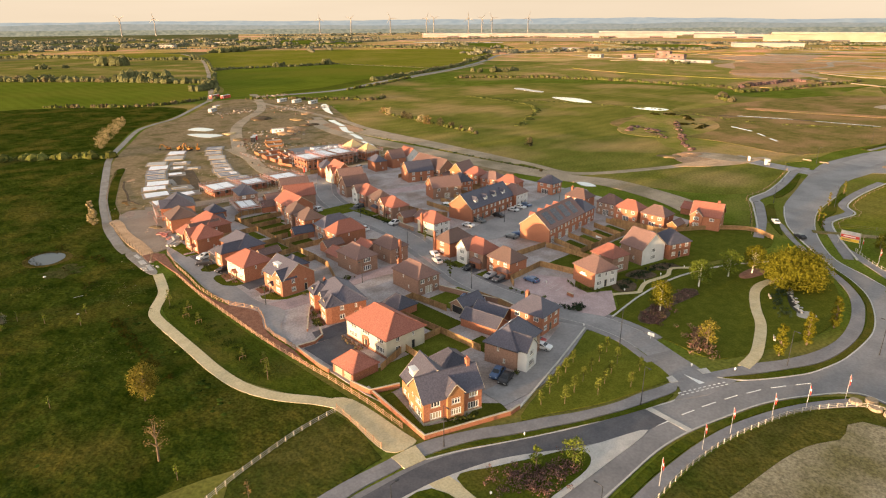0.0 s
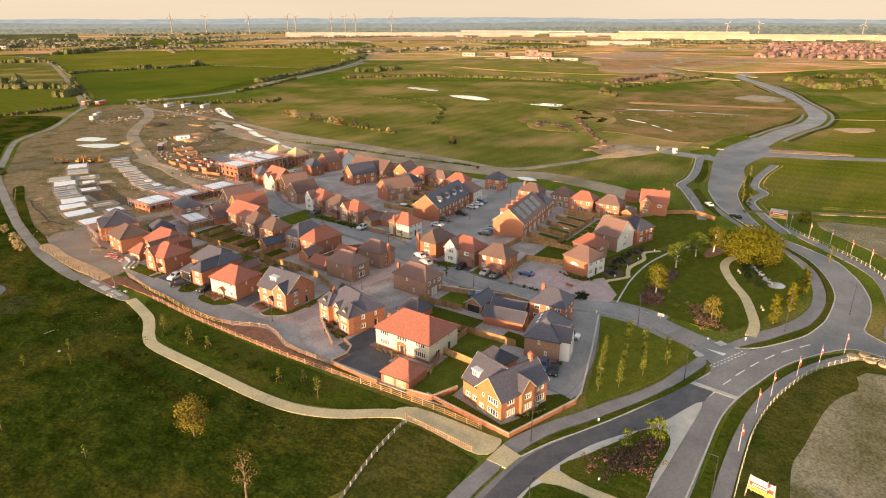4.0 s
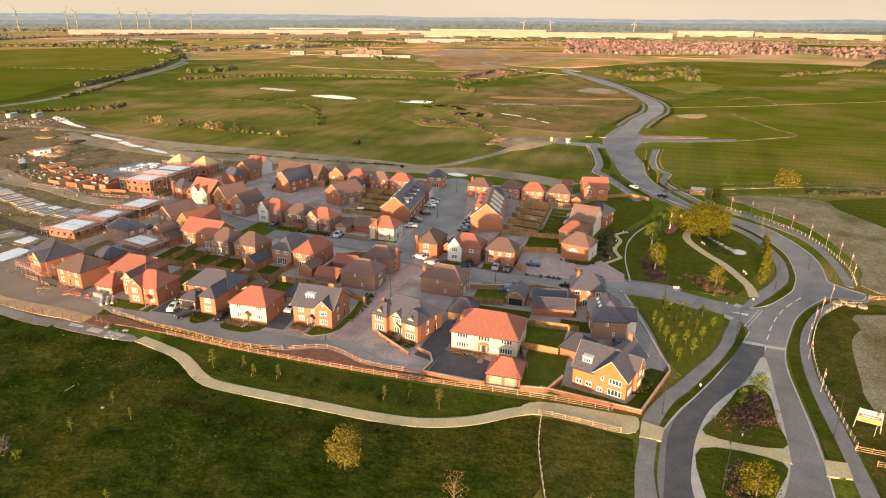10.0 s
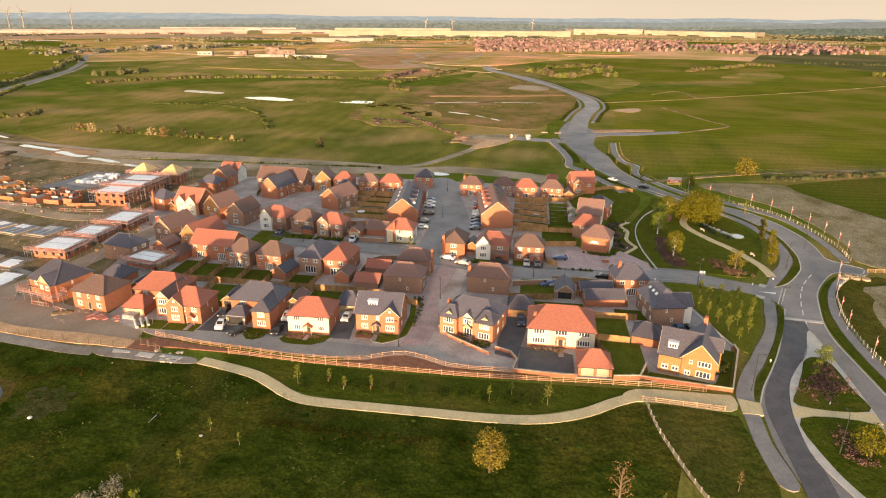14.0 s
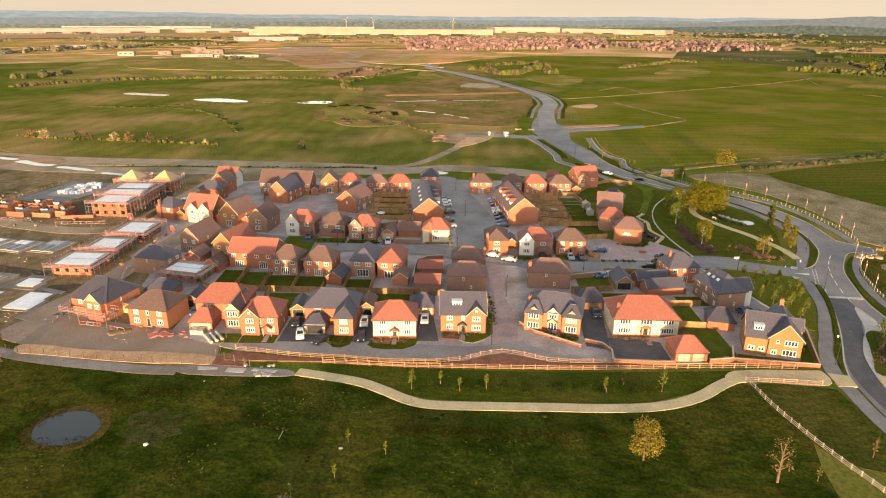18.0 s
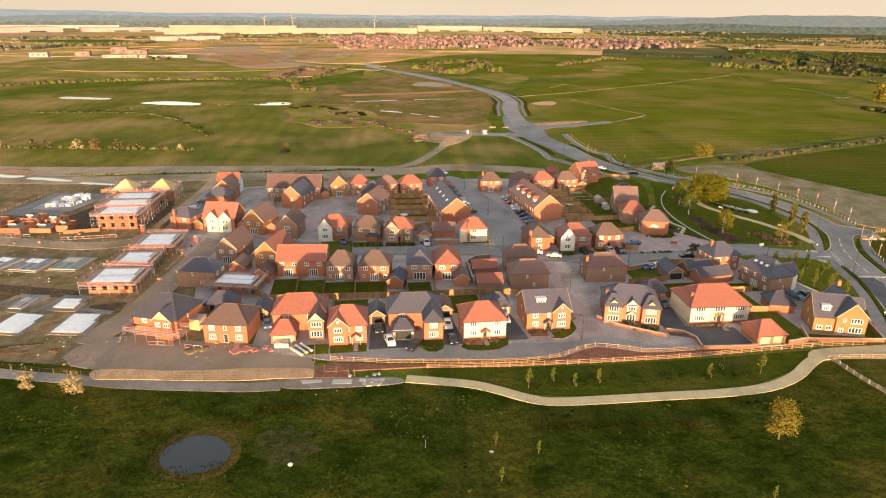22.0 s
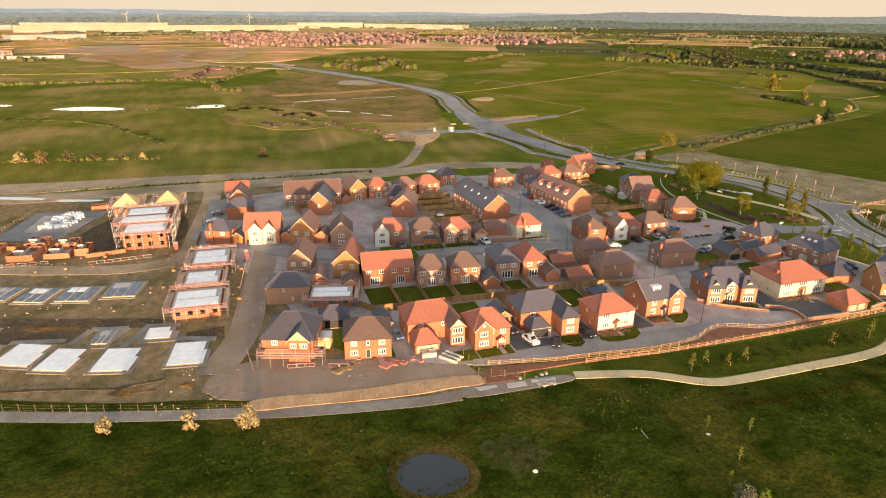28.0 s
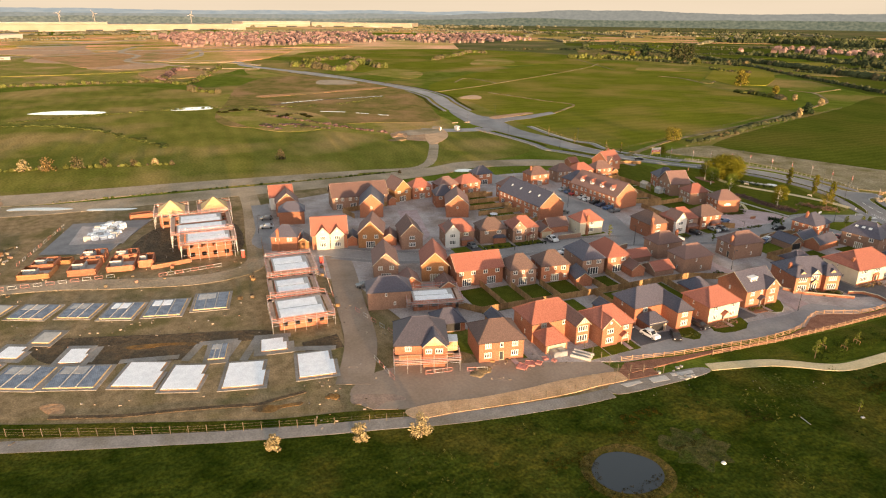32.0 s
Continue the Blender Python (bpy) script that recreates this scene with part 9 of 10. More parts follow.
hedgerow([(825, -547), (710, -505), (670, -512)], 6, 4.5, "dark far hedge with blossom", 34, FAR_WOOD, 0.1)
hedgerow([(720, -550), (627, -524), (547, -496), (480, -473), (430, -460)], 8, 5.5, "tall dark hedge with blossom before the far houses", 35, FAR_WOOD, 0.1)
for x, y, h, w, leaf, label in ((284, -136, 6.5, 3.6, BLOSSOM, "pale blossoming thorn beside the lane"), (321, -206, 5.5, 3.4, BLOSSOM, "pale blossoming thorn beside the lane"), (352, -215, 5, 3.0, BLOSSOM, "pale blossoming thorn by the field fence"), (292, -155, 8, 5.5, DARK_LEAF, "dark green tree in the lane hedge"), (379, -224, 9, 5.0, OLIVE_LEAF, "olive tree by the field fence"), (452, -262, 15, 11, OLIVE_LEAF, "large thin olive-brown tree in the far field"), (806, -411, 14, 9, OLIVE_LEAF, "olive rounded tree at the field end")):
    tree(x, y, h, w * 0.8, leaf, label, BARK, int(x), 900, 0.55 if h < 10 else 0.8, 0.12, 12)
for x, y, h, w in ((802, -432, 24, 8), (752, -444, 27, 5.5), (744, -449, 28, 5.5), (712, -430, 28, 5.5), (704, -434, 28, 5.5)):
    tree(x, y, h, w, DARK_LEAF if w > 6 else FAR_WOOD, "tall dark narrow tree at the field end", BARK, int(x), 1500, 1.1, 0.06, 16)
hedgerow([(340, -330), (560, -435), (640, -470), (800, -440), (1000, -500)], 3.4, 3.2, "dark hedge with blossom by the large field", 12, FAR_WOOD, 0.12)
hedgerow([(860, -330), (790, -400), (700, -450)], 6, 6, "dark hedge trees", 13)
hedgerow([(870, -102), (931, -149), (952, -173), (1024, -230), (999, -253)], 6, 4, "blossoming bushes on the hill field", 14, HEDGE, 0.6)
hedgerow([(826, 113), (790, 92), (748, 74), (752, 58), (808, 38), (834, 14), (765, 13)], 7, 5.5, "group of blossoming trees by the road", 15, HEDGE, 0.6)
hedgerow([(880, 90), (912, 58), (934, 13), (900, 0)], 7, 5, "blossoming bushes on the rise", 37, HEDGE, 0.5)
hedgerow([(688, 270), (740, 262), (790, 258), (794, 224)], 5, 3, "dry brown scrub beyond the hedge", 38, SHRUB, 0.2)
hedgerow([(420, 205), (350, 165), (330, 150)], 2, 1.0, "low scrub on the rough ground", 16, SHRUB, 0.3)
hedgerow([(330, 270), (420, 330), (430, 420)], 3, 0.8, "low weeds along the ditch", 17)
hedgerow([(234.5, 180), (234.5, 260), (236, 310)], 1.0, 0.5, "weeds beside the haul road", 18)
hedgerow([(436, 380), (470, 250), (452, 160), (490, 98)], 1.5, 0.7, "weeds along the brook", 19)
hedgerow([(-100, 330), (40, 380), (100, 350)], 4, 3, "low hedge by the track", 20)
# Short pale pieces painted as the brook's glints.
for pts, w in (([(476, 186), (483, 164), (486, 152)], 1.4), ([(488, 138), (490, 118), (492, 100)], 0.8), ([(424, 168), (415, 152)], 1.6), ([(409, 146), (402, 139)], 1.0), ([(396, 134), (390, 128)], 1.2)):
    ribbon("brook", pts, w, 0.19, SKY_WATER, "narrow glinting water in the rough ground", "water")
for k, pts in enumerate(([(440, 232), (450, 215), (430, 200)], [(372, 190), (380, 215), (360, 205)], [(400, 180), (420, 185), (405, 200)], [(356, 178), (368, 196)])):
    hedgerow(pts, 3.2, 1.0, "dry brown scrub on the rough ground", 70 + k, SHRUB if k % 2 else DRY_LEAF, 0.25, 2.4)


# ---- cars ----
CAR = {}


def car_meshes(paint, tall):
    """A saloon or a taller sports-utility body, shaped from one long profile; shared by cars of one colour and height."""
    key = (paint, tall)
    if key not in CAR:
        h = 1.72 if tall else 1.46
        prof = [(-2.15, 0.35), (-2.2, 0.75), (-1.95, 0.95 if not tall else 1.05), (-1.15, 1.0 if not tall else 1.1), (-0.45, h - 0.06), (0.2, h), (1.1, h - 0.06), (1.85, 1.05 if not tall else 1.2), (2.15, 0.95), (2.2, 0.4)]
        s = Shape()
        for e in (-1, 1):
            for i, (x, z) in enumerate(prof):
                s.v.append((x, e * (0.88 if z < 1.15 else 0.68), z))
        n = len(prof)
        s.f += [tuple(range(n)), tuple(range(2 * n - 1, n - 1, -1))] + [(i + 1, i, n + i, n + i + 1) for i in range(n - 1)] + [(0, n - 1, 2 * n - 1, n)]
        gl = Shape()
        gl.poly((-1.1, -0.72, 1.03 if not tall else 1.13), (-1.1, 0.72, 1.03 if not tall else 1.13), (-0.48, 0.62, h - 0.07), (-0.48, -0.62, h - 0.07))
        gr = Shape().poly((1.8, 0.7, 1.1 if not tall else 1.25), (1.8, -0.7, 1.1 if not tall else 1.25), (1.15, -0.62, h - 0.07), (1.15, 0.62, h - 0.07))
        for g, dx in ((gl, -0.025), (gr, 0.025)):
            g.v = [(x + dx, y, z + 0.012) for x, y, z in g.v]
        sides = []
        for e in (-1, 1):
            q = Shape().poly((-0.95, e * 0.875, 1.0), (1.6, e * 0.875, 1.04), (1.0, e * 0.70, h - 0.1), (-0.4, e * 0.70, h - 0.1))
            sides.append(q.mesh("side_window", CAR_GLASS))
        CAR[key] = (s.mesh("body", CAR_PAINT[paint]), gl.mesh("windscreen", CAR_GLASS), gr.mesh("rear_window", CAR_GLASS), sides)
    return CAR[key]


WHEEL = Shape().tube((0, -0.1, 0), (0, 0.1, 0), 0.33, 0.33, 12).mesh("wheel", BLACK)
RIM = Shape().tube((0, -0.115, 0), (0, 0.115, 0), 0.2, 0.2, 8).mesh("rim", STEEL)
LAMP_L = Shape().box(-0.03, -0.16, -0.06, 0.03, 0.16, 0.06).mesh("headlight", WHITE)
LAMP_R = Shape().box(-0.03, -0.14, -0.08, 0.03, 0.14, 0.08).mesh("tail_light", RED)


def car(x, y, turn, paint, tall=False):
    body, screen, rear, sides = car_meshes(paint, tall)
    ob = thing("car", pose(x, y, 0.18, 0, 0, turn), "%s parked %s on the drive" % (paint, "off-road car" if tall else "hatchback car"), "car", "parked cars")
    part("body", body, None, ob)
    part("windscreen", screen, None, ob)
    part("rear_window", rear, None, ob)
    for q in sides:
        part("side_window", q, None, ob)
    for px in (-1.35, 1.35):
        for py in (-0.82, 0.82):
            wh = part("wheel", WHEEL, None, ob, "", pose(px, py, 0.33))
            if x < 110:
                part("rim", RIM, None, wh)
    for py in (-0.6, 0.6) if x < 140 else ():
        part("headlight", LAMP_L, None, ob, "", pose(-2.19, py, 0.72))
        part("tail_light", LAMP_R, None, ob, "", pose(2.17, py, 0.85))


CARS = [(181, 143.6, 96, "blue"), (177.4, 143.2, 96, "white"), (172.8, 142.8, 96, "white"), (163.4, 141.6, 96, "black", True), (154, 142.0, 96, "grey", True), (147.6, 141.4, 96, "white"), (180.4, 124.6, 278, "silver"), (176.6, 124.4, 278, "blue"), (173.4, 124.2, 278, "red"), (168, 124, 278, "white"), (164.8, 124, 278, "white"), (160.2, 123.8, 278, "black"), (156.6, 123.6, 278, "navy"), (152.6, 123.4, 278, "blue"), (149, 123.4, 278, "grey"), (120.2, 129.0, 250, "white"), (116.8, 124.2, 250, "silver"), (119.6, 114, 5, "black"), (119.6, 106, 2, "silver"), (119.6, 102.8, 2, "grey"), (125.2, 96.2, 270, "blue"), (112.6, 85, 264, "black"), (105.0, 100.0, 290, "blue"), (105.6, 98, 290, "white"), (131.2, 160.8, 3, "white", True), (120.0, 163.4, 265, "white")]
CARS += [(121.4, 193.4, 262, "white", True), (135.4, 186.6, 4, "grey"), (69.6, 174.6, 10, "white", True), (67.2, 169.6, 330, "black"), (75.6, 176.8, 4, "black"), (76.0, 161.2, 2, "white", True), (69.0, 161.0, 4, "black"), (77.8, 147.4, 0, "white"), (81.8, 106.8, 4, "navy", True), (82.4, 68.4, 18, "black", True), (82.8, 70.9, 18, "blue", True), (97.8, 71.6, 104, "white"), (99.2, 74.2, 104, "red"), (80.4, 202.0, 10, "blue"), (185.4, 240.2, 260, "grey"), (176.4, 241.4, 260, "silver"), (119, 225.2, 264, "grey"), (84.5, 218.6, 200, "silver"), (226, 70, 215, "white"), (215, 58.6, 230, "black")]
for c in CARS:
    car(*c)

# ---- street furniture ----
POLE = Shape().tube((0, 0, 0), (0, 0, 5.4), 0.05, 0.035, 8).mesh("pole", BLOCKWORK)


def flag(x, y, turn, high=1.0):
    ob = thing("flagpole", pose(x, y, 0.05, 0, 0, turn), "white flagpole with a red flag hanging", "flag", "row of flags")
    part("pole", POLE, None, ob)
    s, n = Shape(), 6
    for i in range(n + 1):
        u = i / n
        w = 0.09 * math.sin(5 * u + x)
        s.v += [(0.06 + 0.30 * u, w, 5.25 - 1.5 * u), (0.06 + 0.20 * u, w + 0.05, 3.9 - 1.0 * u)]
    s.f = [(2 * i, 2 * i + 1, 2 * i + 3, 2 * i + 2) for i in range(n)]
    s.v += [(px, py + 0.02, pz) for px, py, pz in s.v]
    k = 2 * (n + 1)
    s.f += [(k + 2 * i, k + 2 * i + 2, k + 2 * i + 3, k + 2 * i + 1) for i in range(n)]
    cl = part("flag_cloth", s, FLAG, ob)
    part("emblem", Shape().box(0.12, -0.12, 3.95, 0.26, 0.14, 4.35), WHITE, cl, "plain white emblem shape")


for x, y in ((212.6, 41), (204.6, 34.6), (199.6, 28.4), (192.4, 22.6), (186, 17.6), (177, 13.8), (168.8, 11), (160, 9.4), (150.6, 9.0), (140.4, 11), (122.6, 20.6), (114, 24.6), (106.6, 27.8), (97, 31.0), (89.6, 32.4), (76.6, 33.0), (64, 27.6)):
    flag(x, y, 285 + (x * 3) % 25)


def lamp(x, y, turn, high=8.0, arm=0.9):
    ob = thing("street_lamp", pose(x, y, 0.1, 0, 0, turn), "slim dark street lamp on a tall column", "street lamp", "street lamps")
    part("column", Shape().tube((0, 0, 0), (0, 0, 1.4), 0.11, 0.1).tube((0, 0, 1.4), (0, 0, high), 0.075, 0.05), DARK_STEEL, ob)
    part("bracket", Shape().tube((0, 0, high - 0.05), (arm, 0, high + 0.1), 0.04, 0.04, 6), DARK_STEEL, ob)
    part("lantern", Shape().box(arm - 0.1, -0.13, high + 0.05, arm + 0.5, 0.13, high + 0.16), DARK_STEEL, ob)


for x, y, t in ((59.8, 62.3, 260), (94, 46, 250), (127.6, 32.4, 250), (110.8, 60.6, 30), (146, 20.6, 80), (185, 24, 120), (218.8, 75.7, 300), (62, 34.2, 90), (42, 54, 0), (252, 80, 290), (262, 62, 110), (290, 90, 290), (340, 92, 280), (360, 62, 100), (420, 88, 260)):
    lamp(x, y, t)
for x, y, t in ((66.4, 132.6, 60), (92, 127.2, 180), (118.6, 139.4, 0), (110.0, 104, 90), (131, 168, 270), (160, 136, 90), (196, 139, 90), (146, 213, 200), (172, 244.6, 270), (128, 176, 90)):
    lamp(x, y, t, 6.0, 0.5)


def billboard(x, y, turn, w, h, lift, label):
    """A timber-framed board on raking legs with plain bars of colour."""
    ob = thing("billboard", pose(x, y, 0.05, 0, 0, turn), label, "billboard", "billboards")
    bd = part("board", Shape().box(-w / 2, -0.06, lift, w / 2, 0.06, lift + h), BLOCKWORK, ob)
    part("red_band", Shape().box(-w / 2 + 0.05, -0.1, lift + h * 0.36, w / 2 - 0.05, -0.065, lift + h * 0.62), RED, bd)
    part("pale_lettering_bar", Shape().box(-w * 0.36, -0.12, lift + h * 0.45, w * 0.30, -0.102, lift + h * 0.53), WHITE, bd)
    part("yellow_band", Shape().box(-w / 2 + 0.05, -0.1, lift + h * 0.02, w / 2 - 0.05, -0.065, lift + h * 0.30), YELLOW, bd)
    part("dark_text_bar", Shape().box(-w * 0.40, -0.12, lift + h * 0.10, w * 0.05, -0.102, lift + h * 0.22), TIMBER, bd)
    for e in (-w / 2, w / 2):
        part("post", Shape().beam((e * 1.18, 0, 0), (e, 0, lift + h + 0.15), 0.14, 0.14), PALE_RAIL, ob)
        part("brace", Shape().beam((e, 0.1, lift + h * 0.7), (e, 1.7, 0), 0.1, 0.1), PALE_RAIL, ob)
    part("crossbar", Shape().beam((-w / 2, 0.9, 1.2), (w / 2, 0.9, 1.2), 0.1, 0.1), PALE_RAIL, ob)


billboard(65.6, 28.3, 257, 3.4, 2.4, 1.7, "white timber-framed billboard with red and yellow bands")
billboard(218.2, 45.6, 268, 5.2, 3.2, 1.4, "white billboard with red bands beside the road")


def marker(x, y, label, w=0.7, h=1.6, board=True, turn=0, name="sign_post"):
    ob = thing(name, pose(x, y, 0.1, 0, 0, turn), label, "sign", "small signs")
    part("post", Shape().box(-0.05, -0.05, 0, 0.05, 0.05, h), WHITE, ob)
    part("board", Shape().box(-w / 2, -0.1, h * 0.5, w / 2, -0.05, h), WHITE, ob)


marker(118.6, 57.6, "white notice board on the verge", 1.5, 1.5, True, 270)
for x, y in ((137.4, 75.4), (146.4, 74.8), (154, 74.2), (164, 72.4), (113, 71.2), (126, 97.6), (127, 92.6), (118.2, 39), (57, 49.4), (71.6, 55), (113.6, 45.8)):
    marker(x, y, "small white sign beside the path", 0.35, 0.75, True, (x * 31) % 360)
for x, y, t in ((137.6, 38.4, 20), (160, 47.6, 30)):
    ob = thing("park_bench", pose(x, y, 0.12, 0, 0, t), "pale wooden park bench beside the path", "bench", "park benches")
    part("seat", Shape().box(-0.8, -0.2, 0.4, 0.8, 0.25, 0.46), PALE_RAIL, ob)
    part("backrest", Shape().box(-0.8, 0.25, 0.46, 0.8, 0.3, 0.9), PALE_RAIL, ob)
    for e in (-0.7, 0.7):
        part("leg", Shape().box(e - 0.05, -0.2, 0, e + 0.05, 0.28, 0.4), PALE_RAIL, ob)
SHEDS = ((163.5, 91.0, 2.6, 2.0, BLOCKWORK, "grey garden shed"), (172, 90.6, 3.4, 2.6, PALE_RAIL, "pale garden pavilion"), (166, 157.6, 2.2, 1.8, TIMBER, "small timber garden shed"))
for x, y, w, d, m_, l in SHEDS:
    ob = thing("garden_shed", pose(x, y, 0.16, 0, 0, 4), l + " behind the terrace", "shed", "garden sheds")
    part("wall", Shape().box(-w / 2, -d / 2, 0, w / 2, d / 2, 1.9), m_, ob)
    roof(ob, w, d, 1.95, 30, "x", m_, -w / 2, -d / 2, 0.15, False)
for x, y in ((168.6, 103, ), (161, 166)):
    solid("trampoline", Shape().tube((0, 0, 0.7), (0, 0, 0.8), 1.4, 1.4, 16).tube((1.1, 0, 0), (1.1, 0, 0.7), 0.04, 0.04, 5).tube((-0.6, 0.95, 0), (-0.6, 0.95, 0.7), 0.04, 0.04, 5).tube((-0.6, -0.95, 0), (-0.6, -0.95, 0.7), 0.04, 0.04, 5), MEMBRANE, "round pale trampoline in a back garden", "trampoline", "garden toys", m=pose(x, y, 0.16))


# ---- the distance ----
def far_houses(name, x0, y0, x1, y1, count, seed, label, inside):
    """A far housing estate: many small gabled houses."""
    g, wl2, rf = random.Random(seed), Shape(), Shape()
    n = 0
    while n < count:
        x, y = g.uniform(x0, x1), g.uniform(y0, y1)
        if not inside(x, y):
            continue
        n += 1
        w, d, h, a = g.uniform(6, 13), g.uniform(6, 8), g.uniform(4.2, 5.2), g.choice((0.2, 1.77)) + g.uniform(-0.15, 0.15)
        c, s = math.cos(a), math.sin(a)
        q = lambda u, v, z: (x + u * c - v * s, y + u * s + v * c, z)
        o = [(-w / 2, -d / 2), (w / 2, -d / 2), (w / 2, d / 2), (-w / 2, d / 2)]
        wl2.outline([q(u, v, 0)[:2] for u, v in o], 0, h)
        k = [q(u * 1.05, v * 1.08, h - 0.1) for u, v in o]
        r0, r1 = q(-w * 0.42, 0, h + 3.6), q(w * 0.42, 0, h + 3.6)
        rf.poly(k[0], k[1], r1, r0).poly(k[2], k[3], r0, r1).poly(k[1], k[2], r1).poly(k[3], k[0], r0)
    solid(name, wl2, FAR_WALL, label, "houses", "", "stuff")
    solid("far_roofs", rf, FAR_ROOF, "red tiled roofs of the far houses", "roofs", "", "stuff")


far_houses("far_houses", 1300, -330, 2050, 330, 620, 1, "far new estate of red brick houses", lambda x, y: 120 - 1.9 * (x - 1290) < y < 240 + 0.1 * (x - 1400) and y > -230 - 0.22 * (x - 1500))
far_houses("far_houses", 1360, -640, 1850, -280, 240, 2, "far village of red brick houses", lambda x, y: abs(x - (1500 - 0.55 * (y + 290))) < 230)
far_houses("far_houses", 760, -900, 940, -740, 12, 4, "far houses behind dark trees", lambda x, y: abs((y + 757) - 0.82 * (x - 910)) < 45)
far_houses("far_houses", 700, -1010, 960, -820, 16, 3, "far houses behind dark trees", lambda x, y: True)


def warehouse(x0, y0, x1, y1, d, h, wall, top, label):
    """A vast flat-roofed distribution shed with dock doors and a parapet."""
    t = Vector((x1 - x0, y1 - y0))
    w = t.length
    ob = thing("warehouse", pose(x0, y0, 0, 0, 0, math.degrees(math.atan2(t.y, t.x))), label, "warehouse", "far warehouses")
    part("wall", Shape().outline([(0, 0), (w, 0), (w, d), (0, d)], 0, h), wall, ob)
    part("roof", Shape().outline([(-1, -1), (w + 1, -1), (w + 1, d + 1), (-1, d + 1)], h, h + 1.6), top, ob)
    part("fascia_band", Shape().outline([(-0.6, -0.6), (w + 0.6, -0.6), (w + 0.6, d + 0.6), (-0.6, d + 0.6)], h * 0.62, h * 0.8), top, ob)
    for i in range(int(w / 90)):
        part("dock_door", Shape().box(14 + 90 * i, -0.8, 0.5, 64 + 90 * i, -0.3, 5), DARK_STEEL if i % 3 else SHED_ROOF, ob)


warehouse(2260, 840, 2509, -27, 150, 19, SHED_YELLOW, SHED_YELLOW, "vast cream warehouse lit by the evening sun")
warehouse(2300, 830, 2420, 420, 60, 26, SHED_YELLOW, SHED_ROOF, "taller cream warehouse behind")
warehouse(2973, -369, 2712, -753, 120, 18, SHED_YELLOW, SHED_YELLOW, "far cream warehouse lit by the evening sun")
warehouse(2880, -60, 2960, -360, 120, 22, SHED_YELLOW, SHED_ROOF, "far cream warehouse with a pale roof")
warehouse(1859, 2059, 2461, 1240, 160, 15, SHED_WALL, SHED_ROOF, "very long plum warehouse with a pale roof")
warehouse(2500, 1190, 2640, 900, 140, 13, SHED_WALL, SHED_ROOF, "long warehouse with a pale roof")
warehouse(2700, 1750, 2900, 1200, 120, 15, SHED_ROOF, SHED_ROOF, "far pale warehouse on the plain")
warehouse(1700, 700, 1780, 560, 60, 9, SHED_ROOF, SHED_ROOF, "small pale shed before the warehouses")


def turbine(x, y, hub=92, blade=44, turn=0, spin=20):
    k = min(1.0, 3250 / math.hypot(x - 60, y - 150))
    x, y, hub, blade = 60 + (x - 60) * k, 150 + (y - 150) * k, hub * k + 66 * (1 - k), blade * k
    ob = thing("wind_turbine", pose(x, y, 0, 0, 0, turn), "tall white wind turbine on the far plain", "wind turbine", "wind turbines")
    part("tower", Shape().tube((0, 0, 0), (0, 0, hub), 3.0, 1.6, 12), TURBINE, ob)
    part("nacelle", Shape().box(-2, -6, hub - 1.6, 2, 4, hub + 2.2), TURBINE, ob)
    hb = part("hub", Shape().tube((0, -6, hub), (0, -9, hub), 1.8, 0.8, 10), TURBINE, ob)
    for k in range(3):
        a = radians(spin + 120 * k)
        s, c = math.sin(a), math.cos(a)
        q = lambda r, w, y_: (r * s + w * c, y_, hub + r * c - w * s)
        part("blade", Shape().poly(q(1, -0.9, -7.4), q(1, 1.2, -7.2), q(blade * 0.3, 2.2, -7.2), q(blade, 0.3, -7.5), q(blade, -0.2, -7.5), q(blade * 0.3, -1.2, -7.5)).poly(q(1, 1.2, -6.8), q(1, -0.9, -6.9), q(blade * 0.3, -1.2, -6.9), q(blade, -0.2, -7.4), q(blade, 0.3, -7.4), q(blade * 0.3, 2.2, -6.8)), TURBINE, hb)


for i, (x, y) in enumerate(((2290, 3460), (2405, 3296), (2430, 2954), (2675, 2911), (2900, 3080), (2819, 2704), (3080, 2830), (2899, 2590), (3018, 2419), (1270, 3900), (1420, 3800), (3560, 700), (3620, 560), (3500, 120))):
    turbine(x, y, 80 if i < 11 else 46, 37 if i < 11 else 21, 319 if i < 11 else 280, (i * 47) % 120)


def block(x, y, w, d, h, turn, material, label):
    ob = thing("far_building", pose(x, y, 0, 0, 0, turn), label, "building", "far buildings")
    part("wall", Shape().outline([(-w / 2, -d / 2), (w / 2, -d / 2), (w / 2, d / 2), (-w / 2, d / 2)], 0, h), material, ob)
    part("roof", Shape().outline([(-w / 2 - 0.5, -d / 2 - 0.5), (w / 2 + 0.5, -d / 2 - 0.5), (w / 2 + 0.5, d / 2 + 0.5), (-w / 2 - 0.5, d / 2 + 0.5)], h, h + 0.6), FAR_ROOF if material is FAR_WALL else SHED_ROOF, ob)
    for k in range(int(w / 8)):
        part("window", Shape().box(-w / 2 + 3 + 8 * k, -d / 2 - 0.2, h * 0.4, -w / 2 + 7 + 8 * k, -d / 2, h * 0.7), PANE, ob)


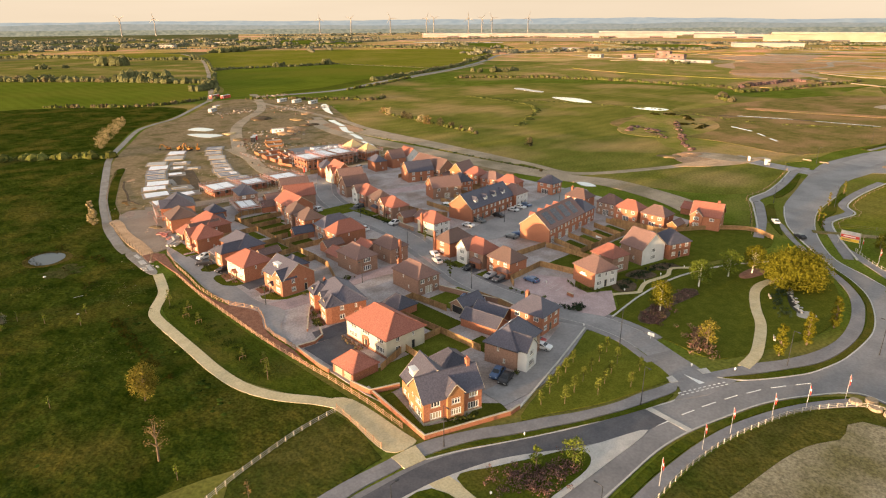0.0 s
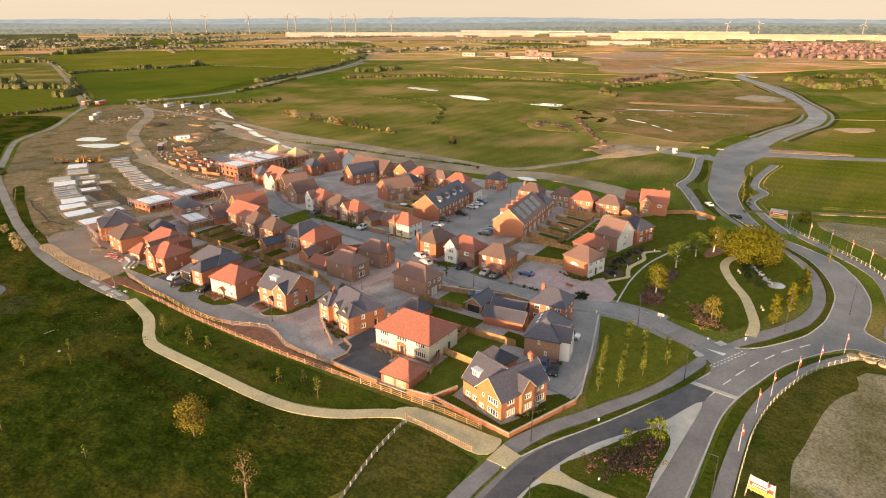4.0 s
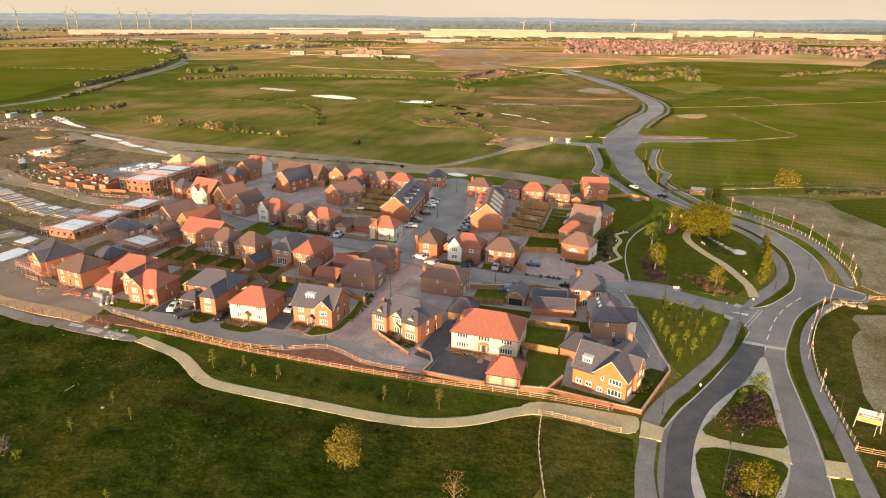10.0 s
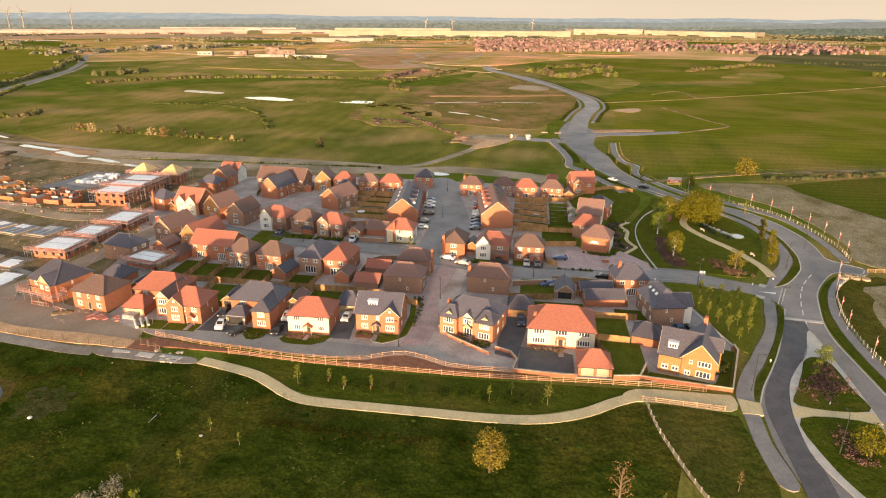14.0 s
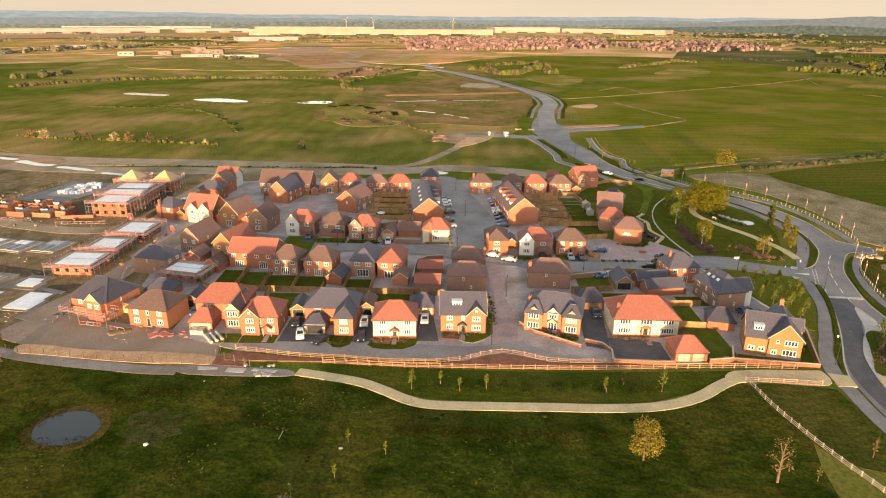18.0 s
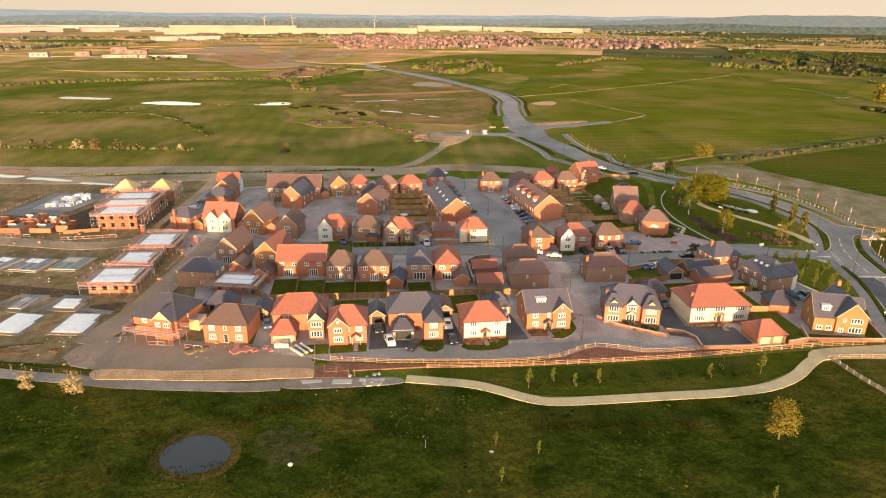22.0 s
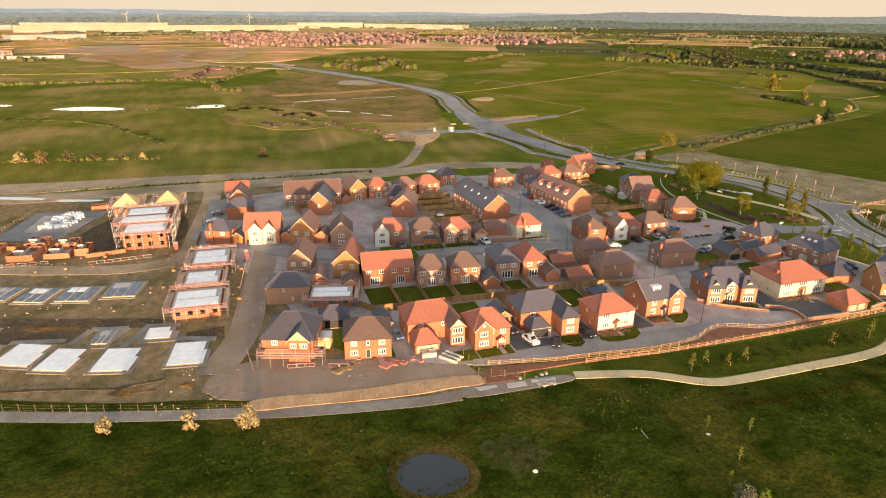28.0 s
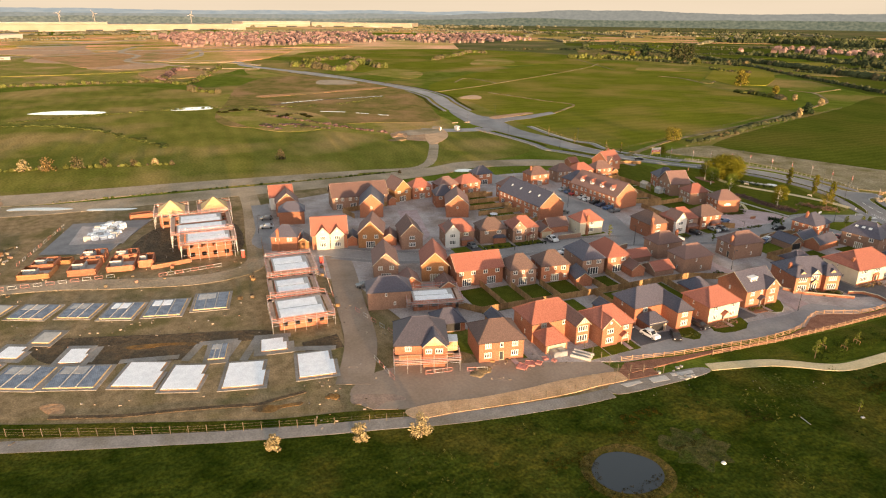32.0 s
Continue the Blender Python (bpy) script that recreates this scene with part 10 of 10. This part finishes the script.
for x, y, w, d, h, t, m_, l in ((1082, 633, 22, 12, 7, -82, FAR_WALL, "far brick building under construction"), (1140, 596, 26, 14, 11, -82, FAR_WALL, "far taller block of brick flats"), (1120, 560, 30, 14, 8, -82, FAR_WALL, "far long brick block"), (1035, 494, 70, 12, 4, -82, SHED_ROOF, "far row of white cabins"), (1036, 560, 50, 10, 4, -82, SHED_WALL, "far row of dark cabins"), (1060, 690, 26, 12, 6, -82, SHED_ROOF, "far pale shed on bare land"),
                                (1260, 900, 60, 20, 6, -70, SHED_ROOF, "far pale farm shed"), (900, 1900, 40, 16, 6, -60, SHED_ROOF, "far white farm shed"), (700, 1800, 40, 16, 6, -50, SHED_ROOF, "far white farm shed")):
    block(x, y, w, d, h, t, m_, l)
area("far_pool", [(1400, 1560), (1560, 1380), (1580, 1420), (1440, 1590)], 0.5, SKY_WATER, "far pale pool", "water")
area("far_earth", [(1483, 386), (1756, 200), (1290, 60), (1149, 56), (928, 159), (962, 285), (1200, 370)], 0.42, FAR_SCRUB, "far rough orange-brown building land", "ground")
area("far_earth", [(1200, 520), (1500, 420), (1700, 150), (1500, 120), (1240, 240), (1140, 380)], 0.4, ORANGE_EARTH, "far bare orange building land", "ground")
area("far_earth", [(800, 560), (1000, 600), (1100, 480), (980, 300), (860, 240), (780, 330)], 0.35, ROUGH_PASTURE, "bare brown land past the hedge", "ground")
for pts in ([(1004, 439), (1128, 410), (1244, 266), (1219, 225), (988, 253), (943, 371)], [(846, 350), (929, 325), (910, 262), (832, 277)]):
    area("far_earth", pts, 0.46, ORANGE_EARTH, "bare orange earth on the far land", "ground")
area("far_earth", [(1700, 1900), (2300, 1200), (2100, 1050), (1500, 1700)], 0.45, ORANGE_EARTH, "far pale earth before the warehouse", "ground")
area("far_earth", [(1133, 439), (1205, 231), (1085, 227), (973, 274), (863, 347), (951, 385)], 0.47, REDDISH_EARTH, "reddish bare earth of the far building land", "ground")
area("far_earth", [(780, 293), (813, 261), (768, 224), (714, 225), (703, 277)], 0.36, REDDISH_EARTH, "low reddish mound past the hedge", "ground")
area("far_earth", [(1442, 514), (1500, 441), (1395, 424), (1368, 493)], 0.44, HAUL, "pale pink bare strip on the far land", "ground")
area("bare_patch", [(446, 236), (456, 207), (417, 173), (362, 175), (351, 204), (383, 225)], 0.13, ROUGH_PASTURE, "brown rough ground beside the road", "ground")
for pts, w in (([(1086, 491), (1117, 463), (1133, 383), (1150, 288), (1090, 232), (1168, 218), (1224, 205)], 9), ([(987, 318), (947, 223), (922, 173)], 9), ([(1298, 618), (1260, 455), (1223, 294)], 12), ([(1088, 760), (1075, 690), (1060, 600), (1050, 470)], 16), ([(1008, 880), (1100, 820), (1180, 740), (1255, 640)], 9), ([(830, 260), (812, 200), (790, 160)], 5)):
    ribbon("far_track", pts, w, 0.51, HAUL, "pale earth track over the far land", "track")
for i in range(46):
    g = random.Random(2300 + i)
    x, y = g.uniform(1150, 2150), g.uniform(-120, 900)
    l, w, t = g.uniform(30, 130), g.uniform(5, 26), radians(g.uniform(60, 120))
    c, sn = math.cos(t), math.sin(t)
    area("far_earth", [(x + (p * l * c - q * w * sn), y + (p * l * sn + q * w * c)) for p, q in ((-1, -0.6), (-0.2, -1), (0.9, -0.7), (1, 0.5), (0.1, 1), (-0.8, 0.7))], 0.52 + 0.002 * i, (HAUL, REDDISH_EARTH, PASTURE, ORANGE_EARTH, CROP, REDDISH_EARTH)[i % 6], "streak of bare or green ground on the far land", "ground")
for pts, w in (([(850, 240), (960, 310), (1080, 300), (1200, 330), (1400, 300)], 9), ([(1000, 620), (1100, 420), (1240, 300)], 8), ([(848, 152), (901, 186), (910, 221), (944, 280)], 7), ([(984, 237), (1066, 211), (1207, 204)], 7)):
    ribbon("far_track", pts, w, 0.5, HAUL, "pale track over the far land", "track")
for pts, w in (([(505, 47), (523, 10), (540, -22), (562, -54), (615, -139), (690, -246), (740, -300)], 1.6), ([(831, -325), (740, -290), (642, -255)], 1.6), ([(361, 14), (376, -6), (394, -24), (420, -15), (454, -6), (486, 3)], 1.9), ([(576, -5), (610, -34), (557, -41)], 1.8), ([(225, 58), (248, 11), (261, -32), (275, -79), (298, -146), (317, -192), (334, -230), (359, -258), (384, -278), (407, -276)], 2.6), ([(384, -278), (397, -331)], 2.5), ([(562, -253), (533, -261), (482, -250), (531, -320), (535, -388)], 2.2)):
    ribbon("worn_path", pts, w, 0.2, DRY_PLOT, "pale worn path over the grass", "path")


def wood(name, pts, count, r, h, seed, label, spread=30, material=FAR_WOOD):
    g, s, line = random.Random(seed), Shape(), curve(pts, False, 8)
    for _ in range(count):
        p = line[int(g.random() * (len(line) - 1))]
        k = g.uniform(0.5, 1.3)
        x, y = p[0] + g.gauss(0, spread), p[1] + g.gauss(0, spread)
        for _ in range(3):
            clump(s, x + g.gauss(0, r * 0.5), y + g.gauss(0, r * 0.5), 0, r * k * g.uniform(0.35, 0.7), h * k * g.uniform(0.6, 1.05), g, 7)
    solid(name, s, material, label, "woodland", "", "stuff")


wood("far_wood", [(560, -640), (640, -760), (760, -900), (900, -1000)], 90, 5, 7, 1, "dark belt of trees before the far houses", 28)
wood("far_wood", [(1000, -560), (1300, -700), (1700, -900), (2100, -1100)], 60, 6, 5, 2, "dark far woods", 50)
wood("far_wood", [(1500, -1500), (2200, -1200), (2700, -800)], 120, 8, 6, 3, "dark far woods", 80)
wood("far_wood", [(860, -690), (760, -702), (690, -690), (600, -672), (520, -650)], 110, 6, 7, 4, "dark belt of trees before the far houses", 12)
wood("far_wood", [(1250, -1080), (1165, -1190), (1050, -1200), (950, -1190), (800, -1180)], 200, 8, 13, 5, "dark woods behind the far houses", 30)
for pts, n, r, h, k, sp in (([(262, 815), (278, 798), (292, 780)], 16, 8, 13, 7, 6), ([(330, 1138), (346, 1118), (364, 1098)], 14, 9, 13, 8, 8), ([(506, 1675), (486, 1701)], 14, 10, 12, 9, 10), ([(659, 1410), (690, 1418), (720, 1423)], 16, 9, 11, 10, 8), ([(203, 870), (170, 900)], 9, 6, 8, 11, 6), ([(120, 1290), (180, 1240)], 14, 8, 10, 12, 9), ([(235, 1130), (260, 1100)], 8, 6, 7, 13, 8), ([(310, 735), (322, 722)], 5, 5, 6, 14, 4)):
    wood("field_trees", pts, n, r, h, k, "clump of round field trees in the hedge", sp, HAZED_HEDGE)
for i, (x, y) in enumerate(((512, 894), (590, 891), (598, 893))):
    wood("field_trees", [(x, y), (x + 3, y)], 4, 6, 9, 60 + i, "round field tree in the hedge", 2, HAZED_HEDGE)
wood("lane_trees", [(820, 790), (863, 800), (905, 826)], 14, 6, 7, 63, "round trees beside the far lane", 8, HAZED_HEDGE)
wood("lane_trees", [(640, 600), (700, 590)], 6, 6, 6, 64, "bushes on the far rough land", 8, HAZED_HEDGE)
wood("lane_trees", [(980, 500), (984, 488), (988, 478)], 9, 6, 7, 65, "olive trees beside the far white cabins", 4, HAZED_HEDGE)
wood("far_wood", [(1000, 960), (1200, 900), (1400, 780), (1500, 700)], 110, 9, 7, 66, "belt of far trees before the warehouses", 26, HAZED_WOOD)
wood("far_wood", [(-200, 1800), (300, 1900), (700, 1900), (1100, 1760)], 260, 12, 9, 14, "far hedge trees", 60, HAZED_WOOD)
wood("far_wood", [(-400, 2300), (300, 2500), (1000, 2300), (1600, 2100)], 260, 14, 10, 15, "far woods", 80, HAZED_WOOD)
wood("far_wood", [(1800, 1000), (2100, 500), (2200, 0), (2300, -500)], 300, 11, 7, 16, "trees before the warehouses", 45, HAZED_WOOD)
wood("far_wood", [(2650, 2600), (3000, 1700), (3200, 600), (3100, -600), (2800, -1400)], 360, 12, 8, 17, "far woods on the plain", 120, HAZED_WOOD)
wood("far_wood", [(1600, 2700), (2300, 2500), (2500, 1700)], 240, 14, 9, 18, "far woods", 90, HAZED_WOOD)
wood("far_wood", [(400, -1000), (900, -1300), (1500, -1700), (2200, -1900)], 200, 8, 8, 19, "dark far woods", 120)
wood("far_wood", [(2100, 0), (2120, -160), (1960, -300), (1480, -260)], 80, 8, 6, 20, "trees round the far estate", 22, HAZED_WOOD)

for k, (pts, m_) in enumerate((([(520, -282), (607, -381), (653, -489), (590, -466), (492, -356), (446, -290), (462, -262)], GOLD_CROP), ([(689, -609), (641, -647), (535, -513), (581, -507)], GOLD_CROP), ([(1190, -587), (1213, -796), (1044, -727), (954, -599), (1036, -511)], CROP), ([(976, -681), (925, -792), (741, -691), (755, -615), (837, -581)], LUSH), ([(2186, -1370), (2342, -1740), (1878, -1370), (1832, -1139)], FAR_SCRUB), ([(1555, -1255), (1466, -1398), (1230, -1127), (1298, -1019)], GOLD_CROP))):
    field("field", pts, 0.24 + 0.01 * k, m_, ("bright green field between far hedges", "pale dry field on the far land")[m_ is FAR_SCRUB])
for i in range(30):
    g = random.Random(1700 + i)
    a, r = radians(g.uniform(-78, -30)), 620 + 1900 * g.random() ** 1.3
    c, t = Vector((60 + r * math.cos(a), 150 + r * math.sin(a))), a + radians(g.choice((70, 90, 110, 10)))
    d = Vector((math.cos(t), math.sin(t))) * g.uniform(70, 240)
    hedgerow([tuple(c - d), tuple(c + Vector((g.uniform(-15, 15), g.uniform(-15, 15)))), tuple(c + d)], 3.0, 3.2, "dark hedge with trees between the far fields", 1800 + i, FAR_WOOD, 0.05, 4.0, "far_hedge")
for i in range(60):
    g = random.Random(700 + i)
    a, r = radians(g.uniform(-72, 92)), g.uniform(1500, 2700)
    c, t = Vector((60 + r * math.cos(a), 150 + r * math.sin(a))), radians(g.uniform(0, 180))
    d = Vector((math.cos(t), math.sin(t))) * g.uniform(90, 260)
    hedgerow([tuple(c - d), tuple(c + Vector((g.uniform(-20, 20), g.uniform(-20, 20)))), tuple(c + d)], 6, 5, "far dark hedge between the fields", 800 + i, HAZED_WOOD, 0.0, 6.0, "far_hedge")
for i in range(16):
    g = random.Random(900 + i)
    a, r = radians(g.uniform(-70, 85)), g.uniform(1450, 2600)
    wood("far_copse", [(60 + r * math.cos(a), 150 + r * math.sin(a)), (75 + r * math.cos(a), 160 + r * math.sin(a))], 9, 6, 8, 950 + i, "copse among the far fields", 14, HAZED_WOOD)
